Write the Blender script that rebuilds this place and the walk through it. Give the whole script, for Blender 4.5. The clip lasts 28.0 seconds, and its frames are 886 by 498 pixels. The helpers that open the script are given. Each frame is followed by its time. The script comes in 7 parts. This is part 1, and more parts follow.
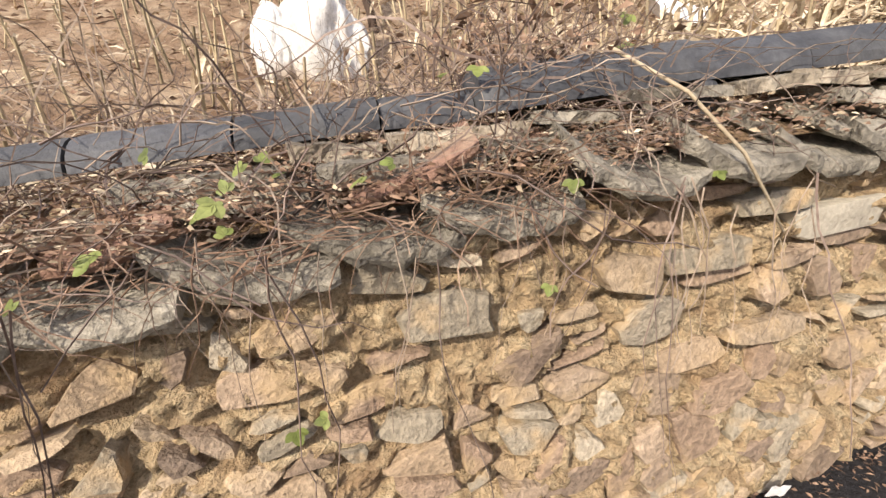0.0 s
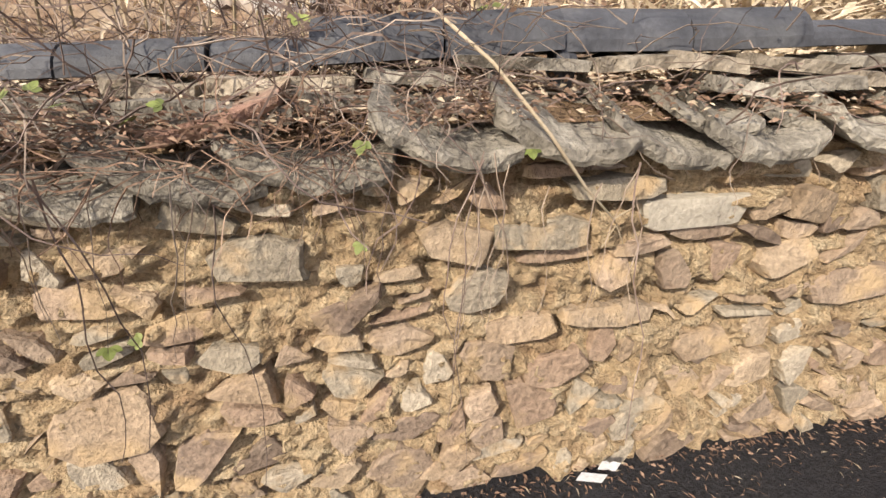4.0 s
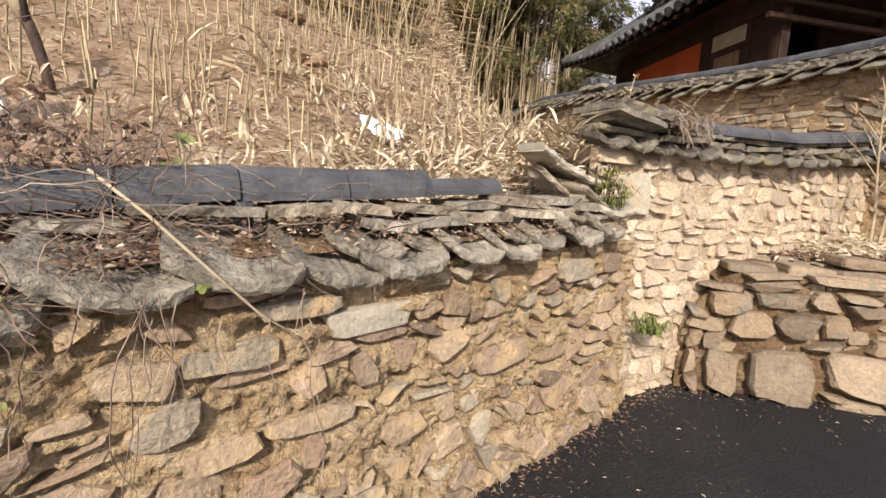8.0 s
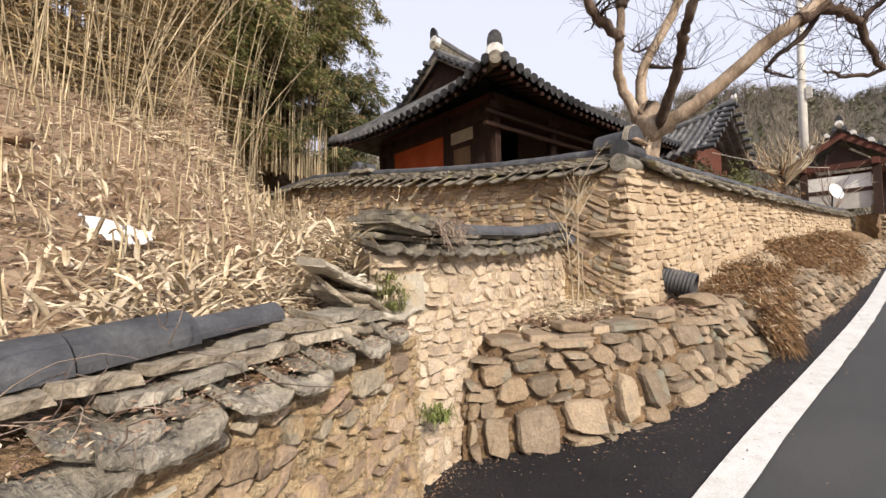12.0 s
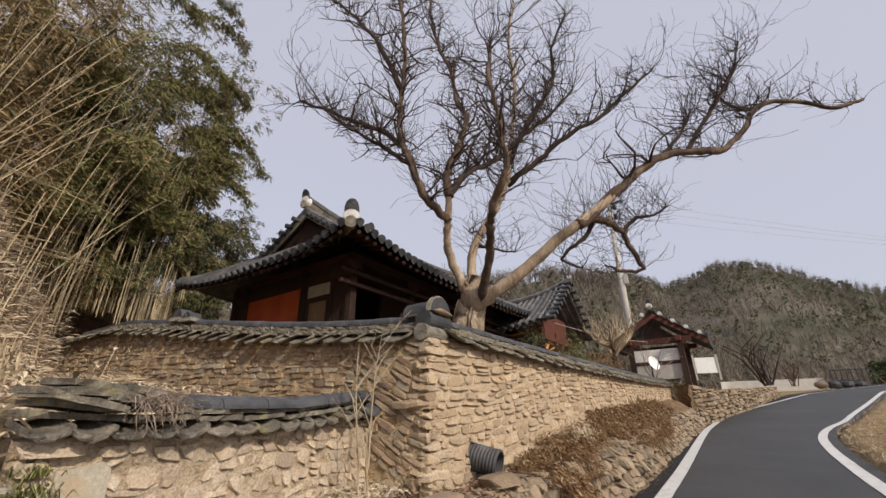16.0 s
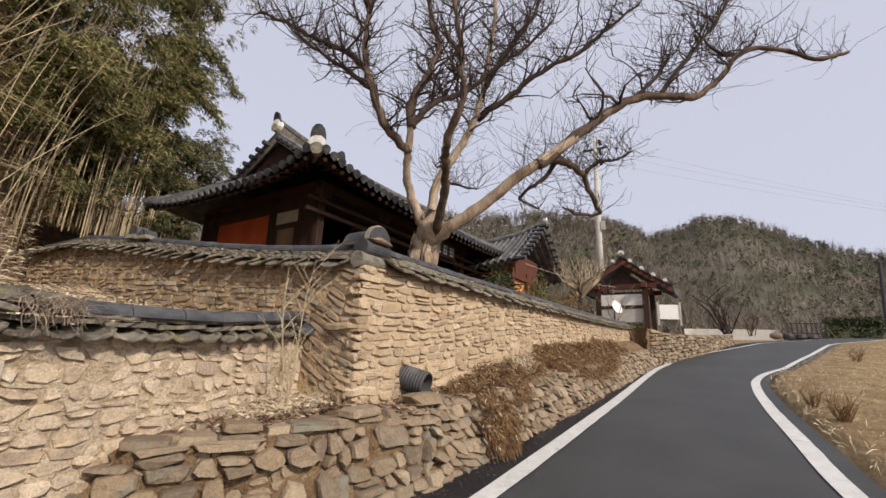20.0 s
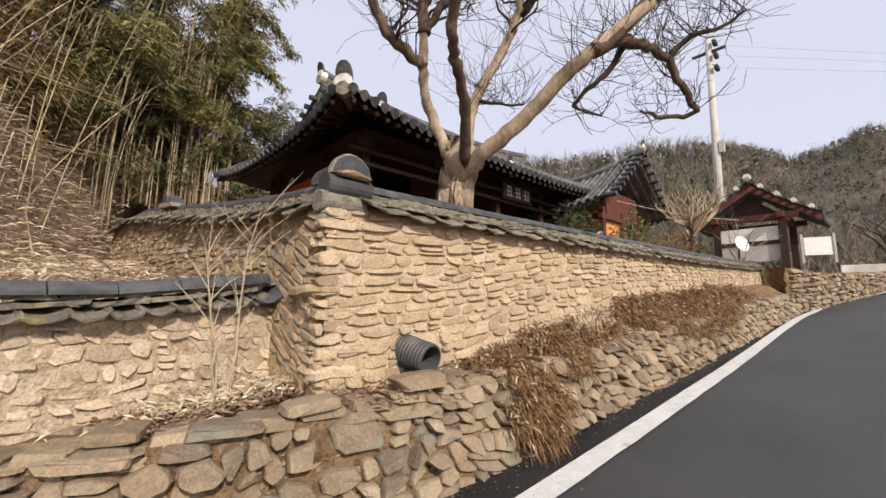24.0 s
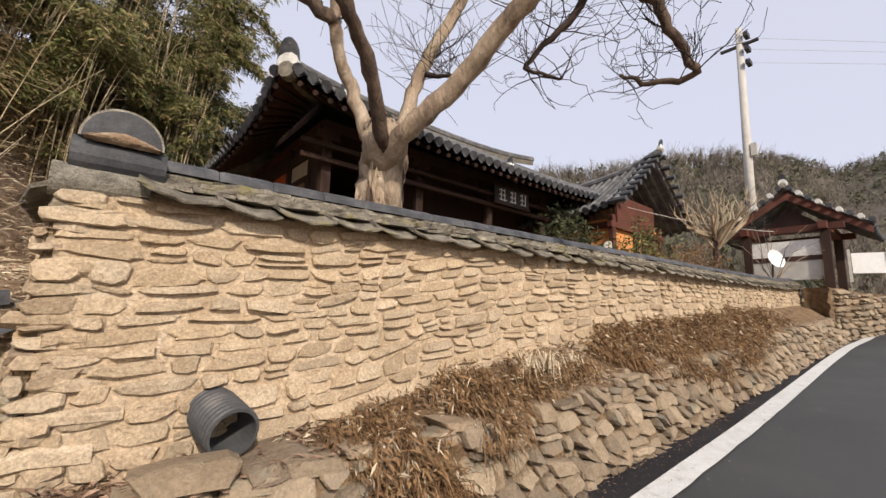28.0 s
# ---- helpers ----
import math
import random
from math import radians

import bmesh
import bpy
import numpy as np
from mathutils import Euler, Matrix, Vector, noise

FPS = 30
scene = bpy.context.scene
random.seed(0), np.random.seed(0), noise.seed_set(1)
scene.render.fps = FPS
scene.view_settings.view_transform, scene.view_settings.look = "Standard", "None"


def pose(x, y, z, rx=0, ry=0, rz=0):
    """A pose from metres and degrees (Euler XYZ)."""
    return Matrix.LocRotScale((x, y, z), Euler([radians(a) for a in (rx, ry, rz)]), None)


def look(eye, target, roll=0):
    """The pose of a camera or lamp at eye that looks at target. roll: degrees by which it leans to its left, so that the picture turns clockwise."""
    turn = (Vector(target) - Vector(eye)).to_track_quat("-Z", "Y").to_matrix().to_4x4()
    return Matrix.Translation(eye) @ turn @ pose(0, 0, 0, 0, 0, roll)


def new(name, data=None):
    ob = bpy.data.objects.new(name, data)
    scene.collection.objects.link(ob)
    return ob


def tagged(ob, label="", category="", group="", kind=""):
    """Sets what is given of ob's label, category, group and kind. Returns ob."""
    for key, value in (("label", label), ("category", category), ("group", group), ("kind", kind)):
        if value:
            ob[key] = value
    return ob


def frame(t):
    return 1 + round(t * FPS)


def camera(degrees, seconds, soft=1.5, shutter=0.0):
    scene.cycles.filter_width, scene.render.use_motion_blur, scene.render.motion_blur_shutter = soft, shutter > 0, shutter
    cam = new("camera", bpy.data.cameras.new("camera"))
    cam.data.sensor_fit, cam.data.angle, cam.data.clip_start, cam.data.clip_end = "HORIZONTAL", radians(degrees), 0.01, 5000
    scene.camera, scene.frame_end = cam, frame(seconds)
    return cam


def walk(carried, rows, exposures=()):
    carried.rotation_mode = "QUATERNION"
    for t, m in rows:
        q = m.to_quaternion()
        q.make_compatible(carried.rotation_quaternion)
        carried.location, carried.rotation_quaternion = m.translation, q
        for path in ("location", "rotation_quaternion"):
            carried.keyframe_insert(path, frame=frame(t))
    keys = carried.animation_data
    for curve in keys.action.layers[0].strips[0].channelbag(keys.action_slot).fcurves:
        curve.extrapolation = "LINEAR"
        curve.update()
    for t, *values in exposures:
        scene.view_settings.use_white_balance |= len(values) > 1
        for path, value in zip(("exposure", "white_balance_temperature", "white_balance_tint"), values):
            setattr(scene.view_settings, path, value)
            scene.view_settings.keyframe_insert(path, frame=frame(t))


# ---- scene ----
cam = camera(92.6, 28.0)
PATH = [
    (0, (0.13, 0.137, 1.495), (0.102, 2.056, 0.934), -3.6),
    (0.5, (0.23, 0.167, 1.505), (0.242, 2.087, 0.944), -3.3),
    (1, (0.316, 0.243, 1.508), (0.343, 2.142, 0.881), -0.7),
    (1.5, (0.357, 0.255, 1.51), (0.294, 2.127, 0.808), 0.7),
    (2, (0.462, 0.237, 1.525), (0.273, 2.082, 0.779), -0.2),
    (2.5, (0.52, 0.232, 1.508), (0.18, 2.035, 0.712), 0.1),
    (4.5, (0.705, 0.046, 1.506), (0.686, 1.913, 0.79), 2.9),
    (5, (0.829, -0.061, 1.524), (0.909, 1.832, 0.886), 3.4),
    (5.5, (0.882, -0.108, 1.554), (1.052, 1.792, 0.951), 4.1),
    (6, (0.82, -0.062, 1.58), (1.05, 1.846, 1.026), 3.8),
    (6.5, (0.798, -0.043, 1.586), (1.199, 1.853, 1.093), 2.7),
    (7, (0.806, -0.054, 1.585), (1.285, 1.845, 1.18), 1.9),
    (7.5, (0.861, -0.08, 1.6), (1.455, 1.8, 1.268), 2.3),
    (8, (0.887, -0.095, 1.608), (1.655, 1.736, 1.366), 2.9),
    (8.5, (0.899, -0.109, 1.614), (1.836, 1.649, 1.436), 3.0),
    (9, (0.913, -0.113, 1.616), (1.971, 1.578, 1.473), 3.2),
    (9.5, (0.957, -0.14, 1.638), (2.144, 1.469, 1.587), 3.1),
    (10, (1.067, -0.22, 1.659), (2.33, 1.329, 1.683), 1.9),
    (10.5, (1.141, -0.29, 1.683), (2.437, 1.233, 1.742), 0.6),
    (11, (1.142, -0.276, 1.728), (2.441, 1.243, 1.792), -1.0),
    (11.5, (1.008, -0.126, 1.767), (2.398, 1.312, 1.796), -1.1),
    (12, (0.878, -0.057, 1.854), (2.445, 1.184, 1.928), -1.2),
    (12.5, (0.903, -0.144, 1.917), (2.543, 0.979, 2.139), -0.4),
    (14.5, (1.367, -0.318, 1.915), (3.093, 0.583, 2.373), -0.1),
    (15, (1.419, -0.463, 1.931), (3.146, 0.372, 2.496), 0.1),
    (15.5, (1.432, -0.687, 1.959), (3.152, 0.077, 2.634), -0.3),
    (16, (1.397, -0.75, 1.961), (3.1, -0.033, 2.726), -0.9),
    (16.5, (1.223, -0.73, 1.939), (2.925, -0.055, 2.743), -0.4),
    (17, (1.074, -0.768, 1.962), (2.778, -0.139, 2.799), 0.2),
    (17.5, (0.989, -0.922, 1.941), (2.694, -0.336, 2.807), -0.1),
    (18, (0.943, -1.085, 1.917), (2.645, -0.496, 2.787), 0.2),
    (18.5, (0.954, -1.143, 1.901), (2.675, -0.523, 2.71), 0.7),
    (19, (1.086, -1.145, 1.885), (2.865, -0.513, 2.547), 1.2),
    (19.5, (1.375, -1.133, 1.901), (3.155, -0.468, 2.527), 2.1),
    (20, (1.596, -1.264, 1.892), (3.403, -0.559, 2.379), 2.0),
    (20.5, (1.802, -1.47, 1.898), (3.559, -0.624, 2.342), 2.5),
    (21, (1.969, -1.538, 1.879), (3.716, -0.631, 2.233), 0.3),
    (21.5, (2.224, -1.501, 1.896), (3.955, -0.553, 2.22), 1.0),
    (23.5, (3.053, -1.567, 1.992), (4.684, -0.438, 2.24), 0.4),
    (24, (3.244, -1.523, 2.018), (4.868, -0.386, 2.286), -0.1),
    (24.5, (3.463, -1.633, 2.043), (5.08, -0.491, 2.327), -1.1),
    (25, (3.671, -1.723, 2.062), (5.276, -0.57, 2.369), -1.0),
    (25.5, (3.872, -1.687, 2.064), (5.472, -0.526, 2.365), -1.2),
    (26, (4.086, -1.627, 2.121), (5.688, -0.471, 2.432), -0.7),
    (26.5, (4.272, -1.652, 2.134), (5.875, -0.495, 2.438), -0.5),
    (27, (4.563, -1.749, 2.17), (6.143, -0.562, 2.48), 0.3),
    (27.5, (4.783, -1.743, 2.161), (6.343, -0.528, 2.457), 0.8),
    (28, (4.996, -1.669, 2.215), (6.542, -0.439, 2.526), 1.4),
]
walk(cam, [(t, look(eye, target, roll)) for t, eye, target, roll in PATH],
     ((0, 0.42), (5, 0.38), (8, 0.31), (10.5, 0.27), (12, 0.18), (12.5, 0.12), (14.5, -0.06), (15, -0.2), (15.6, -0.38), (18, -0.55), (19.5, -0.4), (21, -0.19), (23.5, -0.08), (25, -0.06), (28, -0.12)))

# ---- world and light ----
SUN_AZ, SUN_EL = radians(210), radians(34)
world = bpy.data.worlds.new("hazy_sky")
scene.world = world
world.use_nodes = True
wt = world.node_tree
bg = wt.nodes["Background"]
sky = wt.nodes.new("ShaderNodeTexSky")
sky.sky_type, sky.sun_disc = 'NISHITA', False
sky.sun_elevation, sky.sun_rotation = SUN_EL, SUN_AZ
sky.air_density, sky.dust_density = 1.0, 4.0
wt.links.new(sky.outputs[0], bg.inputs[0])
bg.inputs[1].default_value = 0.14
haze = wt.nodes.new("ShaderNodeBackground")
haze.inputs[0].default_value = (0.67, 0.67, 0.775, 1)
haze.inputs[1].default_value = 1.47
mixw = wt.nodes.new("ShaderNodeMixShader")
mixw.inputs[0].default_value = 0.72
wt.links.new(bg.outputs[0], mixw.inputs[1])
wt.links.new(haze.outputs[0], mixw.inputs[2])
wt.links.new(mixw.outputs[0], wt.nodes["World Output"].inputs[0])
sun = new("sun", bpy.data.lights.new("sun", 'SUN'))
sun.data.energy, sun.data.angle, sun.data.color = 4.6, radians(2.2), (1.0, 0.89, 0.745)
SUN_DIR = Vector((math.sin(SUN_AZ) * math.cos(SUN_EL), math.cos(SUN_AZ) * math.cos(SUN_EL), math.sin(SUN_EL)))
sun.matrix_world = look(SUN_DIR * 60, (0, 0, 0))

# ---- helpers ----


def interp(table, x):
    return float(np.interp(x, [p[0] for p in table], [p[1] for p in table]))


def smooth(table, x):
    """Interpolation through a table with eased corners."""
    return (interp(table, x - .8) + 2 * interp(table, x - .3) + 2 * interp(table, x + .3) + interp(table, x + .8)) / 6


def nz(x, y, z=0.0):
    return noise.noise(Vector((x, y, z)))


ROAD_Z = ((-60, -3.5), (0, .15), (1, .24), (9, 1.0), (16, 1.45), (23, 1.84), (29, 2.55), (35, 3.35), (45, 4.3), (60, 5.0), (120, 6.0), (500, 7))


def zr(x):
    return smooth(ROAD_Z, x)


UX, UY = 0.981, -0.194


def L(u, v, z=0.0):
    """A place in the compound: u along the long wall, v behind it."""
    return Vector((5.75 + u * UX - v * UY, 1.1 + u * UY + v * UX, z))


class Geo:
    """Vertices and faces of one mesh."""

    def __init__(self):
        self.v, self.f = [], []

    def add(self, vs, fs):
        o = len(self.v)
        self.v += [tuple(p) for p in vs]
        self.f += [[i + o for i in q] for q in fs]

    def box(self, c, sx, sy, sz, m=None, taper=1.0):
        vs = [Vector((x * sx / 2 * (taper if z > 0 else 1), y * sy / 2 * (taper if z > 0 else 1), z * sz / 2)) for z in (-1, 1) for y in (-1, 1) for x in (-1, 1)]
        m = m or Matrix.Identity(3)
        self.add([Vector(c) + m @ p for p in vs], [[0, 2, 3, 1], [4, 5, 7, 6], [0, 1, 5, 4], [2, 6, 7, 3], [0, 4, 6, 2], [1, 3, 7, 5]])

    def tube(self, pts, radii, n=5, cap=True):
        """A tapered tube through points."""
        pts = [Vector(p) for p in pts]
        o = len(self.v)
        k = len(pts)
        ref = Vector((.31, .17, .94)) if abs((pts[-1] - pts[0]).normalized().z) < .8 else Vector((.94, .31, .12))
        for i, p in enumerate(pts):
            d = (pts[min(i + 1, k - 1)] - pts[max(i - 1, 0)]).normalized()
            a = d.cross(ref).normalized()
            b = d.cross(a)
            for j in range(n):
                t = 2 * math.pi * j / n
                self.v.append(tuple(p + (a * math.cos(t) + b * math.sin(t)) * radii[i]))
        for i in range(k - 1):
            for j in range(n):
                self.f.append([o + i * n + j, o + i * n + (j + 1) % n, o + i * n + n + (j + 1) % n, o + i * n + n + j])
        if cap:
            self.f.append([o + j for j in range(n)][::-1])
            self.f.append([o + (k - 1) * n + j for j in range(n)])

    def grid(self, fn, nu, nv):
        o = len(self.v)
        for i in range(nu + 1):
            for j in range(nv + 1):
                self.v.append(tuple(fn(i / nu, j / nv)))
        for i in range(nu):
            for j in range(nv):
                a = o + i * (nv + 1) + j
                self.f.append([a, a + nv + 1, a + nv + 2, a + 1])

    def mesh(self, name, m, shade=False):
        me = bpy.data.meshes.new(name)
        me.from_pydata(self.v, [], self.f)
        me.materials.append(m)
        if shade:
            me.polygons.foreach_set("use_smooth", [True] * len(me.polygons))
        return me

    def thing(self, name, m, parent=None, label="", category="", kind="", group="", shade=False):
        ob = new(name, self.mesh(name, m, shade))
        if parent:
            ob.parent = parent
        return tagged(ob, label, category, group, kind)


def empty(name, at, label="", category="", kind="", group=""):
    ob = new(name)
    ob.location = at
    ob.empty_display_size = .1
    return tagged(ob, label, category, group, kind)


def adopt(ob, parent):
    """Make ob, built in world places, a part of parent."""
    ob.parent = parent
    ob.matrix_parent_inverse = Matrix.Translation(parent.location).inverted()
    return ob


# ---- materials ----
def material(name, cols, scale=6.0, fine=60.0, bump=.3, rough=.9, vary=.25, metal=0.0, spread=(.3, .7), stain=None, stretch=(1, 1, 1), hue=.0, dist=.01, gr=(.78, 1.2), tints=(), tint=.6):
    """A surface of two or three colours at a coarse scale, fine grain, relief, and a shift from piece to piece."""
    m = bpy.data.materials.new(name)
    m.use_nodes = True
    nt = m.node_tree
    N, K = nt.nodes.new, nt.links.new
    b = nt.nodes["Principled BSDF"]
    geo = N("ShaderNodeNewGeometry")
    info = N("ShaderNodeObjectInfo")
    mp = N("ShaderNodeMapping")
    mp.inputs["Scale"].default_value = stretch
    K(geo.outputs["Position"], mp.inputs["Vector"])
    n1 = N("ShaderNodeTexNoise")
    n1.inputs["Scale"].default_value, n1.inputs["Detail"].default_value, n1.inputs["Roughness"].default_value = scale, 5, .62
    K(mp.outputs[0], n1.inputs["Vector"])
    ramp = N("ShaderNodeValToRGB")
    e = ramp.color_ramp.elements
    e[0].position, e[1].position = spread
    e[0].color, e[1].color = (*cols[0], 1), (*cols[-1], 1)
    if len(cols) > 2:
        x = e.new(sum(spread) / 2)
        x.color = (*cols[1], 1)
    K(n1.outputs["Fac"], ramp.inputs[0])
    rnd = N("ShaderNodeMath")
    rnd.operation = 'ADD'
    K(info.outputs["Random"], rnd.inputs[0])
    K(geo.outputs["Random Per Island"], rnd.inputs[1])
    fr = N("ShaderNodeMath")
    fr.operation = 'FRACT'
    K(rnd.outputs[0], fr.inputs[0])
    n2 = N("ShaderNodeTexNoise")
    n2.inputs["Scale"].default_value, n2.inputs["Detail"].default_value, n2.inputs["Roughness"].default_value = fine, 4, .7
    K(mp.outputs[0], n2.inputs["Vector"])
    val = N("ShaderNodeMapRange")
    val.inputs["To Min"].default_value, val.inputs["To Max"].default_value = 1 - vary, 1 + vary
    K(fr.outputs[0], val.inputs[0])
    grain = N("ShaderNodeMapRange")
    grain.inputs["From Min"].default_value, grain.inputs["From Max"].default_value = .3, .7
    grain.inputs["To Min"].default_value, grain.inputs["To Max"].default_value = gr
    K(n2.outputs["Fac"], grain.inputs[0])
    mul = N("ShaderNodeMath")
    mul.operation = 'MULTIPLY'
    K(val.outputs[0], mul.inputs[0])
    K(grain.outputs[0], mul.inputs[1])
    hsv = N("ShaderNodeHueSaturation")
    base = ramp.outputs[0]
    if tints:
        # each piece leans towards one stone colour of its own
        t1 = N("ShaderNodeMath")
        t1.operation = 'MULTIPLY'
        t1.inputs[1].default_value = 13.7
        K(fr.outputs[0], t1.inputs[0])
        t2 = N("ShaderNodeMath")
        t2.operation = 'FRACT'
        K(t1.outputs[0], t2.inputs[0])
        tr_ = N("ShaderNodeValToRGB")
        tr_.color_ramp.interpolation = 'CONSTANT'
        te = tr_.color_ramp.elements
        te[0].position, te[0].color = 0, (*tints[0], 1)
        te[1].position, te[1].color = 1 / len(tints), (*tints[1], 1)
        for i in range(2, len(tints)):
            te.new(i / len(tints)).color = (*tints[i], 1)
        K(t2.outputs[0], tr_.inputs[0])
        tm = N("ShaderNodeMixRGB")
        tm.inputs[0].default_value = tint
        K(base, tm.inputs[1])
        K(tr_.outputs[0], tm.inputs[2])
        base = tm.outputs[0]
    K(base, hsv.inputs["Color"])
    K(mul.outputs[0], hsv.inputs["Value"])
    if hue:
        f2 = N("ShaderNodeMath")
        f2.operation = 'MULTIPLY_ADD'
        f2.inputs[1].default_value, f2.inputs[2].default_value = 7.31, .13
        K(fr.outputs[0], f2.inputs[0])
        f3 = N("ShaderNodeMath")
        f3.operation = 'FRACT'
        K(f2.outputs[0], f3.inputs[0])
        sat = N("ShaderNodeMapRange")
        sat.inputs["To Min"].default_value, sat.inputs["To Max"].default_value = 1 - hue, 1 + hue * .6
        K(f3.outputs[0], sat.inputs[0])
        K(sat.outputs[0], hsv.inputs["Saturation"])
    out = hsv.outputs[0]
    if stain:
        col, sc, lo, hi = stain
        n3 = N("ShaderNodeTexNoise")
        n3.inputs["Scale"].default_value, n3.inputs["Detail"].default_value = sc, 6
        K(geo.outputs["Position"], n3.inputs["Vector"])
        mr = N("ShaderNodeMapRange")
        mr.inputs["From Min"].default_value, mr.inputs["From Max"].default_value = lo, hi
        K(n3.outputs["Fac"], mr.inputs[0])
        mx = N("ShaderNodeMixRGB")
        mx.inputs[2].default_value = (*col, 1)
        K(mr.outputs[0], mx.inputs[0])
        K(out, mx.inputs[1])
        out = mx.outputs[0]
    K(out, b.inputs["Base Color"])
    b.inputs["Roughness"].default_value, b.inputs["Metallic"].default_value = rough, metal
    b.inputs["Specular IOR Level"].default_value = .3
    if bump:
        bp = N("ShaderNodeBump")
        bp.inputs["Strength"].default_value, bp.inputs["Distance"].default_value = bump, dist
        hs = N("ShaderNodeMath")
        hs.operation = 'MULTIPLY_ADD'
        hs.inputs[1].default_value = 2.0
        K(n1.outputs["Fac"], hs.inputs[0])
        K(n2.outputs["Fac"], hs.inputs[2])
        K(hs.outputs[0], bp.inputs["Height"])
        K(bp.outputs[0], b.inputs["Normal"])
    return m


M_CLAY = material("clay", ((0.375, 0.257, 0.145), (0.55, 0.405, 0.242), (0.665, 0.53, 0.345)), 13, 70, 1.0, .95, .05, stain=((0.297, 0.166, 0.084), 2.1, .57, .74), dist=.035, gr=(0.64, 1.34))
M_STONE_A = material("field_stone", ((0.186, 0.132, 0.088), (0.303, 0.227, 0.152), (0.411, 0.328, 0.235)), 9, 55, .8, .9, .16, stain=((0.440, 0.318, 0.186), 8, .54, .68), dist=.016, tints=((0.186, 0.135, 0.109), (0.353, 0.259, 0.172), (0.303, 0.279, 0.220), (0.431, 0.333, 0.230), (0.244, 0.181, 0.137), (0.391, 0.293, 0.215), (0.333, 0.230, 0.166), (0.460, 0.411, 0.323)), gr=(0.64, 1.34))
M_STONE_C = material("sandstone", ((0.308, 0.223, 0.143), (0.436, 0.337, 0.230), (0.534, 0.436, 0.319)), 7, 60, .8, .88, .13, stain=((0.345, 0.272, 0.19), 4, .6, .76), dist=.016, tints=((0.441, 0.332, 0.216), (0.492, 0.384, 0.265), (0.380, 0.285, 0.189), (0.410, 0.328, 0.235), (0.462, 0.352, 0.238), (0.513, 0.415, 0.302)), tint=.55, gr=(0.64, 1.34))
M_MORTAR = material("pale_clay", ((0.380, 0.281, 0.185), (0.499, 0.384, 0.265), (0.570, 0.466, 0.350)), 6, 45, .8, .95, .05, stain=((0.380, 0.281, 0.190), 2, .58, .75), dist=.02, gr=(.64, 1.34))
M_PALE_CLAY = material("cream_clay", ((0.409, 0.312, 0.209), (0.539, 0.432, 0.312), (0.614, 0.516, 0.395)), 7, 50, .9, .95, .05, stain=((0.391, 0.279, 0.167), 2, .58, .75), dist=.025, gr=(0.64, 1.34))
M_STONE_B = material("pale_stone", ((0.370, 0.292, 0.214), (0.516, 0.423, 0.321), (0.628, 0.532, 0.428)), 8, 60, .7, .88, .14, stain=((0.561, 0.435, 0.297), 6, .55, .7), dist=.014, tints=((0.527, 0.430, 0.321), (0.595, 0.503, 0.392), (0.449, 0.355, 0.261), (0.494, 0.412, 0.321), (0.337, 0.258, 0.197), (0.561, 0.458, 0.333)), gr=(0.64, 1.34))
M_RUBBLE = material("rubble_stone", ((0.148, 0.106, 0.070), (0.262, 0.198, 0.134), (0.385, 0.302, 0.210)), 7, 48, .9, .87, .15, stain=((0.218, 0.212, 0.169), 5, .58, .72), dist=.018, tints=((0.205, 0.158, 0.115), (0.305, 0.237, 0.163), (0.368, 0.292, 0.204), (0.175, 0.141, 0.107), (0.268, 0.198, 0.130), (0.33, 0.258, 0.184)), gr=(.74, 1.24))
M_SLAB = material("pale_slab", ((0.32, 0.285, 0.23), (0.47, 0.425, 0.345)), 7, 60, .6, .85, .08, stain=((.42, .33, .22), 5, .58, .75))
M_TILE_PALE = material("pale_old_tile", ((0.15, 0.137, 0.112), (0.255, 0.235, 0.195), (0.37, 0.345, 0.29)), 10, 80, .9, .9, .12, dist=.014, gr=(.65, 1.3))
M_TILE_OLD = material("weathered_tile", ((0.16, 0.143, 0.116), (0.275, 0.248, 0.202), (0.41, 0.375, 0.31)), 9, 70, .9, .92, .2, stain=((.095, .086, .072), 12, .62, .74), dist=.014, gr=(.66, 1.3))
M_TILE_MOSS = material("mossy_tile", ((0.10, 0.088, 0.072), (0.192, 0.172, 0.140), (0.32, 0.288, 0.232)), 9, 70, 1.0, .9, .22, stain=((.215, .19, .095), 4.5, .56, .72), gr=(.62, 1.34))
M_TILE = material("ridge_tile", ((0.038, 0.040, 0.046), (0.066, 0.068, 0.076), (0.105, 0.107, 0.112)), 6, 60, .4, .62, .2, stain=((.24, .235, .21), 7, .68, .8))
M_ROOF = material("roof_tile", ((0.06, 0.06, 0.063), (0.115, 0.114, 0.117), (0.20, 0.198, 0.194)), 3, 40, .5, .68, .3)
M_LIME = material("lime_plaster", ((.62, .61, .58), (.82, .81, .78)), 12, 60, .3, .9, .05)
M_WOOD = material("dark_timber", ((.028, .016, .012), (.058, .03, .022)), 3, 40, .4, .75, .15, stretch=(1, 1, .25))
M_BEAM = material("red_timber", ((.07, .027, .019), (.12, .042, .028)), 3, 40, .4, .75, .15)
M_RED = material("red_earth_plaster", ((.42, .075, .025), (.55, .12, .04)), 2, 40, .3, .9, .04)
M_ORANGE = material("orange_plaster", ((.62, .25, .08), (.74, .34, .13)), 3, 40, .3, .9, .04)
M_DOORWOOD = material("grey_door_board", ((.16, .09, .05), (.26, .17, .1)), 5, 50, .4, .8, .1, stretch=(6, 6, .6))
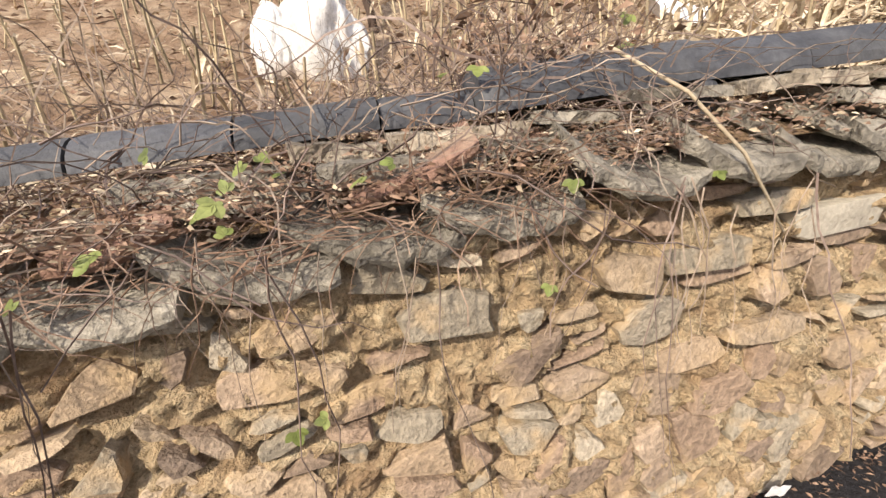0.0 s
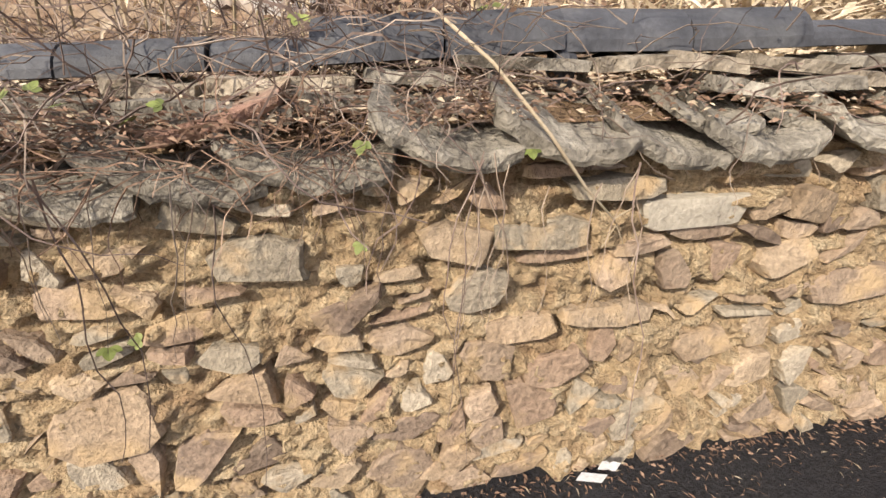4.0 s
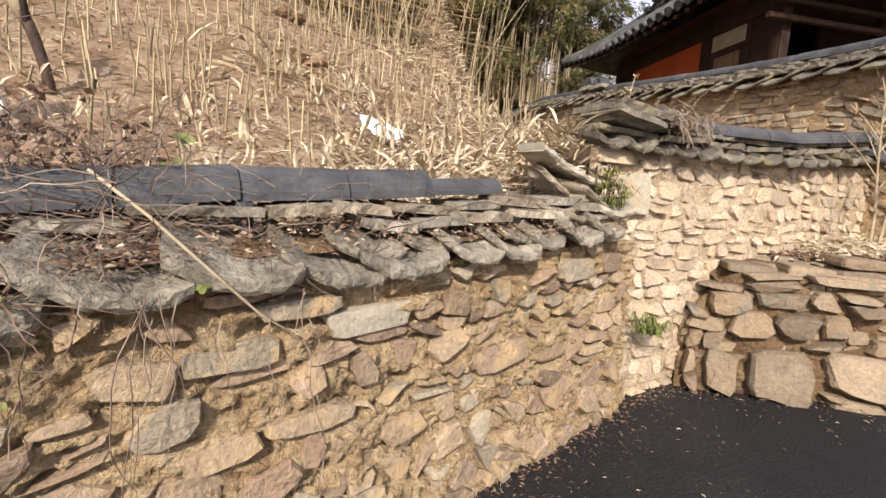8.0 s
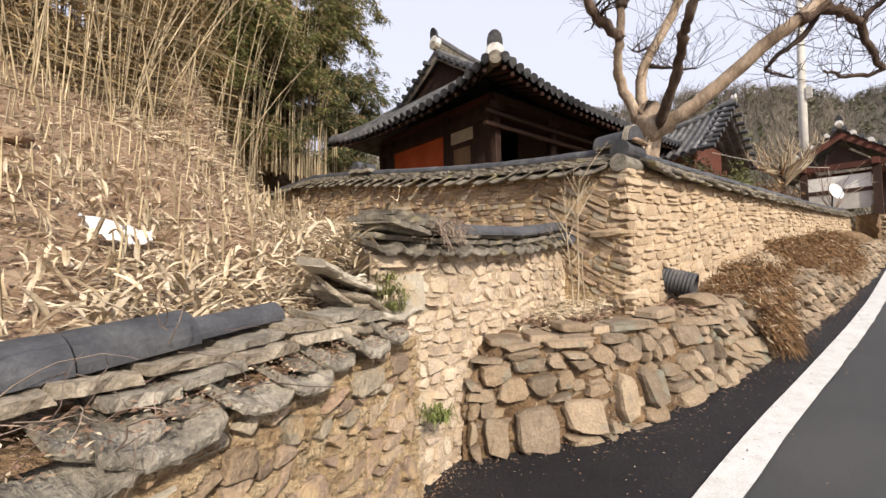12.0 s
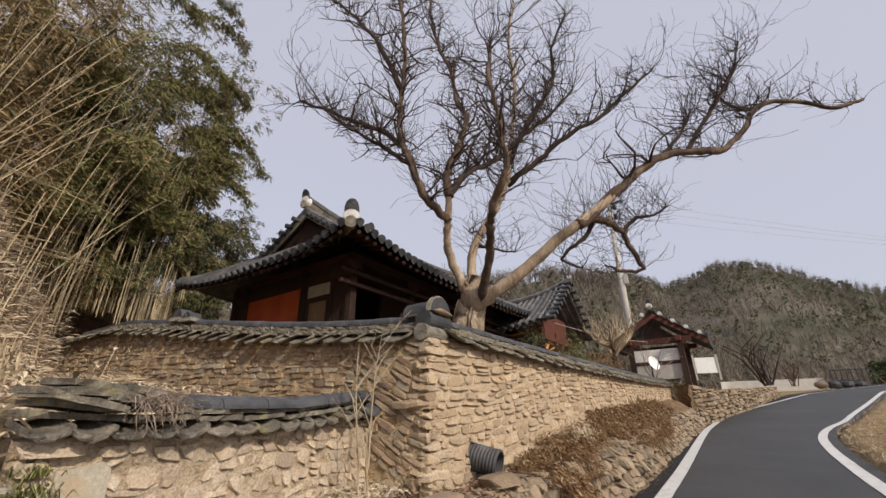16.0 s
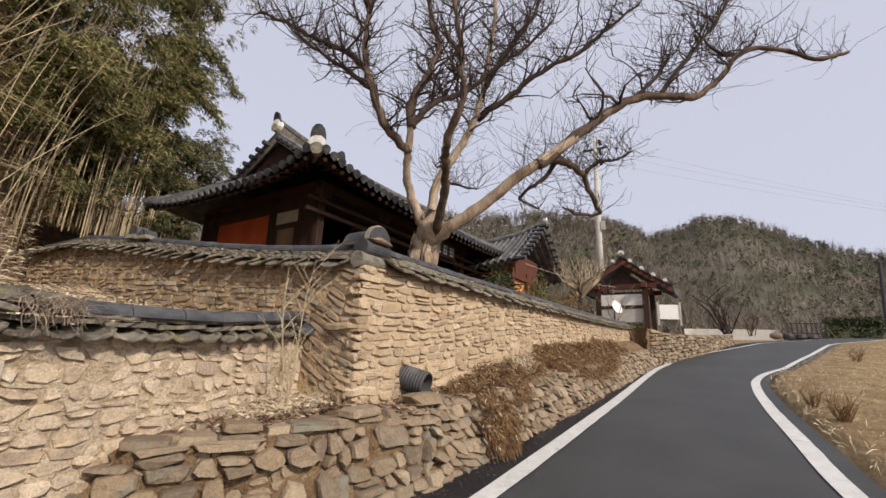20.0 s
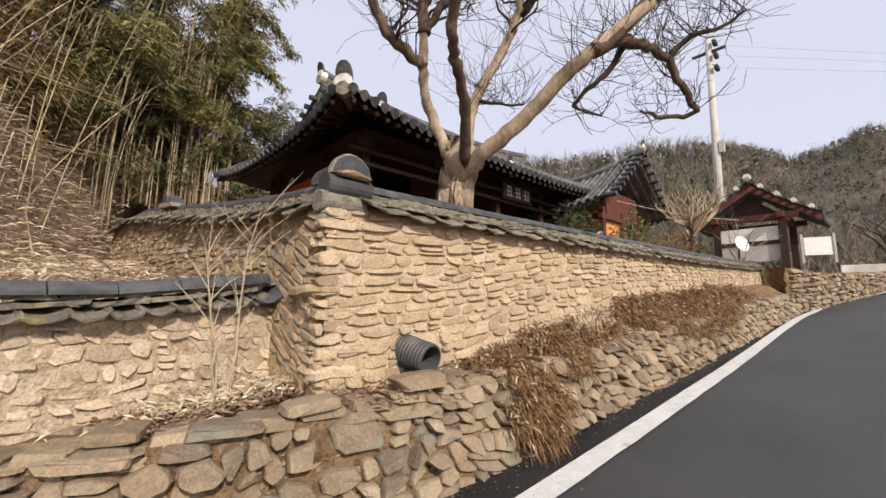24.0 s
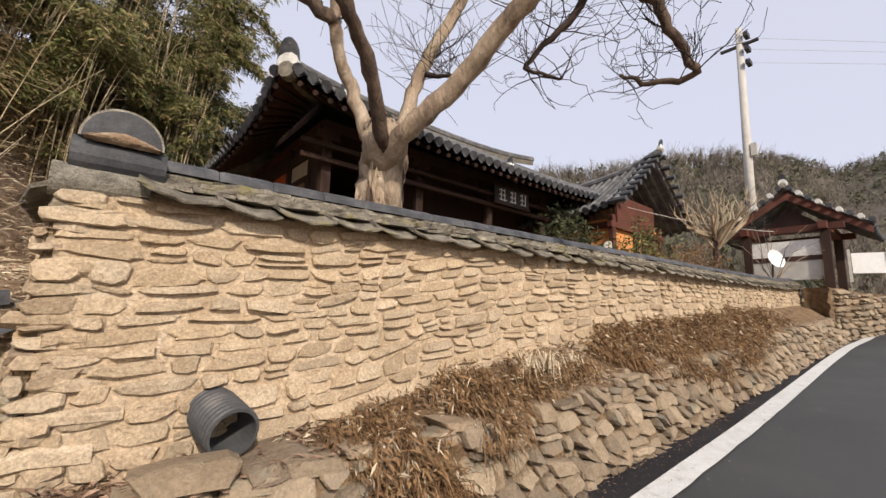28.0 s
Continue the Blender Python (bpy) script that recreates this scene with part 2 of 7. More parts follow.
M_PAPER = material("aged_paper", ((.36, .30, .21), (.45, .39, .28)), 6, 50, .1, .9, .05)
M_ROAD = material("asphalt", ((0.040, 0.041, 0.042), (0.053, 0.054, 0.055), (0.068, 0.068, 0.068)), .7, 130, .6, .66, .0, spread=(.25, .75), stain=((.10, .098, .094), 2.2, .7, .86), dist=.004, gr=(.66, 1.3))
M_SHOULDER = material("coarse_asphalt", ((0.011, 0.010, 0.012), (0.018, 0.017, 0.019), (0.028, 0.027, 0.027)), 1.3, 85, 1.0, .72, .0, spread=(.25, .75), dist=.012, gr=(.1, 2.0))
M_PAINT = material("road_paint", ((0.527, 0.527, 0.510), (0.663, 0.663, 0.654)), 8, 90, .2, .6, .03, stain=((.32, .31, .3), 6, .64, .82))
M_EARTH = material("hill_soil", ((0.165, 0.10, 0.06), (0.27, 0.185, 0.12), (0.40, 0.305, 0.21)), 3.4, 34, 1.0, .95, .0, stain=((.5, .40, .28), 7, .56, .75), dist=.03)
M_BED = material("leafy_soil", ((.11, .068, .037), (.19, .123, .07), (.29, .205, .125)), 5, 40, 1.0, .95, .0, stain=((.30, .20, .11), 7, .55, .72), dist=.03)
M_FIELD = material("dry_field", ((0.153, 0.095, 0.045), (0.235, 0.160, 0.076), (0.306, 0.230, 0.128)), 1.4, 25, .8, .95, .0, stain=((0.425, 0.357, 0.221), 3, .56, .78), dist=.03)
M_STRAW = material("dry_leaf", ((0.34, 0.265, 0.175), (0.51, 0.42, 0.30), (0.67, 0.585, 0.455)), 9, 60, .1, .85, .3)
M_LEAF = material("brown_leaf", ((.13, .075, .048), (.225, .145, .10), (.35, .25, .18)), 9, 60, .1, .85, .35)
M_BRUSH = material("dry_brush", ((.105, .057, .028), (.2, .118, .058), (.32, .205, .11)), 7, 60, .1, .9, .35)
M_TWIG = material("grey_twig", ((.16, .118, .09), (.28, .218, .17), (.42, .345, .275)), 9, 60, .2, .85, .25)
M_STICK = material("pale_stick", ((.34, .27, .18), (.48, .40, .29)), 9, 60, .2, .8, .1)
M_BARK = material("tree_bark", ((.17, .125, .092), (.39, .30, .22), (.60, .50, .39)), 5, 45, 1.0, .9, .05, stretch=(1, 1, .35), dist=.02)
# two darker barks: boughs' backlit look against the sky, put into the colour
M_BARK_MID = material("backlit_brown_bark", ((.048, .032, .025), (.11, .076, .058), (.235, .175, .132)), 5, 45, 1.0, .9, .05, stretch=(1, 1, .35), dist=.02)
M_BARK_BACKLIT = material("backlit_dark_bark", ((.026, .018, .015), (.053, .037, .031), (.10, .072, .058)), 5, 45, .8, .9, .05, stretch=(1, 1, .4))
M_CULM = material("bamboo_culm", ((0.165, 0.127, 0.075), (0.319, 0.253, 0.154), (0.528, 0.440, 0.292)), 2, 50, .2, .6, .4)
M_BAMBOO = material("bamboo_leaf", ((0.047, 0.055, 0.016), (0.117, 0.123, 0.039), (0.226, 0.218, 0.078)), 1.2, 60, .1, .6, .45)
M_BAMBOO_DRY = material("dry_bamboo_leaf", ((0.125, 0.084, 0.038), (0.243, 0.171, 0.082), (0.380, 0.289, 0.152)), 1.2, 60, .1, .7, .4)
M_GREEN = material("green_blade", ((.07, .095, .022), (.14, .165, .045), (.23, .25, .085)), 9, 60, .1, .6, .3)
M_EVERGREEN = material("evergreen", ((.035, .05, .02), (.07, .085, .035), (.12, .12, .05)), 5, 60, .1, .7, .3)
M_PIPE = material("black_plastic", ((.055, .056, .06), (.085, .086, .09)), 6, 60, .2, .5, .03, stain=((.2, .18, .16), 4, .55, .8))
M_CONCRETE = material("concrete", ((.42, .40, .37), (.54, .52, .48)), 3, 50, .3, .9, .05)
M_METAL = material("dark_metal", ((.03, .03, .032), (.05, .05, .055)), 6, 60, .1, .5, .05)
M_WHITE = material("white_sheet", ((.72, .72, .72), (.84, .84, .84)), 5, 50, .2, .5, .03)
M_SACK = material("dirty_sack", ((.52, .5, .47), (.80, .79, .77)), 5, 40, .5, .6, .03, stain=((.45, .34, .24), 3.5, .54, .7))
M_WOODS = material("bare_woods", ((.085, .072, .058), (.125, .107, .086), (.165, .142, .115)), .18, .7, .0, .95, .3, spread=(.35, .65), stain=((.075, .08, .05), .03, .46, .62), stretch=(1, 1, .5), gr=(.7, 1.3))
M_PINE = material("pine_crown", ((.10, .105, .06), (.145, .148, .09)), .3, 3, .0, .95, .25)
M_GREYTREE = material("bare_crown", ((.15, .128, .105), (.22, .19, .155)), .3, 3, .0, .95, .3)
M_VINE = material("red_brown_vine", ((.085, .058, .049), (.165, .12, .10), (.29, .228, .19)), 9, 60, .2, .85, .3)
M_TILE_DIRT = material("dirty_slab_tile", ((.19, .158, .118), (.32, .272, .208), (.45, .395, .31)), 9, 60, .9, .92, .2, stain=((.12, .10, .075), 8, .6, .74), dist=.014, gr=(.62, 1.34))
M_BRICK = material("old_brick_tile", ((.16, .09, .065), (.25, .15, .11), (.33, .22, .165)), 9, 60, .8, .9, .1, stain=((.36, .28, .2), 7, .56, .7), dist=.014)

# ---- road, ground, hill, distance ----
LEFT_LINE = ((-40, 9.0), (-4, 3.0), (0, 1.9), (2, .72), (3.7, .37), (4.5, .22), (5.7, -.08), (6.9, -.36), (8.6, -.76), (10.7, -1.18), (17.9, -2.46), (20, -2.85), (24, -3.8), (28, -5.8), (35, -10.4), (42, -16.5), (60, -33))
RIGHT_LINE = ((-40, -3.6), (0, -2.75), (6.95, -3.12), (8.1, -3.3), (10.7, -3.72), (13.6, -4.28), (16, -4.85), (18, -5.5), (20, -6.3), (25, -8.7), (35, -13.9), (45, -22), (60, -37))
WALL_FOOT = ((-40, 2.0), (-6, -.2), (.1, 1.35), (2.7, 1.95), (3.4, 2.0), (3.6, 1.85), (4, 1.5), (5, .95), (6.6, .6), (9, 0), (20, -2.2), (24, -2.9), (28, -4.9), (35, -9.5), (42, -15.6), (60, -32))


def xsteps(a, b, near):
    out, x = [], a
    while x < b:
        out.append(x)
        x += near if -4 < x < 12 else (near * 2.5 if x < 30 else near * 5)
    return out + [b]


SEAM = ((-40, 1.0), (-4, -.9), (0, .2), (2, .5), (3.2, .42)) + tuple((x, y - .06) for x, y in LEFT_LINE[4:])


def road_strip(name, m, edges, lab, n):
    g = Geo()
    xs = xsteps(-40, 60, .25)
    for x in xs:
        a, b = edges(x)
        for k in range(n + 1):
            y = a + (b - a) * k / n
            g.v.append((x, y, zr(x) + .008 * nz(x * .7, y * .7)))
    for i in range(len(xs) - 1):
        for k in range(n):
            q = i * (n + 1) + k
            g.f.append([q, q + 1, q + n + 2, q + n + 1])
    return g.thing(name, m, kind="structure", label=lab, category="road", shade=True)


road_strip("road", M_ROAD, lambda x: (smooth(SEAM, x), smooth(RIGHT_LINE, x) - .42), "narrow grey asphalt lane climbing beside the walls", 7)
road_strip("road_shoulder", M_SHOULDER, lambda x: (max(smooth(WALL_FOOT, x), smooth(SEAM, x) + .01), smooth(SEAM, x)), "coarse black asphalt verge between lane and walls", 4)


def line_strip(name, table, x0, x1, width, gaps=()):
    g = Geo()
    xs = [x for x in xsteps(x0, x1, .3)]
    for i in range(len(xs) - 1):
        if any(a <= xs[i] < b for a, b in gaps):
            continue
        q = []
        for x in (xs[i], xs[i + 1]):
            y = smooth(table, x)
            dy = (smooth(table, x + .2) - smooth(table, x - .2)) / .4
            n = Vector((dy, -1, 0)).normalized()
            w = width * (1 + .05 * nz(x * 3, y * 3, 5))
            q += [Vector((x, y, zr(x) + .013)), Vector((x + n.x * w, y + n.y * w, zr(x) + .013))]
        g.add(q, [[0, 1, 3, 2]])
    return g.thing(name, M_PAINT, kind="structure", label="white painted edge line on the asphalt", category="road marking")


line_strip("road_line_1", LEFT_LINE, 3.2, 60, .205, ((22.2, 22.6), (23.0, 23.4), (23.9, 24.2)))
line_strip("road_line_2", RIGHT_LINE, -20, 60, .2)

# one ground sheet to the horizon, falling away on the field side
def field_z(x, y):
    edge = smooth(RIGHT_LINE, max(-39, min(59, x))) - .4
    d = edge - y
    z = zr(max(-60, min(120, x)))
    if d > 0:
        return z + .05 + .05 * min(d, 1.2) - .16 * max(0, min(d - 2.5, 25)) + (.06 * nz(x * .8, y * .8) + .03 * nz(x * 3, y * 3)) * min(1, d)
    return z - .25


g = Geo()
gx = [-400, -200, -100, -50, -30] + [-20 + i * 1.2 for i in range(60)] + [54, 62, 75, 100, 150, 220, 320, 450]
for i, x in enumerate(gx):
    e = smooth(RIGHT_LINE, max(-39, min(59, x))) - .38
    ys = [400, 150, 60, e + 22, e + 12, e + 4.4, e + .02] + [e - .15, e - .5, e - 1, e - 1.6, e - 2.4, e - 3.4, e - 4.6, e - 6, e - 8, e - 11, e - 15, e - 22, e - 40, e - 90, e - 200, e - 500]
    for y in ys:
        g.v.append((x, y, field_z(x, y)))
W = 23
for i in range(len(gx) - 1):
    for k in range(W - 1):
        q = i * W + k
        g.f.append([q, q + 1, q + W + 1, q + W])
g.thing("ground", M_FIELD, kind="structure", label="dry brown grass field beside the lane", category="ground", shade=True)


# hill behind the low wall
def hill_z(x, y):
    k = interp(((-6, .62), (1, .58), (2, .53), (4, .36), (4.6, .28), (5.1, .22), (5.6, .19), (7, .18)), x)
    z0 = interp(((-6, 1.25), (-.5, 1.36), (.6, 1.45), (2.2, 1.6), (2.7, 1.85), (6, 1.97)), x)
    y0 = interp(((-6, -.1), (.1, 1.45), (2.6, 2.1), (6, 2.05)), x)
    d = max(0, y - y0)
    ease = interp(((-6, 1.1), (1, 1.0), (2.4, .85), (3.2, .95), (4, .6), (4.6, .3)), x)
    t = min(1, max(0, (y - interp(((4.3, 6.6), (5.6, 8.5), (7, 10.2)), x)) / 3.4))
    high = z0 + 1.08 * k * d * d / (d + ease + .01)
    # a flat terrace between the slope's foot, the middle wall and the side wall
    low = min(high, 1.75 + .1 * math.hypot(x - 1.4, y + .75))
    w = min(1, max(0, (-(x - 2.57) * .909 + (y - 1.8) * .416 + .15) / 1.5))
    z = low + (high - low) * w * w * (3 - 2 * w)
    z += 2.0 * t * t * (3 - 2 * t) * min(1, max(0, (x - 3.4)))
    return z + .07 * nz(x * .9, y * .9) + .035 * nz(x * 2.7, y * 2.7) + .015 * nz(x * 8, y * 8)


g = Geo()
NX, NY = 110, 110


def hill_pt(a, b):
    x = -14 + 19.55 * a
    y0 = interp(((-14, -2.0), (-6, -.12), (.1, 1.42), (2.6, 2.05), (6, 2.02)), x)
    y = y0 + 24 * b ** 1.6
    xx = x + max(0, (y - 2)) * (.17 if y < 13 else .17 + (y - 13) * .03) * max(0, (a - .7) / .3)
    return (xx, y, hill_z(xx, y) - (0 if a < .995 else 3))


g.grid(hill_pt, NX, NY)
g.thing("hillside", M_EARTH, kind="structure", label="steep bare soil slope strewn with dry bamboo litter", category="hillside", shade=True)

# far wooded ridges
def ridge(name, pts, depth, base, m, lab, crowns, crown_m, seed, sz):
    """A wooded ridge: bearing (degrees right of +x towards -y), skyline height at distance depth."""
    rr = random.Random(seed)
    g = Geo()
    n = 90

    def at(a, b):
        bearing = radians(pts[0][0] + (pts[-1][0] - pts[0][0]) * a)
        h = interp(pts, math.degrees(bearing)) + 1.2 * nz(a * 30, seed)
        d = depth * (1 - .62 * (1 - b))
        z = base + (h - base) * b ** 1.15 + 1.0 * nz(a * 40, b * 8, seed)
        return Vector((5 + d * math.cos(bearing), -1.5 - d * math.sin(bearing), z))
    g.grid(at, n, 14)
    hill = g.thing(name, m, kind="structure", label=lab, category="hill", shade=True)
    for mi, (cm, share) in enumerate(crown_m):
        c = Geo()
        for _ in range(int(crowns * share)):
            p = at(rr.random(), 1 - .85 * rr.random() ** 1.7)
            s = sz * rr.uniform(.55, 1.15)
            if mi == 0:
                # a loose crown of small tufts, denser above
                s *= .62
                p = p + Vector((0, 0, s * .3))
                for _ in range(13):
                    a, t = rr.uniform(0, 6.28), rr.random()
                    q = p + Vector((math.cos(a), math.sin(a), 0)) * s * .62 * (1 - .75 * t) * rr.uniform(.3, 1) + Vector((0, 0, s * 1.15 * t))
                    d = Vector((math.cos(a), math.sin(a), rr.uniform(-.1, .9))).normalized() * s * rr.uniform(.2, .4)
                    w = d.cross(Vector((rr.uniform(-1, 1), rr.uniform(-1, 1), rr.uniform(-1, 1)))).normalized() * s * rr.uniform(.12, .22)
                    c.add([q - d * .5, q + w, q + d, q - w], [[0, 1, 2, 3]])
            else:
                # a bare tree: stem, boughs, twigs
                top = p + Vector((rr.uniform(-.15, .15), rr.uniform(-.15, .15), rr.uniform(.5, .8))) * s
                for _ in range(7):
                    t = rr.uniform(0, 6.3)
                    f = rr.uniform(.25, 1)
                    o = p.lerp(top, f)
                    e = o + Vector((math.cos(t) * .45, math.sin(t) * .45, rr.uniform(.45, 1.0))) * s * rr.uniform(.5, 1)
                    w = Vector((-math.sin(t), math.cos(t), 0)) * s * .016
                    c.add([o - w, o + w, e], [[0, 1, 2]])
                    for _ in range(3):
                        o2 = o.lerp(e, rr.uniform(.3, .9))
                        e2 = o2 + Vector((rr.uniform(-.35, .35), rr.uniform(-.35, .35), rr.uniform(.15, .5))) * s
                        c.add([o2 - w * .6, o2 + w * .6, e2], [[0, 1, 2]])
                w = Vector((.33, .94, 0)) * s * .03
                c.add([p - w, p + w, top + w * .5, top - w * .5], [[0, 1, 2, 3]])
        c.thing("far_trees", cm, kind="stuff", label="far pines and bare trees on the wooded ridge", category="trees")


ridge("backdrop_ridge", ((-40, 62), (-8, 70), (0, 73), (2.6, 71), (5.7, 63), (8.8, 66), (11.8, 70), (16, 66), (19.3, 57), (21.3, 51), (25.9, 44), (35, 32), (60, 20)), 230, -6, M_WOODS, "far wooded ridge in grey winter haze", 15000, ((M_PINE, .3), (M_GREYTREE, .7)), 3, 3.4)
ridge("near_woods", ((-60, 22), (-25, 32), (-17, 32), (-8, 33), (-2.7, 32), (3, 26), (5.7, 19), (8, 14), (12, 9), (20, 6), (50, 4)), 95, 0, M_WOODS, "wooded slope with bare winter trees behind the houses", 6000, ((M_PINE, .14), (M_GREYTREE, .86)), 5, 3.4)

# ---- stone walls ----
def stone_in(P, quad, proud, rr, n=9, square=.55, back=.06, edge=.93):
    """One broken stone filling four corners (along, up): an angular outline, a chipped edge and a tilted, uneven face."""
    (ax, az), (bx, bz), (cx, cz), (dx, dz) = quad
    ph = rr.uniform(0, 6.3)
    tx, tz = rr.uniform(-.35, .35), rr.uniform(-.5, .15)
    out = []
    for k in range(n):
        a = ph + 2 * math.pi * (k + rr.uniform(-.36, .36)) / n
        ca, sa = math.cos(a), math.sin(a)
        j = rr.uniform(.8, 1.08)
        x, y = math.copysign(abs(ca) ** square, ca) * j, math.copysign(abs(sa) ** square, sa) * j
        p, q = (x + 1) / 2, (y + 1) / 2
        out.append(((ax * (1 - p) + bx * p) * (1 - q) + (dx * (1 - p) + cx * p) * q, (az * (1 - p) + bz * p) * (1 - q) + (dz * (1 - p) + cz * p) * q, x, y))
    mx, mz = sum(o[0] for o in out) / n, sum(o[1] for o in out) / n
    vs, fs = [], []
    for f, d in ((1.0, None), (1.0, .62), (edge, 1.0)):
        for s, z, x, y in out:
            q = -back if d is None else proud * d * (1 + tx * x * f + tz * y * f) + (rr.uniform(-.1, .1) * proud if d == 1 else 0)
            e = f * rr.uniform(.95, 1.02) if d == 1 else f
            vs.append(P(mx + (s - mx) * e, mz + (z - mz) * e, q))
    vs.append(P(mx + rr.uniform(-.15, .15) * (bx - ax), mz + rr.uniform(-.15, .15) * (dz - az), proud * rr.uniform(.95, 1.16)))
    for r in range(2):
        for k in range(n):
            fs.append([r * n + k, r * n + (k + 1) % n, r * n + n + (k + 1) % n, r * n + n + k])
    fs += [[2 * n + k, 2 * n + (k + 1) % n, 3 * n] for k in range(n)]
    return vs, fs


def stone(P, cs, cz, w, h, proud, rot, rr, n=9, square=.55, back=.06, edge=.93):
    """One stone by its middle, size and tilt."""
    c, s = math.cos(rot), math.sin(rot)
    quad = [(cs + x * w / 2 * c - z * h / 2 * s, cz + x * w / 2 * s + z * h / 2 * c) for x, z in ((-1, -1), (1, -1), (1, 1), (-1, 1))]
    return stone_in(P, quad, proud, rr, n, square, back, edge)


def lay(P, s0, s1, base, top, hs, ws, joint, proud, rr, wave=.03, slant=.3, jit=.12, drop=0.0, skip=(), n=9, square=.5, edge=.93, back=.06, log=None):
    """Stones fitted to one another in uneven courses. Returns a list of (vertices, faces, s)."""
    out = []
    zmax = max(top(s) - base(s) for s in np.linspace(s0, s1, 12)) + .05
    zs = [-.03]
    while zs[-1] < zmax:
        zs.append(zs[-1] + rr.uniform(*hs))

    def bed_line(k, s):
        return base(s) + zs[k] + (wave * nz(s * 1.7, k * .9, 7) + wave * .5 * nz(s * 4.3, k * 2.3, 2) if k else 0)
    for k in range(len(zs) - 1):
        h = zs[k + 1] - zs[k]
        s = s0 - rr.uniform(0, ws[0])
        lean = rr.uniform(-slant, slant) * h
        while s < s1:
            w = rr.uniform(*ws) if rr.random() < .75 else rr.uniform(ws[0], ws[0] * 1.5)
            lean2 = rr.uniform(-slant, slant) * h
            j = rr.uniform(*joint) / 2
            a, b = max(s0, s), min(s + w, s1)
            mid = (a + b) / 2
            lo, hi = bed_line(k, mid), bed_line(k + 1, mid)
            cap = top(mid)
            if b - a > .05 and lo < cap - .03 and rr.random() >= drop:
                def corner(x, kk, dx):
                    z = min(bed_line(kk, min(s1, max(s0, x))), cap + .01)
                    return [x + dx + rr.uniform(-jit, jit) * h * .5, z + rr.uniform(-jit, jit) * h]
                q = [corner(a + j, k, -lean / 2), corner(b - j, k, -lean2 / 2), corner(b - j, k + 1, lean2 / 2), corner(a + j, k + 1, lean / 2)]
                for i in (0, 1):
                    q[i][1] += j
                    q[i + 2][1] -= j
                pair = [q]
                if rr.random() < .16 and hi - lo > .075:
                    t = rr.uniform(.35, .65)
                    m0 = [q[0][i] + (q[3][i] - q[0][i]) * t for i in (0, 1)]
                    m1 = [q[1][i] + (q[2][i] - q[1][i]) * t for i in (0, 1)]
                    pair = [[q[0], q[1], [m1[0], m1[1] - j], [m0[0], m0[1] - j]], [[m0[0], m0[1] + j], [m1[0], m1[1] + j], q[2], q[3]]]
                for q in pair:
                    cs, cz = sum(p[0] for p in q) / 4, sum(p[1] for p in q) / 4
                    ww, hh = b - a, abs(q[3][1] + q[2][1] - q[0][1] - q[1][1]) / 2
                    if hh < .02 or any(abs(cs - x) < (ww + aw) / 2 * .82 and abs(cz - z) < (hh + ah) / 2 * .78 for x, z, aw, ah in skip):
                        continue
                    out.append((*stone_in(P, q, rr.uniform(*proud), rr, n, square, back, edge), cs))
                    if log is not None:
                        log.append((cs, cz, ww, hh))
            s += w
            lean = lean2
    return out


def place_stones(stones, m, parent, name, near, limit=300):
    """The nearest stones are parts of their own, the rest one joined part."""
    rest = Geo()
    count = 0
    for vs, fs, s in stones:
        if near[0] <= s <= near[1] and count < limit:
            g = Geo()
            g.add(vs, fs)
            g.thing(name, m, parent)
            count += 1
        else:
            rest.add(vs, fs)
    if rest.v:
        rest.thing(name + "_rest", m, parent, kind="stuff")


def core(name, P, s0, s1, base, top, thick, m, lab, amp=.02, ns=None, fr=5.0, nzv=34, pits=()):
    """The clay body of a wall: a lumpy front sheet, and back, top and ends."""
    ns = ns or max(8, int((s1 - s0) / .045))
    g = Geo()
    near = {}
    for q in pits:
        for k in range(int((q[0] - q[2]) * 5) - 1, int((q[0] + q[2]) * 5) + 2):
            near.setdefault(k, []).append(q)

    def front(a, b):
        s = s0 + (s1 - s0) * a
        lo, hi = base(s) - .25, top(s)
        z = lo + (hi - lo) * b
        d = amp * (nz(s * fr, z * fr, 3) + .6 * nz(s * fr * 3, z * fr * 3, 8) + 1.0 * nz(s * fr * 8, z * fr * 8, 1) - 3.2 * max(0, nz(s * fr * 1.8, z * fr * 2.6, 14) - .25))
        for cs, cz, w, h in near.get(int(s * 5), ()):
            # a dark open joint under each stone
            x, y = abs(s - cs) / w, (z - cz + h * .56) / .022
            if x < .56 and -1 < y < 1:
                d = min(d, .006) - .045 * (1 - y * y) * min(1, (.56 - x) * 6)
        return P(s, z, d + .004)
    g.grid(front, ns, nzv)
    nb = len(g.v)
    g.grid(lambda a, b: P(s0 + (s1 - s0) * (1 - a), base(s0 + (s1 - s0) * (1 - a)) - .25 + (top(s0 + (s1 - s0) * (1 - a)) - base(s0 + (s1 - s0) * (1 - a)) + .25) * b, -thick), ns, 1)
    for i in range(ns):
        a, b = i * (nzv + 1) + nzv, (i + 1) * (nzv + 1) + nzv
        c, d = nb + (ns - i) * 2 + 1, nb + (ns - i - 1) * 2 + 1
        g.f.append([a, b, d, c])
    g.f.append([j for j in range(nzv + 1)][::-1] + [nb + ns * 2, nb + ns * 2 + 1][::1])
    g.f.append([ns * (nzv + 1) + j for j in range(nzv + 1)] + [nb + 1, nb])
    return g.thing(name, m, kind="structure", label=lab, category="stone wall", shade=True)


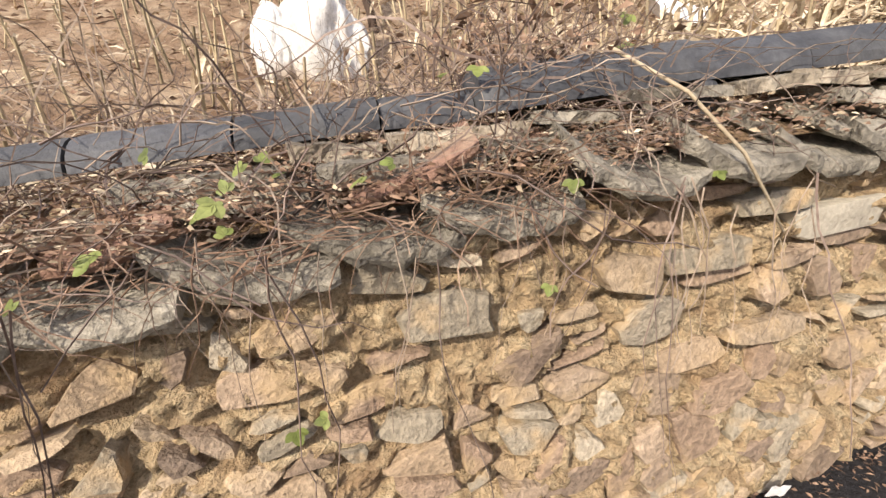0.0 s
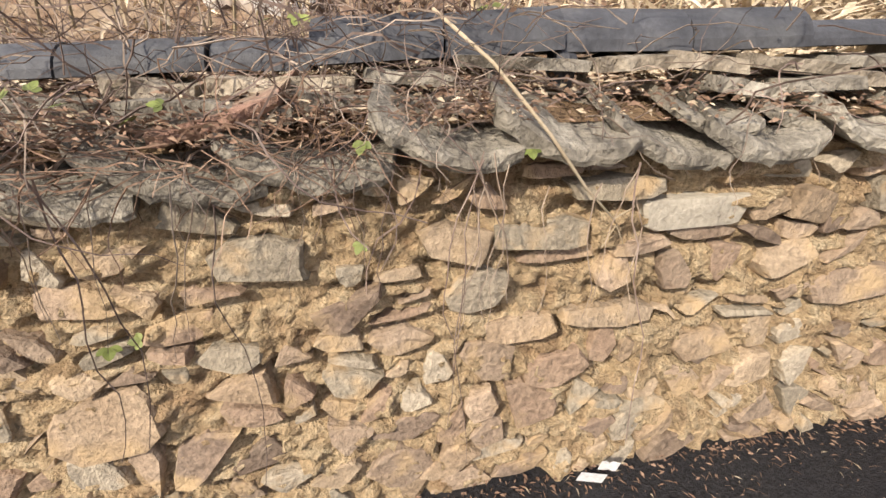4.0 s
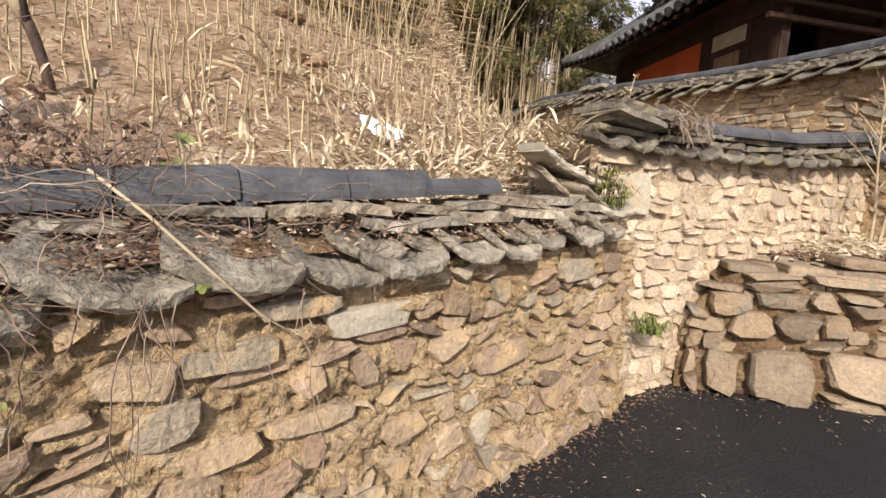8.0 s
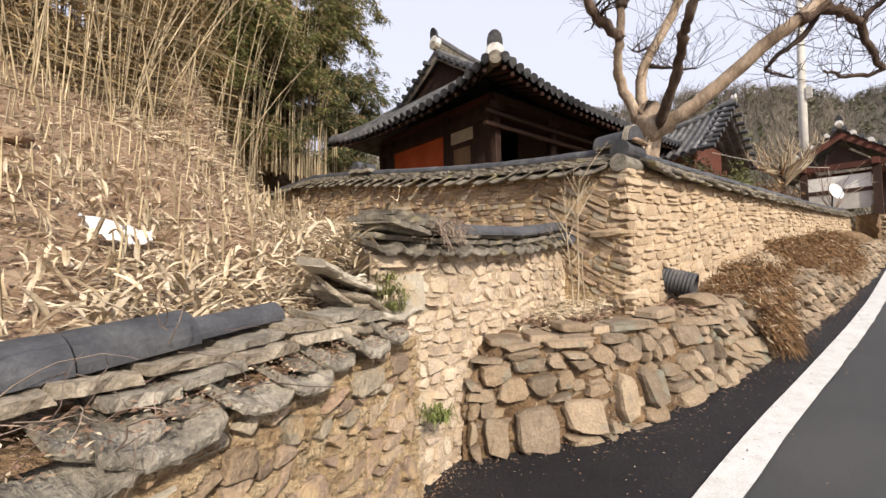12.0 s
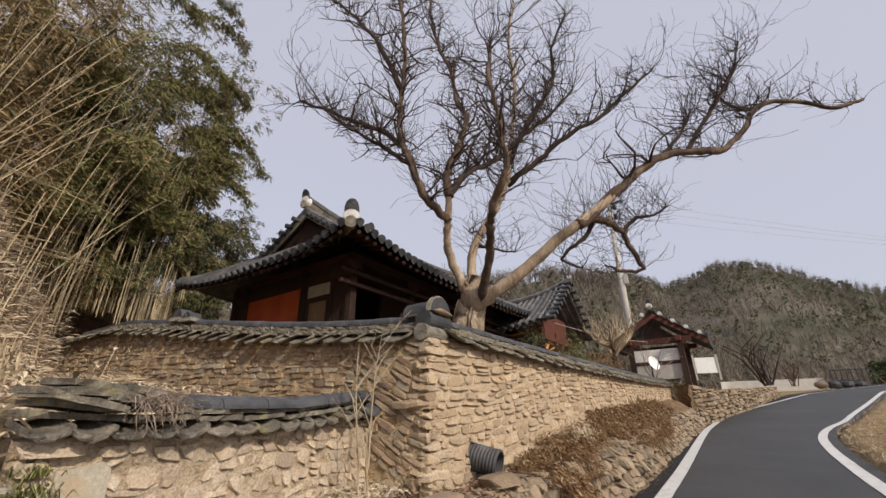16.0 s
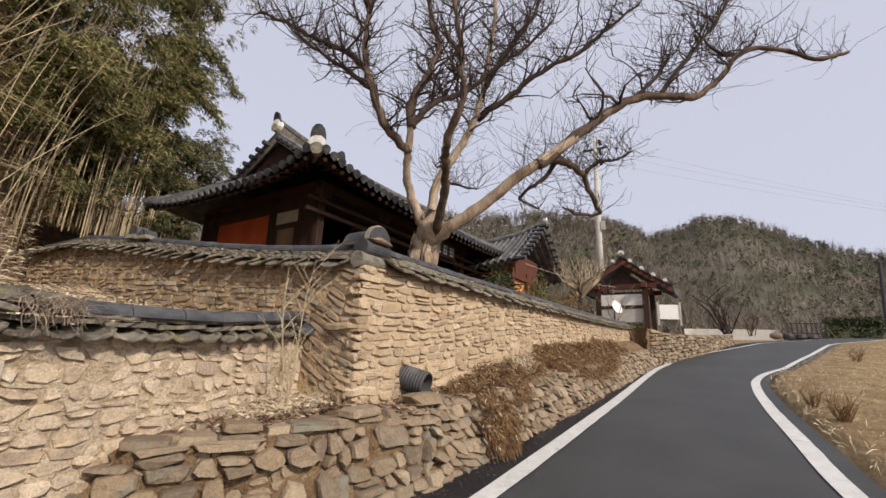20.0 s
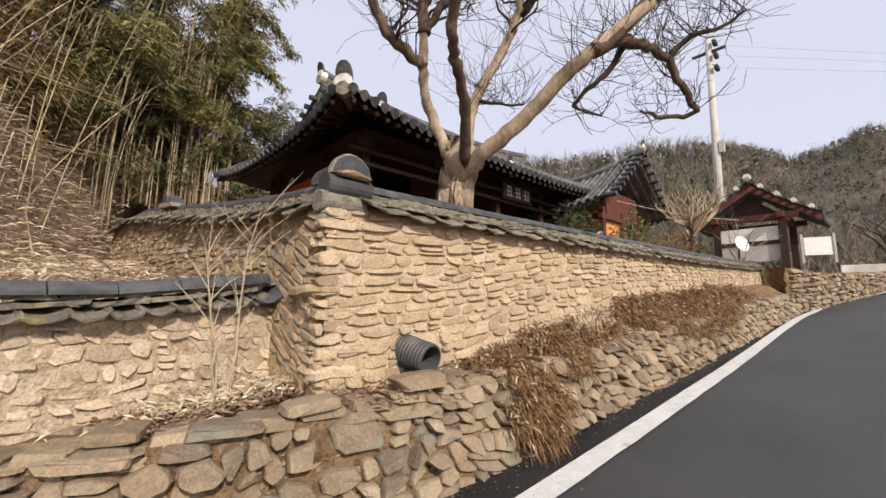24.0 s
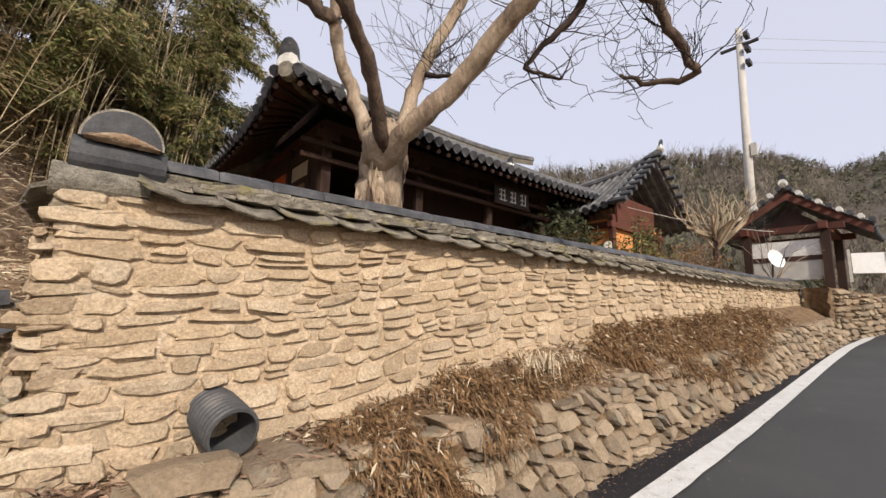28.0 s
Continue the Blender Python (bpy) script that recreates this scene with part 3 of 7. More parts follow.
def channel_tile(P, s, d0, z0, d1, z1, w, th, sag, roll, rr, yaw=0.0, n=6):
    """A curved roof tile lying on a wall: from (d1,z1) up-slope down to its worn eave end (d0,z0)."""
    g = Geo()
    vs, fs = [], []
    lim = 1 if d0 > d1 else -1
    # around the section: under side, eave end, upper side
    for back, up in ((None, 0), (.01, 0), (0, .3), (0, .75), (.014, 1.0), (None, 1.0)):
        for k in range(n + 1):
            t = k / n * 2 - 1
            ends = .012 * (1 - min(1, (1 - abs(t)) * 6))
            dd, zz, e = (d1, z1, 1) if back is None else (d0 - lim * (back + ends), z0, 0)
            thick = th * (1 + .22 * nz(k * 9 / n, s * 5, 2))
            off = sag * (t * t - .5) + roll * t + thick * (up - 1) + .007 * nz(k * 12 / n, s * 9, up * 3 + e)
            jag = .016 * nz(k * 7 / n, s * 6, 5 + up) + rr.uniform(-.002, .002) if e == 0 else 0
            vs.append(P(s + t * w / 2 * (1 if e == 0 else .93) + yaw * (e - .5), zz + off, dd + jag))
    m = n + 1
    for r in range(5):
        for k in range(n):
            fs.append([r * m + k, r * m + k + 1, r * m + m + k + 1, r * m + m + k])
    fs.append([5 * m + k for k in range(m)] + [k for k in range(m)][::-1])
    for k in (0, n):
        fs.append([r * m + k for r in range(6)][::1 if k else -1])
    g.add(vs, fs)
    return g


def slab(P, s, w, d, z, th, depth, rr, roll=0.0, dip=.0):
    """A thin worn slab laid along a wall's top."""
    g = Geo()
    n = 6
    vs = []
    for e in (0, 1):
        for top in (0, 1):
            for k in range(n + 1):
                t = k / n * 2 - 1
                vs.append(P(s + t * w / 2 + rr.uniform(-.01, .01), z + roll * t + (th if top else 0) * rr.uniform(.75, 1.1) - (dip if e == 0 else 0), (d if e == 0 else d - depth) + rr.uniform(-.012, .012)))
    m = n + 1
    fs = []
    for k in range(n):
        fs.append([k, k + 1, m + k + 1, m + k])
        fs.append([2 * m + k, 3 * m + k, 3 * m + k + 1, 2 * m + k + 1])
        fs.append([m + k, m + k + 1, 3 * m + k + 1, 3 * m + k])
        fs.append([k, 2 * m + k, 2 * m + k + 1, k + 1])
    fs += [[0, m, 3 * m, 2 * m], [n, 2 * m + n, 3 * m + n, m + n]]
    g.add(vs, fs)
    return g


def barrel(P, s0, s1, d, z0, z1, r, rr, n=8, shut=True, flare=1.06):
    """A half-round ridge tile lying along a wall from s0 to s1."""
    g = Geo()
    vs, fs = [], []
    prof = [(0, .96), (.08, flare), (.9, flare), (1, 1.0)]
    for a, f in prof:
        for k in range(n + 1):
            t = math.pi * k / n
            vs.append(P(s0 + (s1 - s0) * a, z0 + (z1 - z0) * a + math.sin(t) * r * f, d + math.cos(t) * r * f * 1.05))
    m = n + 1
    for e in range(3):
        for k in range(n):
            fs.append([e * m + k, e * m + k + 1, e * m + m + k + 1, e * m + m + k])
    fs.append(list(range(m))[::-1])
    fs.append([3 * m + k for k in range(m)])
    fs.append([0, m, 2 * m, 3 * m, 3 * m + n, 2 * m + n, m + n, n])
    g.add(vs, fs)
    return g


def wall_map(x0, y0, x1, y1, batter=0.0, zref=0.0):
    """(along, up, out) of a straight wall whose face runs from one plan point to another."""
    d = Vector((x1 - x0, y1 - y0, 0)).normalized()
    n = Vector((d.y, -d.x, 0))
    o = Vector((x0, y0, 0))
    return lambda s, z, q: o + d * s + n * (q + batter * (zref - z)) + Vector((0, 0, z))


# low wall beside the lane
PA = wall_map(.1, 1.03, 2.75, 1.68)
def a_base(s): return zr(.1 + s * .971) - .02
def a_top(s): return interp(((-6, .8), (-1, 1.14), (-.45, 1.215), (.2, 1.275), (.5, 1.32), (1.2, 1.36), (2.73, 1.42)), s)


rr = random.Random(11)
# stones that stand out by their size or colour
MARKED = ((1.15, 1.18, .35, .10, .03), (.72, 1.13, .26, .09, .02), (.49, 1.11, .2, .11, -.15), (.55, .97, .2, .13, .25), (.94, .88, .32, .065, -.02), (.9, 1.25, .3, .07, .02), (.69, .85, .22, .085, .15), (.93, 1.02, .12, .1, .3), (1.12, 1.01, .085, .12, .5), (1.77, .94, .33, .11, .16), (2.26, 1.29, .30, .13, .02), (1.52, 1.2, .16, .105, -.05), (1.75, 1.23, .1, .11, 0), (1.48, 1.04, .18, .09, .4), (1.28, .75, .2, .1, .3), (.82, .70, .2, .12, .4), (2.55, 1.31, .15, .13, .1), (-.42, .62, .34, .2, .25), (.02, 1.08, .24, .115, -.05))
POCKETS = [q[:4] for q in MARKED]
low_stones = lay(PA, -2.4, 2.72, a_base, lambda s: a_top(s) - .012, (.075, .15), (.08, .22), (.01, .036), (.006, .034), random.Random(23), .06, .95, .3, .08, [q[:4] for q in MARKED], n=8, square=.66, edge=.93, log=POCKETS)
wall_a = core("wall_low", PA, -6, 2.8, a_base, a_top, .42, M_CLAY, "low yellow clay wall set with uneven field stones", .036, 520, 5.0, 120, POCKETS)
for i, (s, z, w, h, tilt) in enumerate(MARKED):
    vs, fs = stone(PA, s, z, w, h, .034 if i else .024, tilt, rr, 8, .6 if i else .35, edge=.94 if i else .97)
    g = Geo()
    g.add(vs, fs)
    g.thing("stone", M_SLAB if i == 0 else M_STONE_A, wall_a, "pale grey flat stone" if i == 0 else "")
place_stones(low_stones, M_STONE_A, wall_a, "stone", (-1.1, 2.8), 420)

cap_a = empty("wall_coping", PA(0, 1.4, 0), "weathered grey tile coping on a clay wall, under vines", "wall coping")


def cap_part(g, name, m, parent, label="", shade=False):
    ob = g.thing(name, m, None, label, shade=shade)
    return adopt(ob, parent)


s = -5.32
while s < 2.62:
    w = rr.uniform(.27, .31) if s < 1.5 else rr.uniform(.2, .25)
    e = interp(((-6, .88), (-1, 1.205), (-.7, 1.24), (-.45, 1.28), (-.1, 1.312), (.2, 1.338), (.5, 1.392), (1.1, 1.395), (1.5, 1.415), (2.0, 1.455), (2.7, 1.535)), s)
    lift = rr.uniform(-.016, .014)
    cap_part(channel_tile(PA, s, .08 + rr.uniform(-.025, .03), e + lift, -.16, e + .085 + lift, w * 1.2, rr.uniform(.04, .052), .052, rr.uniform(-.042, -.018), rr, rr.uniform(-.05, .05), 16), "eave_tile", M_TILE_OLD, cap_a)
    if rr.random() < .35:
        cap_part(channel_tile(PA, s + rr.uniform(.08, .16), .03 + rr.uniform(-.02, .03), e + .05 + lift, -.16, e + .10, w * .9, .034, .03, rr.uniform(-.03, .01), rr, 0, 10), "eave_tile", M_TILE_OLD, cap_a)
    s += w * .95
for layer, (d, dz, th) in enumerate(((.0, .088, .04), (-.045, .135, .038))):
    s = -5.5
    while s < 2.6 - layer * .12:
        w = rr.uniform(.2, .42)
        e = interp(((-6, .89), (-1, 1.215), (-.45, 1.295), (.2, 1.35), (.5, 1.40), (1.1, 1.41), (1.5, 1.44), (2.0, 1.48), (2.7, 1.52)), s)
        if not (layer == 0 and s < .95 and s + w > .74) and rr.random() < .95:
            cap_part(slab(PA, s + w / 2, w * .95, d + rr.uniform(-.022, .022), e + dz + rr.uniform(-.006, .006), th * rr.uniform(.8, 1.05), .2, rr, rr.uniform(-.01, .01), .012), "slab", M_TILE_DIRT if rr.random() < .6 else M_TILE_OLD, cap_a)
        s += w
# smooth dark ridge tiles
s = -5.45
for joint in [-5.12 + .315 * k for k in range(17)] + [.15, .46, .76, 1.11, 1.46, 1.87]:
    e, e2 = [interp(((-6, 1.1), (-1, 1.43), (-.5, 1.482), (0, 1.512), (.44, 1.545), (.5, 1.572), (1.1, 1.598), (1.46, 1.625), (1.9, 1.655)), q) for q in (s, joint)]
    r = (.075 if s < .1 else .108) if s < 1.4 else .07
    cap_part(barrel(PA, s + .004, joint - .002, -.2 + rr.uniform(-.012, .012), e + rr.uniform(-.006, .006) - .015, e2 + rr.uniform(-.006, .006) - .015, r, rr, 12, flare=1.0), "ridge_tile", M_TILE, cap_a, shade=False)
    s = joint
g = Geo()
g.grid(lambda a, b: PA(-6 + 8.7 * a, interp(((-6, .95), (-1, 1.25), (0, 1.345), (.5, 1.405), (1.1, 1.42), (2.7, 1.5)), -6 + 8.7 * a) + .05 * math.sin(b * math.pi) + .012 * nz(a * 60, b * 5), .0 - .42 * b), 80, 6)
cap_part(g, "clay_bed", M_BED, cap_a)
# slipped tiles where the low wall meets the next one
for s, d0, d1, z0, z1, w, roll, yaw in ((2.2, -.02, -.34, 1.60, 1.64, .34, -.01, .1), (2.42, -.0, -.3, 1.63, 1.70, .3, -.06, -.14), (2.62, -.06, -.3, 1.655, 1.72, .27, -.08, -.1), (2.4, -.12, -.42, 1.70, 1.76, .32, -.07, .2), (2.3, .03, -.22, 1.565, 1.6, .36, .0, 0), (2.58, .05, -.2, 1.595, 1.63, .34, .0, .04), (2.42, -.06, -.36, 1.775, 1.80, .34, -.04, .12), (2.3, -.1, -.36, 1.83, 1.85, .34, -.05, .06)):
    cap_part(channel_tile(PA, s, d0, z0, d1, z1, w, .034, .02 if z0 > 1.77 else .03, roll, rr, yaw, 10), "loose_tile", M_SLAB if z0 > 1.77 or s == 2.58 else M_TILE_DIRT, cap_a, "slipped weathered tile")
# broken brick-red tiles lying among the litter
for s, d0, d1, z0, z1, w, roll, yaw in ((-.02, .04, -.14, 1.415, 1.46, .27, .045, .03), (-.62, .05, -.12, 1.33, 1.375, .22, .03, -.05), (-1.05, .04, -.12, 1.27, 1.32, .25, -.03, .04), (.22, -.06, -.2, 1.46, 1.49, .2, .01, .02)):
    cap_part(channel_tile(PA, s, d0, z0, d1, z1, w, .034, .012, roll, rr, yaw, 8), "brick_tile", M_BRICK, cap_a, "broken red-brown tile")
# a dark underhung tile between two ridge tiles
cap_part(channel_tile(PA, .77, -.075, 1.56, -.17, 1.6, .05, .075, .0, .0, rr, 0, 4), "tile_shard", M_TILE, cap_a, "dark tile wedged under the ridge")

# wall behind, with paler stones
PB = wall_map(2.62, 1.79, 5.5, 1.84)
def b_top(s): return 1.93 + .03 * s


wall_b = core("wall_middle", PB, -.1, 2.9, lambda s: .4, b_top, .38, M_PALE_CLAY, "middle wall of pale stones in light clay", .025, 80)
BLOCK = ((.215, 1.68, .25, .25), (.06, 1.885, .3, .085))
for s, z, w, h in BLOCK:
    vs, fs = stone(PB, s, z, w, h, .04, .0, rr, square=.3, edge=.95)
    g = Geo()
    g.add(vs, fs)
    g.thing("stone", M_SLAB if h > .2 else M_STONE_B, wall_b, "pale squared block" if h > .2 else "")
for s, z, w, h in ((-.02, 1.8, .13, .07), (.03, 1.72, .1, .08), (-.03, 1.64, .12, .08), (.02, 1.55, .15, .08), (.33, 1.855, .17, .06), (.45, 1.87, .1, .07)):
    vs, fs = stone(PB, s, z, w, h, .03, rr.uniform(-.1, .1), rr, square=.5)
    g = Geo()
    g.add(vs, fs)
    g.thing("stone", M_STONE_B, wall_b)
place_stones(lay(PB, -.08, 2.9, lambda s: .42, lambda s: b_top(s) - .01, (.07, .12), (.085, .25), (.006, .024), (.01, .03), rr, .04, .7, .25, .03, BLOCK, n=8, square=.6), M_STONE_B, wall_b, "stone", (-.5, 3))

cap_b = empty("wall_coping", PB(1.4, 1.95, 0), "sagging mossy tile coping on the middle wall", "wall coping")
def b_eave(s): return interp(((0, 1.965), (.4, 1.955), (1, 1.96), (1.7, 1.985), (2.2, 2.04), (2.9, 2.12)), s)


s = -.02
while s < 2.66:
    w = rr.uniform(.17, .21)
    e = b_eave(s)
    cap_part(channel_tile(PB, s, .12 + rr.uniform(-.01, .03), e, -.14, e + .06, w * 1.16, .034, .045, rr.uniform(-.012, .012), rr, 0, 8), "eave_tile", M_TILE_MOSS, cap_b)
    s += w
for layer, (d, dz) in enumerate(((.075, .055), (.05, .10))):
    s = -.09 + layer * .05
    while s < 2.6:
        w = rr.uniform(.24, .46)
        e = b_eave(s + w / 2)
        cap_part(slab(PB, s + w / 2, w * .97, d + rr.uniform(-.03, .03), e + dz, .034, .3, rr, (b_eave(s + w) - b_eave(s)) / 2 + rr.uniform(-.012, .012), .01), "slab", M_TILE_MOSS, cap_b)
        s += w
# heaped broken tiles at its near end
for s, d0, z0, w, roll in ((.1, .16, 2.08, .34, -.03), (.38, .15, 2.09, .36, -.02), (.13, .10, 2.13, .4, .0), (.46, .09, 2.12, .3, -.045), (.22, .04, 2.165, .32, -.015), (.57, .06, 2.13, .28, -.03)):
    cap_part(slab(PB, s, w, d0, z0, .036, .3, rr, roll, .012), "loose_tile", M_TILE_MOSS, cap_b, "slipped mossy tile")
s = .55
while s < 2.55:
    w = rr.uniform(.33, .4)
    cap_part(barrel(PB, s, s + w * .975, -.0 + rr.uniform(-.01, .01), b_eave(s) + .115, b_eave(s + w) + .115, .085, rr, 10, flare=1.0), "ridge_tile", M_TILE, cap_b, shade=False)
    s += w
cap_part(channel_tile(PB, 2.72, .16, 2.12, -.12, 2.16, .32, .03, .09, .05, rr), "end_tile", M_TILE, cap_b, "curved dark end tile")

# dry-stone retaining wall along the lane
RUB = [(3.3, 1.8), (3.62, 1.5), (4.0, 1.14), (4.5, .84), (5.2, .56), (6.2, .22), (7.4, -.12), (9.0, -.52), (12, -1.15), (17, -2.15), (21.5, -3.05)]
ACC = [0.0]
for a, b in zip(RUB, RUB[1:]):
    ACC.append(ACC[-1] + math.hypot(b[0] - a[0], b[1] - a[1]))


def PR(s, z, q):
    """Along the retaining wall's foot, leaning back as it rises."""
    def at(t):
        return Vector((float(np.interp(t, ACC, [p[0] for p in RUB])), float(np.interp(t, ACC, [p[1] for p in RUB])), 0))
    p = (at(s - .25) + at(s) * 2 + at(s + .25)) / 4
    d = (at(s + .3) - at(s - .3)).normalized()
    n = Vector((d.y, -d.x, 0))
    up = z - zr(p.x)
    return p + n * (q - interp(((0, .12), (1.8, .25), (3, .36), (4, .45)), s) * max(0, up)) + Vector((0, 0, z))


def r_base(s): return zr(float(np.interp(s, ACC, [p[0] for p in RUB]))) - .03
def r_top(s): return r_base(s) + interp(((0, .45), (.35, .78), (1.2, .76), (2.2, .7), (3.2, .64), (5, .62), (20, .7)), s)


wall_r = core("wall_retaining", PR, .0, ACC[-1], r_base, r_top, .25, M_BED, "rough dry-stone retaining wall along the lane", .04, 260)
big = ((.62, .62, .34, .32), (1.0, .66, .32, .26), (1.42, .70, .2, .36), (1.75, .72, .3, .3), (.3, .62, .2, .26), (1.0, .46, .3, .12), (.95, 1.19, .5, .08), (1.6, 1.22, .45, .08), (2.4, 1.0, .36, .2), (3.0, 1.22, .5, .12), (2.1, 1.24, .42, .09))
big = [(s, r_base(s) + z - .45, w, h) for s, z, w, h in big]
for s, z, w, h in big:
    vs, fs = stone(PR, s, z, w, h, .085, rr.uniform(-.08, .08), rr, 10, .5, .1, .92)
    g = Geo()
    g.add(vs, fs)
    g.thing("stone", M_RUBBLE, wall_r)
# fitted rubble over a chinking of small stones
place_stones(lay(PR, .02, 19.0, r_base, r_top, (.06, .10), (.07, .2), (.0, .01), (-.02, .012), rr, .03, .5, .2, .1, (), n=7), M_RUBBLE, wall_r, "stone", (0, 5), 150)
place_stones(lay(PR, .05, 19.0, r_base, r_top, (.075, .15), (.11, .32), (-.004, .012), (.045, .10), rr, .07, .7, .24, .01, big, n=9, square=.55, edge=.9, back=.1), M_RUBBLE, wall_r, "stone", (0, 30), 650)

# stepped courses between the rubble and the middle wall
for back, up in ((.2, .05), (.42, .09)):
    place_stones(lay(lambda s, z, q: PR(s, z, q - back), .12, 1.55 - back * .5, lambda s: r_top(s) - .08, lambda s: r_top(s) + up, (.06, .10), (.14, .38), (.0, .012), (.03, .07), rr, .02, .3, .15, .0, (), square=.42, edge=.95), M_RUBBLE, wall_r, "stone", (0, 5))
s = .3
while s < 5.0:
    # long flat slabs along its rim
    w = rr.uniform(.24, .5)
    for up in ((.0, .075) if rr.random() < .35 and s < 1.8 else (.02,)):
        vs, fs = stone(PR, s + w / 2, r_top(s + w / 2) + up, w * .98, rr.uniform(.06, .085), rr.uniform(.02, .06), rr.uniform(-.05, .05) - .03, rr, 9, .4, .22, .95)
        g = Geo()
        g.add(vs, fs)
        g.thing("rim_slab", M_RUBBLE, wall_r)
    s += w
# earth bed behind the retaining wall, under the long wall
g = Geo()


def bed(a, b):
    s = .3 + (ACC[-1] - .35) * a
    p = PR(s, r_top(s) - interp(((0, .1), (4.5, .1), (6, .03)), s), -.05)
    t = max(0.0, (p.x - 5.3) / UX)
    q = Vector((p.x, 1.86, 1.25)) if p.x < 5.35 else L(t - .3 + p.x * 0, .12, 0)
    q.z = p.z + interp(((3, .1), (5, .14), (6.2, .16), (7.5, .3), (9, .4), (20, .45)), p.x)
    w = p.lerp(q, b)
    w.z += .04 * nz(w.x * 3, w.y * 3) * (1 if 0 < b < 1 else 0) + .05 * math.sin(b * math.pi)
    return w


g.grid(bed, 160, 12)
g.thing("earth_bed", M_BED, kind="structure", label="earth bank under the long wall", category="ground", shade=True)

# long compound wall and the wall running back from its corner
PC = lambda s, z, q: L(s, -.03 - q - .05 * (2.8 - z) * .5, z)
PD = lambda s, z, q: L(-.34 - q - .07 * (2.8 - z) - .05 * s, s, z)
def c_base(s): return interp(((-.4, 1.2), (1, 1.28), (3, 1.6), (6, 1.85), (17, 2.25)), s)
def c_eave(s): return smooth(((-.5, 2.82), (0, 2.82), (1, 2.835), (3, 2.87), (6, 2.945), (9.5, 3.03), (13, 3.14), (15, 3.22), (17, 3.36)), s)
def d_eave(s): return interp(((0, 2.79), (1.1, 2.88), (2.2, 3.0), (3.6, 3.2), (5.4, 3.48), (7.4, 3.72), (9.4, 3.72)), s)


WC_END = 16.9
wall_c = core("wall_long", PC, -.33, WC_END, lambda s: c_base(s) - .2, lambda s: c_eave(s) + .03, .45, M_MORTAR, "tall compound wall of flat sandstones in pale clay", .014, 300)
wall_d = core("wall_side", PD, -.02, 9.35, lambda s: 1.2 if s < 1 else 1.8, lambda s: d_eave(s) + .03, .45, M_CLAY, "side wall of brown stones running back up the slope", .022, 160)
QUOIN = []
z = 1.38
while z < 2.72:
    h = rr.uniform(.05, .105)
    QUOIN.append((z + h / 2, h))
    z += h + .012
for i, (z, h) in enumerate(QUOIN):
    # corner stones show on both faces
    lu, lv = (rr.uniform(.3, .5), rr.uniform(.25, .4)) if i % 2 else (rr.uniform(.2, .32), rr.uniform(.35, .55))
    bat = .07 * (2.8 - z)
    g = Geo()
    n = 4
    vs = []
    pu, pv = -.345 - bat + rr.uniform(-.06, .045), -.04 - .025 * (2.8 - z) + rr.uniform(-.035, .022)
    ring = []
    for a, b in ((pu + .07, pv), (pu + lu * .5, pv - .008), (pu + lu, pv + .012), (pu + lu, pv + .2), (pu + .2, pv + lv), (pu + .012, pv + lv), (pu - .006, pv + lv * .5), (pu, pv + .07)):
        ring.append((a + rr.uniform(-.035, .035), b + rr.uniform(-.02, .02)))
    for f, zz in ((.03, z - h / 2), (0, z - h * .3), (0, z + h * .28), (.025, z + h / 2)):
        for a, b in ring:
            vs.append(L(a + f * (1 if a < pu + .1 else 0), b + f * (1 if b < pv + .1 else 0), zz + rr.uniform(-.014, .014)))
    fs = [[k + 8 * r, (k + 1) % 8 + 8 * r, (k + 1) % 8 + 8 * r + 8, k + 8 * r + 8] for r in range(3) for k in range(8)] + [[24 + k for k in range(8)], [7 - k for k in range(8)]]
    g.add(vs, fs)
    g.thing("corner_stone", M_STONE_C, wall_c, shade=False)
stones = lay(PC, -.42, WC_END - .1, c_base, lambda s: c_eave(s) - .02, (.07, .125), (.15, .44), (.004, .02), (.014, .04), rr, .05, .45, .14, .01, (), n=11, square=.58, edge=.9)
place_stones(stones, M_STONE_C, wall_c, "stone", (-.5, 4.6))
stones = lay(PD, -.05, 9.3, lambda s: interp(((0, 1.4), (1, 1.9), (12, 2.6)), s), lambda s: d_eave(s) - .03, (.06, .10), (.11, .32), (.004, .02), (.004, .03), rr, .035, .6, .18, .02, (), square=.5, edge=.94)
place_stones(stones, M_STONE_A, wall_d, "stone", (0, 5.5))


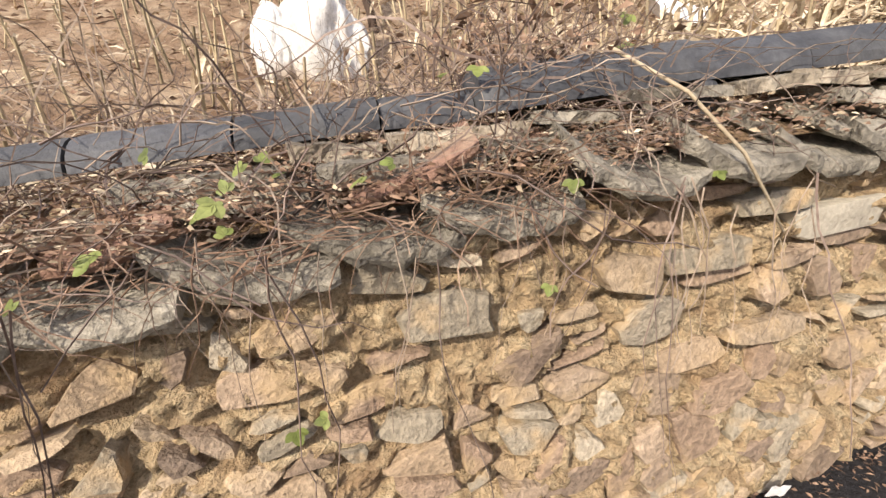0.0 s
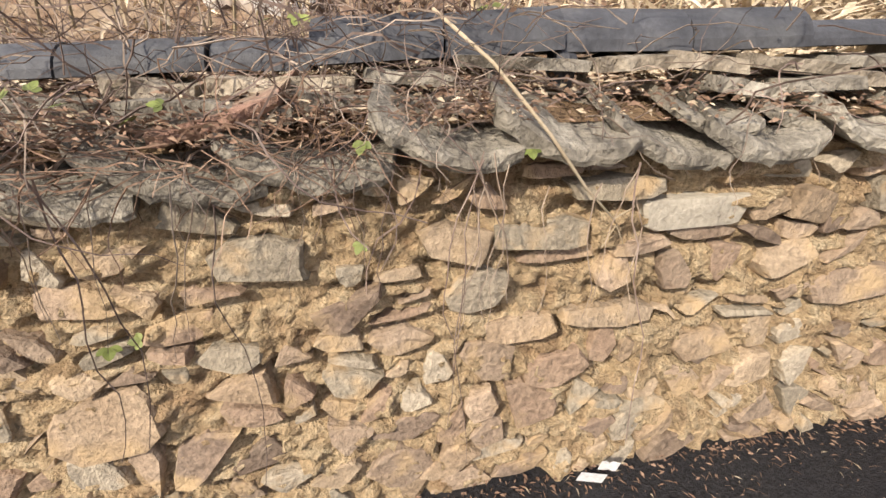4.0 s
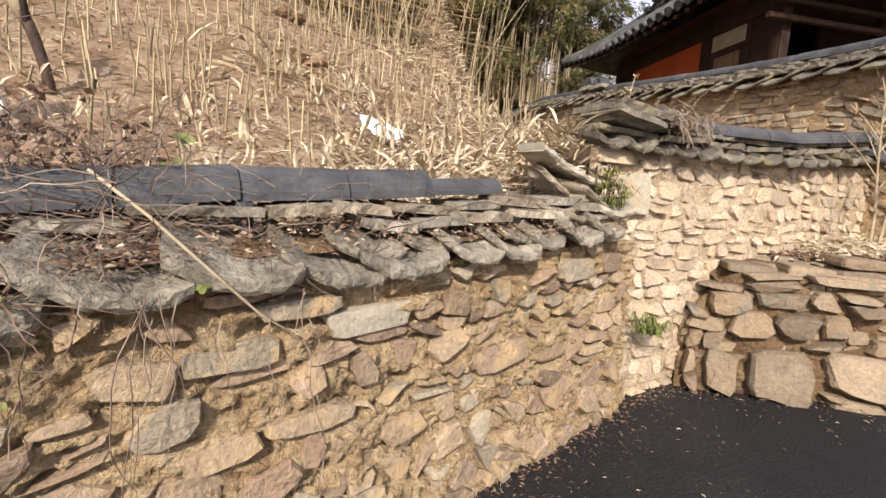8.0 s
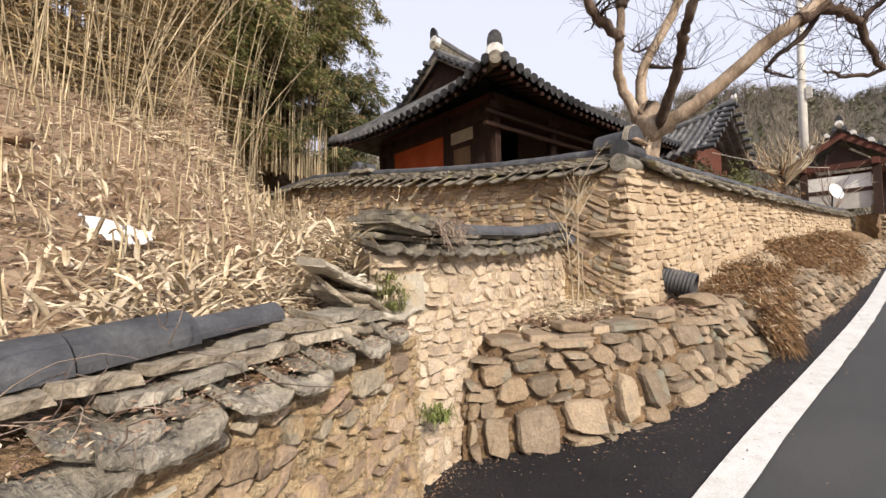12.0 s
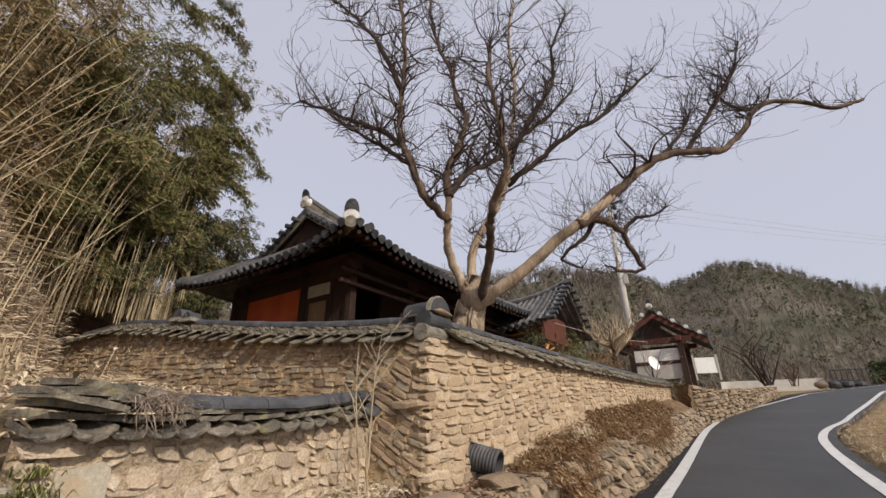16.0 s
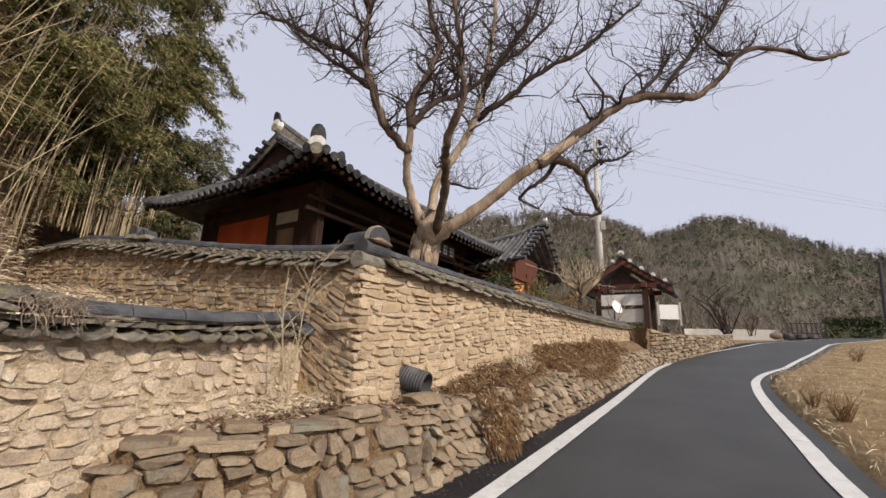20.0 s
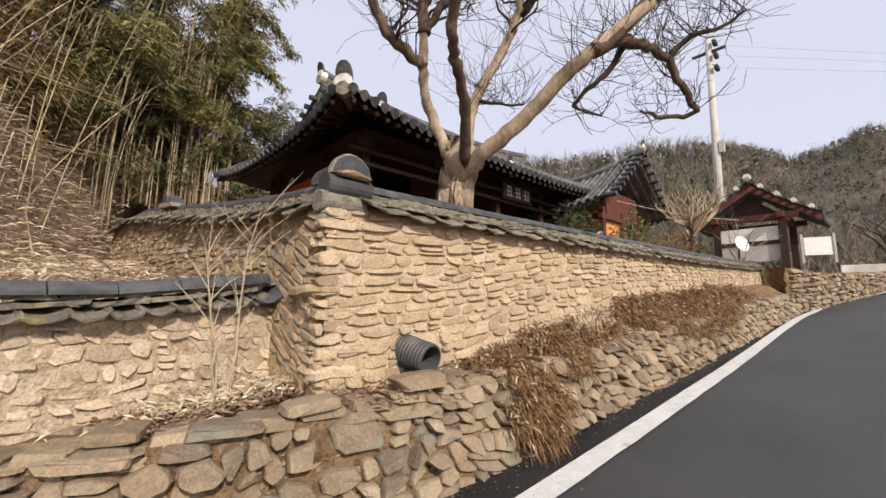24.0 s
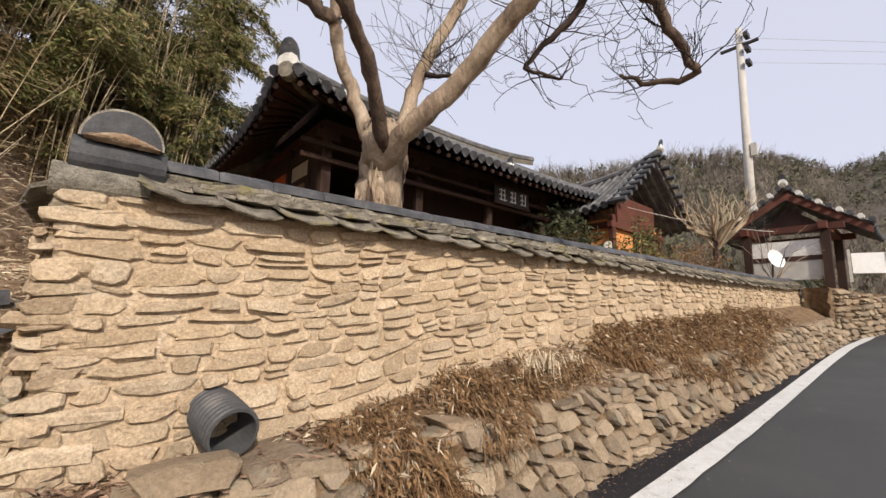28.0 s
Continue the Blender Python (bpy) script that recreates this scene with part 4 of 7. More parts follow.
def coping(cap, P, s0, s1, eave, out, ridge_d, rng, skirt=True, r=.085, pitch=.285, fine=True):
    """Tile coping: two eave courses, two courses of slabs, a ridge of half-round tiles."""
    s = s0
    while s < s1:
        w = pitch * rng.uniform(.95, 1.06)
        e = eave(s) + rng.uniform(-.012, .012)
        cap_part(channel_tile(P, s + w / 2, out + rng.uniform(-.02, .025), e + .015, -.1, e + .125, w * 1.1, .03, .04, rng.uniform(-.026, -.008), rng, rng.uniform(-.03, .03), 8), "eave_tile", M_TILE_MOSS, cap)
        s += w
    for d, dz, ww in ((.045, .092, (.22, .42)), (-.01, .128, (.25, .5)), (-.06, .162, (.25, .45)), (-.1, .192, (.3, .5))):
        s = s0
        while s < s1 - .1:
            w = rng.uniform(*ww) * (1 if s < s0 + 8 else 2)
            cap_part(slab(P, s + w / 2, w * .985, d + rng.uniform(-.025, .025), eave(s + w / 2) + dz - .012, .03, .18, rng, (eave(s + w) - eave(s)) / 2 + rng.uniform(-.006, .006), .008), "slab", M_TILE_MOSS, cap)
            s += w
    s = s0 + .05
    while s < s1 - .2:
        w = rng.uniform(.33, .39)
        cap_part(barrel(P, s, s + w * .985, ridge_d, eave(s) + .21 + rng.uniform(-.005, .005), eave(s + w) + .21, r, rng), "ridge_tile", M_TILE, cap)
        s += w
    g = Geo()
    g.grid(lambda a, b: P(s0 + (s1 - s0) * a, eave(s0 + (s1 - s0) * a) - .005 + .16 * math.sin(b * math.pi) ** 1.5, out - .12 - (.58) * b), 60, 6)
    cap_part(g, "clay_bed", M_EARTH, cap)
    # rear slope tiles
    g = Geo()
    g.grid(lambda a, b: P(s0 + (s1 - s0) * a, eave(s0 + (s1 - s0) * a) + .21 - .18 * b + .02 * math.sin(a * (s1 - s0) / pitch * 6.28), -.3 - .34 * b), int((s1 - s0) / .07), 2)
    cap_part(g, "rear_tiles", M_TILE_MOSS, cap)


rr2 = random.Random(23)
cap_c = empty("wall_coping", L(3, .2, 3.0), "mossy dark tile coping along the tall compound wall", "wall coping")
coping(cap_c, PC, -.02, WC_END, c_eave, .16, -.2, rr2, pitch=.36)
cap_d = empty("wall_coping", L(-.1, 5, 3.4), "dark tile coping on the side wall, rising up the slope", "wall coping")
coping(cap_d, PD, .15, 9.4, d_eave, .15, -.22, rr2, pitch=.3)
# stacked end tiles on the corner
stack = empty("corner_tiles", L(-.15, .12, 2.8), "stack of dark round tiles crowning the wall corner", "ridge ornament")
def along_u(s, z, q): return L(s, .12 - q, z)
def disc(center, r, th, axis, m, parent, name="end_disc", n=14, half=False, label=""):
    g = Geo()
    a = Vector(axis).normalized()
    up = Vector((0, 0, 1))
    sd = a.cross(up).normalized()
    vs = []
    for k in (0, 1):
        for j in range(n):
            t = (math.pi if half else 2 * math.pi) * j / (n - 1 if half else n)
            vs.append(Vector(center) + a * th * (k - .5) + (sd * math.cos(t) + up * math.sin(t)) * r)
    fs = [list(range(n))[::-1], [n + j for j in range(n)]] + [[j, (j + 1) % n, n + (j + 1) % n, n + j] for j in range(n)]
    g.add(vs, fs)
    ob = g.thing(name, m, None, label)
    return adopt(ob, parent)


AXU = Vector((UX, UY, 0))
AV = Vector((-UY, UX, 0))
for i, (z, r, a, b, dq) in enumerate(((2.865, .085, -.39, .03, .1), (3.01, .098, -.33, .09, .09))):
    g = Geo()
    g.tube([L(a + (b - a) * k / 6, .12 - dq, z) for k in range(7)], [r * f for f in (1.06, 1.06, 1, 1, 1, .99, .97)], 16)
    adopt(g.thing("round_tile", M_TILE_PALE if i == 0 else M_TILE, None, "pale worn round tile" if i == 0 else "", shade=False), stack)
    cap_part(slab(along_u, (a + b) / 2, b - a - .08, dq - .1, z + r * .6, .02, .2, rr2), "bedding_slab", M_TILE_MOSS, stack)
disc(L(-.12, -.02, 3.1), .19, .06, AV, M_TILE_OLD, stack, "crown_tile", 22, True)
disc(L(-.12, -.045, 3.095), .178, .04, AV, M_TILE, stack, "crown_inset", 22, True)
g = Geo()
g.grid(lambda a, b: L(-.12 + .165 * (2 * a - 1), -.075 - .035 * math.sin(b * math.pi), 3.075 + .07 * b * (.35 + .65 * math.sin(a * math.pi)) + .006 * nz(a * 9, b * 5)), 14, 6)
adopt(g.thing("clay_packing", M_EARTH, None, "brown clay packing under the crown tile", shade=True), stack)
disc(L(-.12, .17, 3.085), .165, .36, AV, M_TILE, stack, "crown_base", 16, True)
# ornaments on the side wall's ridge
for v, s in ((5.3, 1.0), (4.95, .7)):
    orn = empty("ridge_ornament", L(-.4, v, d_eave(v) + .3), "small weathered tile ornament on the side wall's ridge", "ridge ornament")
    disc(L(-.4, v, d_eave(v) + .28), .17 * s, .2, AXU, M_TILE, orn, "crown_tile", 12, True)
    g = Geo()
    g.box(L(-.4, v + .02, d_eave(v) + .26), .26, .3, .06)
    adopt(g.thing("base_tile", M_TILE_OLD), orn)

# ---- the hanok, its gate, the second house ----
def roof_z(t, eave, ridge, sag=.14):
    """Height of a sagging tiled slope, t from eave (0) to ridge (1)."""
    return eave + (ridge - eave) * (t - sag * t * (1 - t))


def tiled_slope(parent, name, fn, nu, rows, r, m=M_ROOF, tiles=True, ends=True, lip=.0, nvs=10):
    """fn(a, b): a along the eave, b from eave to ridge. Pan surface, rows of round cover tiles, round eave ends."""
    g = Geo()
    g.grid(fn, nu, nvs)
    ob = adopt(g.thing(name, m, shade=True), parent)
    for i in range(rows):
        a = (i + .5) / rows
        g = Geo()
        k = nvs * 2
        pts = [Vector(fn(a, j / k)) + Vector((0, 0, r * .35)) for j in range(k + 1)]
        rad = [r * (1.0 if j % 2 else .86) for j in range(k + 1)]
        g.tube(pts, rad, 6)
        adopt(g.thing("cover_tiles", m), parent)
        if ends:
            e = Geo()
            d = (pts[0] - pts[1]).normalized()
            e.tube([pts[0] - d * .02, pts[0] + d * .035], [r * 1.35, r * 1.3], 9)
            adopt(e.thing("eave_end", M_TILE), parent)
    if ends:
        for i in range(rows):
            a0, a1 = i / rows, (i + 1) / rows
            e = Geo()
            p = [Vector(fn(a0 + (a1 - a0) * (.18 + .64 * k / 4), 0)) for k in range(5)]
            sag = [0, -.055, -.075, -.055, 0]
            vs = [q + Vector((0, 0, .01)) for q in p] + [q + Vector((0, 0, -.03 + s)) for q, s in zip(p, sag)]
            e.add(vs, [[k, k + 1, 6 + k, 5 + k] for k in range(4)])
            adopt(e.thing("drip_tile", M_TILE), parent)
    return ob


def ornament(at, axis, s, lab="white-limed ridge end with an upright dark tile"):
    """Upright round-headed end tile on a lime-plastered base."""
    o = empty("ridge_ornament", at, lab, "roof ornament", group="roof ornaments")
    ax = Vector(axis).normalized()
    sd = Vector((-ax.y, ax.x, 0))
    at = Vector(at)
    g = Geo()
    n = 9
    out = [(-.5, 0), (-.52, .35), (-.5, .75), (-.4, 1.05), (-.2, 1.25), (0, 1.3), (.2, 1.25), (.4, 1.05), (.5, .75), (.52, .35), (.5, 0)]
    vs = []
    for k in (0, 1):
        for x, z in out:
            vs.append(at + sd * x * .34 * s + Vector((0, 0, (z * .36 + .12) * s)) + ax * ((k - .5) * .07 * s + .07 * z * s))
    m = len(out)
    g.add(vs, [list(range(m))[::-1], [m + k for k in range(m)]] + [[k, k + 1, m + k + 1, m + k] for k in range(m - 1)] + [[m - 1, 0, m, 2 * m - 1]])
    adopt(g.thing("end_tile", M_TILE), o)
    g = Geo()
    g.tube([at - ax * .12 * s + Vector((0, 0, .10 * s)), at + ax * .1 * s + Vector((0, 0, .12 * s))], [.19 * s, .205 * s], 10)
    adopt(g.thing("lime_base", M_LIME), o)
    g = Geo()
    g.tube([at - ax * .05 * s + Vector((0, 0, -.02 * s)), at + ax * .13 * s + Vector((0, 0, -.02 * s))], [.15 * s, .15 * s], 10)
    adopt(g.thing("lower_disc", M_TILE_OLD), o)
    return o


house = empty("hanok", L(7, 6, 2.3), "old timber hanok with black tiled hip-and-gable roof", "house")
E0, E1, F0, F1 = 1.95, 13.4, 3.75, 11.3
RU0, RU1, RV, RZ = 3.4, 12.9, 7.3, 8.0


def lift(a, k=.32):
    """Upturn of the eaves towards the corners."""
    return k * abs(2 * a - 1) ** 3.2




def front(a, b):
    u0 = E0 + (E1 - E0) * a
    t = b
    u1 = RU0 + (RU1 - RU0) * a
    u = u0 + (u1 - u0) * min(1, t / .55)
    out = -.16 * lift(a, 1)
    return L(u, F0 + out + (RV - F0 - out) * t, roof_z(t, 5.83, RZ) + lift(a) * (1 - t))


def rear(a, b):
    u0 = E1 + (E0 - E1) * a
    u1 = RU1 + (RU0 - RU1) * a
    u = u0 + (u1 - u0) * min(1, b / .55)
    return L(u, F1 + (RV - F1) * b, roof_z(b, 5.83, RZ) + lift(a) * (1 - b))


def side_w(a, b):
    """Apron under the west gable."""
    t = b * .55
    v0 = F0 + (F1 - F0) * a
    v = v0 + (RV - v0) * t
    u = E0 + (RU0 - E0) * (t / .55) - .16 * lift(a, 1) * (1 - b)
    return L(u, v, roof_z(t, 5.83, RZ) + lift(a) * (1 - b))


def side_e(a, b):
    t = b * .55
    v0 = F0 + (F1 - F0) * a
    v = v0 + (RV - v0) * t
    return L(E1 + (RU1 - E1) * (t / .55), v, roof_z(t, 5.83, RZ) + lift(a) * (1 - b))


tiled_slope(house, "front_roof", front, 60, 44, .075)
tiled_slope(house, "rear_roof", rear, 24, 1, .07, ends=False)
tiled_slope(house, "side_roof", side_w, 30, 26, .075)
tiled_slope(house, "side_roof", side_e, 16, 14, .075, ends=False)
# gable wall and its barge roofs
for uu in (RU0 + .12, RU1 - .12):
    g = Geo()
    vs = []
    for t in (.5, .75, 1.0):
        vs += [L(uu, F0 + (RV - F0) * t, roof_z(t, 5.83, RZ) - .05), L(uu, F1 + (RV - F1) * t, roof_z(t, 5.83, RZ) - .05)]
    g.add(vs, [[0, 1, 3, 2], [2, 3, 5, 4]])
    adopt(g.thing("gable_wall", M_WOOD), house)
for fn, w in ((front, F0), (rear, F1)):
    for k in range(7):
        t = .5 + .07 * k
        v = w + (RV - w) * t
        z = roof_z(t, 5.83, RZ) + .06
        g = Geo()
        g.tube([L(RU0 - .28, v, z - .02), L(RU0 + .25, v, z + .01)], [.08, .075], 7)
        adopt(g.thing("barge_tile", M_TILE), house)
# ridges: stacked courses with a slight rise to their ends
def ridge_run(pts, r, parent, name="ridge"):
    g = Geo()
    g.tube(pts, [r] * len(pts), 8)
    adopt(g.thing(name, M_ROOF), parent)
    for dz, f in ((-.09, 1.15), (-.16, 1.25)):
        g = Geo()
        g.tube([Vector(p) + Vector((0, 0, dz)) for p in pts], [r * f * .6] * len(pts), 4)
        adopt(g.thing(name + "_course", M_TILE_OLD), parent)


ridge_run([L(RU0 - .1 + (RU1 - RU0 + .2) * k / 12, RV, RZ + .16 + .35 * abs(2 * k / 12 - 1) ** 2.5) for k in range(13)], .12, house, "main_ridge")
for w, sgn in ((F0, 1), (F1, -1)):
    ridge_run([L(RU0 - .02, RV + (w - RV) * t, roof_z(1 - t, 5.83, RZ) + .14) for t in (0, .15, .3, .45)], .10, house, "descent_ridge")
    hip = [L(RU0 + (E0 - RU0) * k / 6, RV + (w - RV) * (.45 + .55 * k / 6), roof_z(.55 * (1 - k / 6), 5.83, RZ) + .14 + .3 * (k / 6) ** 3) for k in range(7)]
    ridge_run(hip, .09, house, "hip_ridge")
hip = [L(RU1 + (E1 - RU1) * k / 6, RV + (F0 - RV) * (.45 + .55 * k / 6), roof_z(.55 * (1 - k / 6), 5.83, RZ) + .14 + .3 * (k / 6) ** 3) for k in range(7)]
ridge_run(hip, .09, house, "hip_ridge")
ornament(L(RU0 - .1, RV, RZ + .3), AXU * -1, .85)
ornament(L(E0 + .05, F0 + .05, 6.16), AXU * -1 + Vector((0, -.8, 0)), .95)
ornament(L(3.5, 4.72, 6.52), AXU * -1 + Vector((.9, -.6, 0)), .8)
ornament(L(11.25, 2.75, 5.6), AXU * -1 + Vector((0, -.6, 0)), .62)
ornament(L(10.0, RV - 1.4, 7.02), AXU, .7)
# eave boards, rafters
g = Geo()
g.grid(lambda a, b: Vector(front(a, .03 + .35 * b)) + Vector((0, 0, -.16 - .02 * b)), 30, 3)
adopt(g.thing("soffit", M_BEAM, shade=True), house)
g = Geo()
g.grid(lambda a, b: Vector(side_w(a, .05 + .6 * b)) + Vector((0, 0, -.16 - .02 * b)), 20, 3)
adopt(g.thing("soffit", M_BEAM, shade=True), house)
for i in range(40):
    a = (i + .5) / 40
    g = Geo()
    p, q = Vector(front(a, .02)), Vector(front(a, .4))
    g.tube([p + Vector((0, 0, -.2)), q + Vector((0, 0, -.24))], [.05, .055], 6)
    adopt(g.thing("rafter", M_WOOD), house)
for i in range(22):
    a = (i + .5) / 22
    g = Geo()
    p, q = Vector(side_w(a, .03)), Vector(side_w(a, .7))
    g.tube([p + Vector((0, 0, -.2)), q + Vector((0, 0, -.26))], [.05, .055], 6)
    adopt(g.thing("rafter", M_WOOD), house)
# walls, posts, doors
HW0, HW1, HV0, HV1, HZ0, HZ1 = 3.25, 12.8, 5.0, 10.1, 2.4, 6.0
AV = Vector((-UY, UX, 0))
ROT = Matrix((AXU, AV, Vector((0, 0, 1)))).transposed()


def hbox(name, u0, u1, v0, v1, z0, z1, m, parent=None, label=""):
    g = Geo()
    g.box(L((u0 + u1) / 2, (v0 + v1) / 2, (z0 + z1) / 2), u1 - u0, v1 - v0, z1 - z0, ROT)
    ob = g.thing(name, m, None, label)
    return adopt(ob, parent or house)


hbox("stone_base", HW0 - .3, HW1 + .3, HV0 - .6, HV1, 1.6, HZ0, M_RUBBLE)
hbox("front_wall", HW0 + 2.4, HW1, HV0 + 1.2, HV0 + 1.3, HZ0, HZ1, M_WOOD)
hbox("rear_wall", HW0, HW1, HV1 - .1, HV1, HZ0, HZ1, M_WOOD)
hbox("side_wall", HW1 - .1, HW1, HV0, HV1, HZ0, HZ1, M_WOOD)
hbox("floor_boards", HW0, HW1, HV0, HV1, HZ0, HZ0 + .4, M_WOOD)
hbox("ceiling", HW0, HW1, HV0, HV1, HZ1, HZ1 + .06, M_WOOD)
for u in (HW0, HW0 + 2.4, HW0 + 4.8, HW0 + 7.2, HW1):
    g = Geo()
    g.tube([L(u, HV0, HZ0), L(u, HV0, HZ1)], [.13, .12], 8)
    adopt(g.thing("post", M_WOOD), house)
    hbox("bracket", u - .25, u + .25, HV0 - .12, HV0 + .12, HZ1 - .3, HZ1 - .12, M_WOOD)
for v in (HV0 + .0, HV0 + 1.75, HV0 + 4.5, HV1):
    hbox("post", HW0 - .1, HW0 + .1, v - .11, v + .11, HZ0, HZ1, M_WOOD)
hbox("beam", HW0 - .1, HW1 + .1, HV0 - .1, HV0 + .1, HZ1 - .12, HZ1 + .1, M_WOOD)
hbox("beam", HW0 - .1, HW0 + .1, HV0, HV1, HZ1 - .5, HZ1 - .28, M_WOOD)
hbox("beam", HW0 - .09, HW0 + .09, HV0, HV1, HZ1 - .05, HZ1 + .12, M_BEAM)
hbox("red_wall", HW0 - .03, HW0 + .03, HV0 + 1.86, HV0 + 4.45, HZ0, HZ1 - .5, M_RED, label="red earth plaster wall panel")
hbox("upper_wall", HW0 - .03, HW0 + .03, HV0 + .1, HV1 - .1, HZ1 - .28, HZ1 - .05, M_WOOD)
hbox("dark_bay", HW0 - .03, HW0 + .03, HV0 + 4.6, HV1 - .1, HZ0, HZ1 - .5, M_WOOD)
side_door = hbox("side_door", HW0 - .05, HW0 + .02, HV0 + .62, HV0 + 1.64, HZ0, HZ1 - .5, M_WOOD, label="weathered board door")
for k in range(5):
    plank = hbox("door_board", HW0 - .07, HW0 - .05, HV0 + .82 + k * .13, HV0 + .94 + k * .13, HZ0 + .1, HZ1 - 1.02, M_DOORWOOD)
    plank.parent, plank.matrix_parent_inverse = side_door, Matrix.Identity(4)
hbox("paper_panel", HW0 - .07, HW0 - .04, HV0 + .72, HV0 + 1.56, HZ1 - .86, HZ1 - .54, M_PAPER, label="aged pale panel over the door")
hbox("dark_bay", HW0 - .03, HW0 + .03, HV0 + .1, HV0 + .6, HZ0, HZ1 - .5, M_WOOD)
# lintel beam under the front eave
for z in (5.5, 5.2):
    g = Geo()
    g.tube([L(HW0 - .6, HV0 - .25, z), L(HW1, HV0 - .25, z)], [.06, .06], 6)
    adopt(g.thing("purlin", M_WOOD), house)
# name board with three characters, drawn as strokes
plaque = empty("name_board", L(8.6, 4.55, 5.5), "black name board with three white characters under the eave", "sign")
hb = lambda n, u0, u1, v0, v1, z0, z1, m, lab="": hbox(n, u0, u1, v0, v1, z0, z1, m, plaque, lab)
board = hb("board", 7.9, 9.3, 4.58, 4.63, 5.27, 5.72, M_METAL)
hb("frame", 7.84, 9.36, 4.56, 4.6, 5.70, 5.76, M_WOOD)
hb("frame", 7.84, 9.36, 4.56, 4.6, 5.22, 5.28, M_WOOD)
for c in range(3):
    for k in range(5):
        a = 8.05 + c * .44
        if k < 3:
            stroke = hb("stroke", a, a + .3 - .05 * (k + c) % 3, 4.57, 4.58, 5.34 + k * .13, 5.37 + k * .13, M_LIME)
        else:
            stroke = hb("stroke", a + .06 + (k - 3) * .14, a + .09 + (k - 3) * .14, 4.569, 4.579, 5.33, 5.66, M_LIME)
        stroke.parent, stroke.matrix_parent_inverse = board, Matrix.Identity(4)

# second roof, turned at right angles beyond the first
wing = empty("hanok_wing", L(13.4, 6.5, 2.4), "smaller tiled wing with an orange plaster wall", "house")
WU0, WU1, WV0, WV1, WE, WR = 10.8, 16.1, 2.65, 9.0, 5.2, 6.85
WM = 13.42
tiled_slope(wing, "west_roof", lambda a, b: L(WU0 + (WM - WU0) * b, WV1 + (WV0 - WV1) * a, roof_z(b, WE, WR) + .3 * a ** 4 * (1 - .3 * b) + .45 * a ** 5 * b), 24, 22, .08)
tiled_slope(wing, "east_roof", lambda a, b: L(WU1 + (WM - WU1) * b, WV0 + (WV1 - WV0) * a, roof_z(b, WE, WR) + .3 * (1 - a) ** 4 * (1 - .3 * b) + .45 * (1 - a) ** 5 * b), 24, 22, .08)
ridge_run([L(WM, WV1 + (WV0 - .1 - WV1) * k / 10, WR + .15 + .6 * (k / 10) ** 5) for k in range(11)], .12, wing, "main_ridge")
ornament(L(WM, WV0 - .12, WR + .78), AV * -1, .6)
for sgn, ue in ((-1, WU0), (1, WU1)):
    for k in range(9):
        t = k / 8.5
        g = Geo()
        u = ue + (WM - ue) * t
        z = roof_z(t, WE, WR) + .3 * (1 - .3 * t) + .5 * t
        g.tube([L(u, WV0 - .22, z), L(u, WV0 + .3, z)], [.085, .08], 7)
        adopt(g.thing("barge_tile", M_TILE), wing)
wb = lambda n, u0, u1, v0, v1, z0, z1, m, lab="": hbox(n, u0, u1, v0, v1, z0, z1, m, wing, lab)
wb("body", 11.9, 15.2, 3.5, 9.0, 1.6, 5.3, M_ORANGE)
wb("gable_wall", 13.9, 15.2, 3.44, 3.498, 1.6, 5.2, M_BEAM)
wb("gable_board", 12.2, 14.8, 3.42, 3.5, 5.2, 6.1, M_BEAM)
for u in (11.9, WM, 15.2):
    wb("post", u - .1, u + .1, 3.38, 3.52, 1.6, 5.4, M_BEAM)
wb("beam", 11.7, 15.4, 3.36, 3.5, 5.0, 5.18, M_BEAM)
wb("beam", 11.8, 11.92, 3.5, 9.0, 5.0, 5.2, M_BEAM)
disc(L(11.7, 3.46, 4.2), .34, .06, AV, M_CONCRETE, wing, "round_vent", 14, True)

# gatehouse at the end of the long wall
gate = empty("gatehouse", L(18.2, .3, 3.0), "small tiled gatehouse with dark posts and lime-edged roof", "gatehouse")
GU0, GU1, GV0, GV1, GE, GR = 16.9, 20.6, -1.75, 2.1, 5.1, 6.5
GM = .2


def gate_u(a, v):
    """Along the gate's ridge; the near gable stands skewed to the wall."""
    return GU0 + (GU1 - GU0) * a + (GV1 - v) * .22


tiled_slope(gate, "front_roof", lambda a, b: L(gate_u(a, GV0 + (GM - GV0) * b), GV0 + (GM - GV0) * b, roof_z(b, GE, GR, .3) + .25 * abs(2 * a - 1) ** 3), 16, 13, .08)
tiled_slope(gate, "rear_roof", lambda a, b: L(gate_u(1 - a, GV1 + (GM - GV1) * b), GV1 + (GM - GV1) * b, roof_z(b, GE, GR, .3) + .25 * abs(2 * a - 1) ** 3), 12, 13, .08)
ridge_run([L(gate_u(k / 8, GM), GM, GR + .14 + .25 * abs(2 * k / 8 - 1) ** 3) for k in range(9)], .12, gate, "main_ridge")
for a in (-.02, 1.02):
    ornament(L(gate_u(a, GM), GM, GR + .3), AXU * (1 if a > .5 else -1), .62)
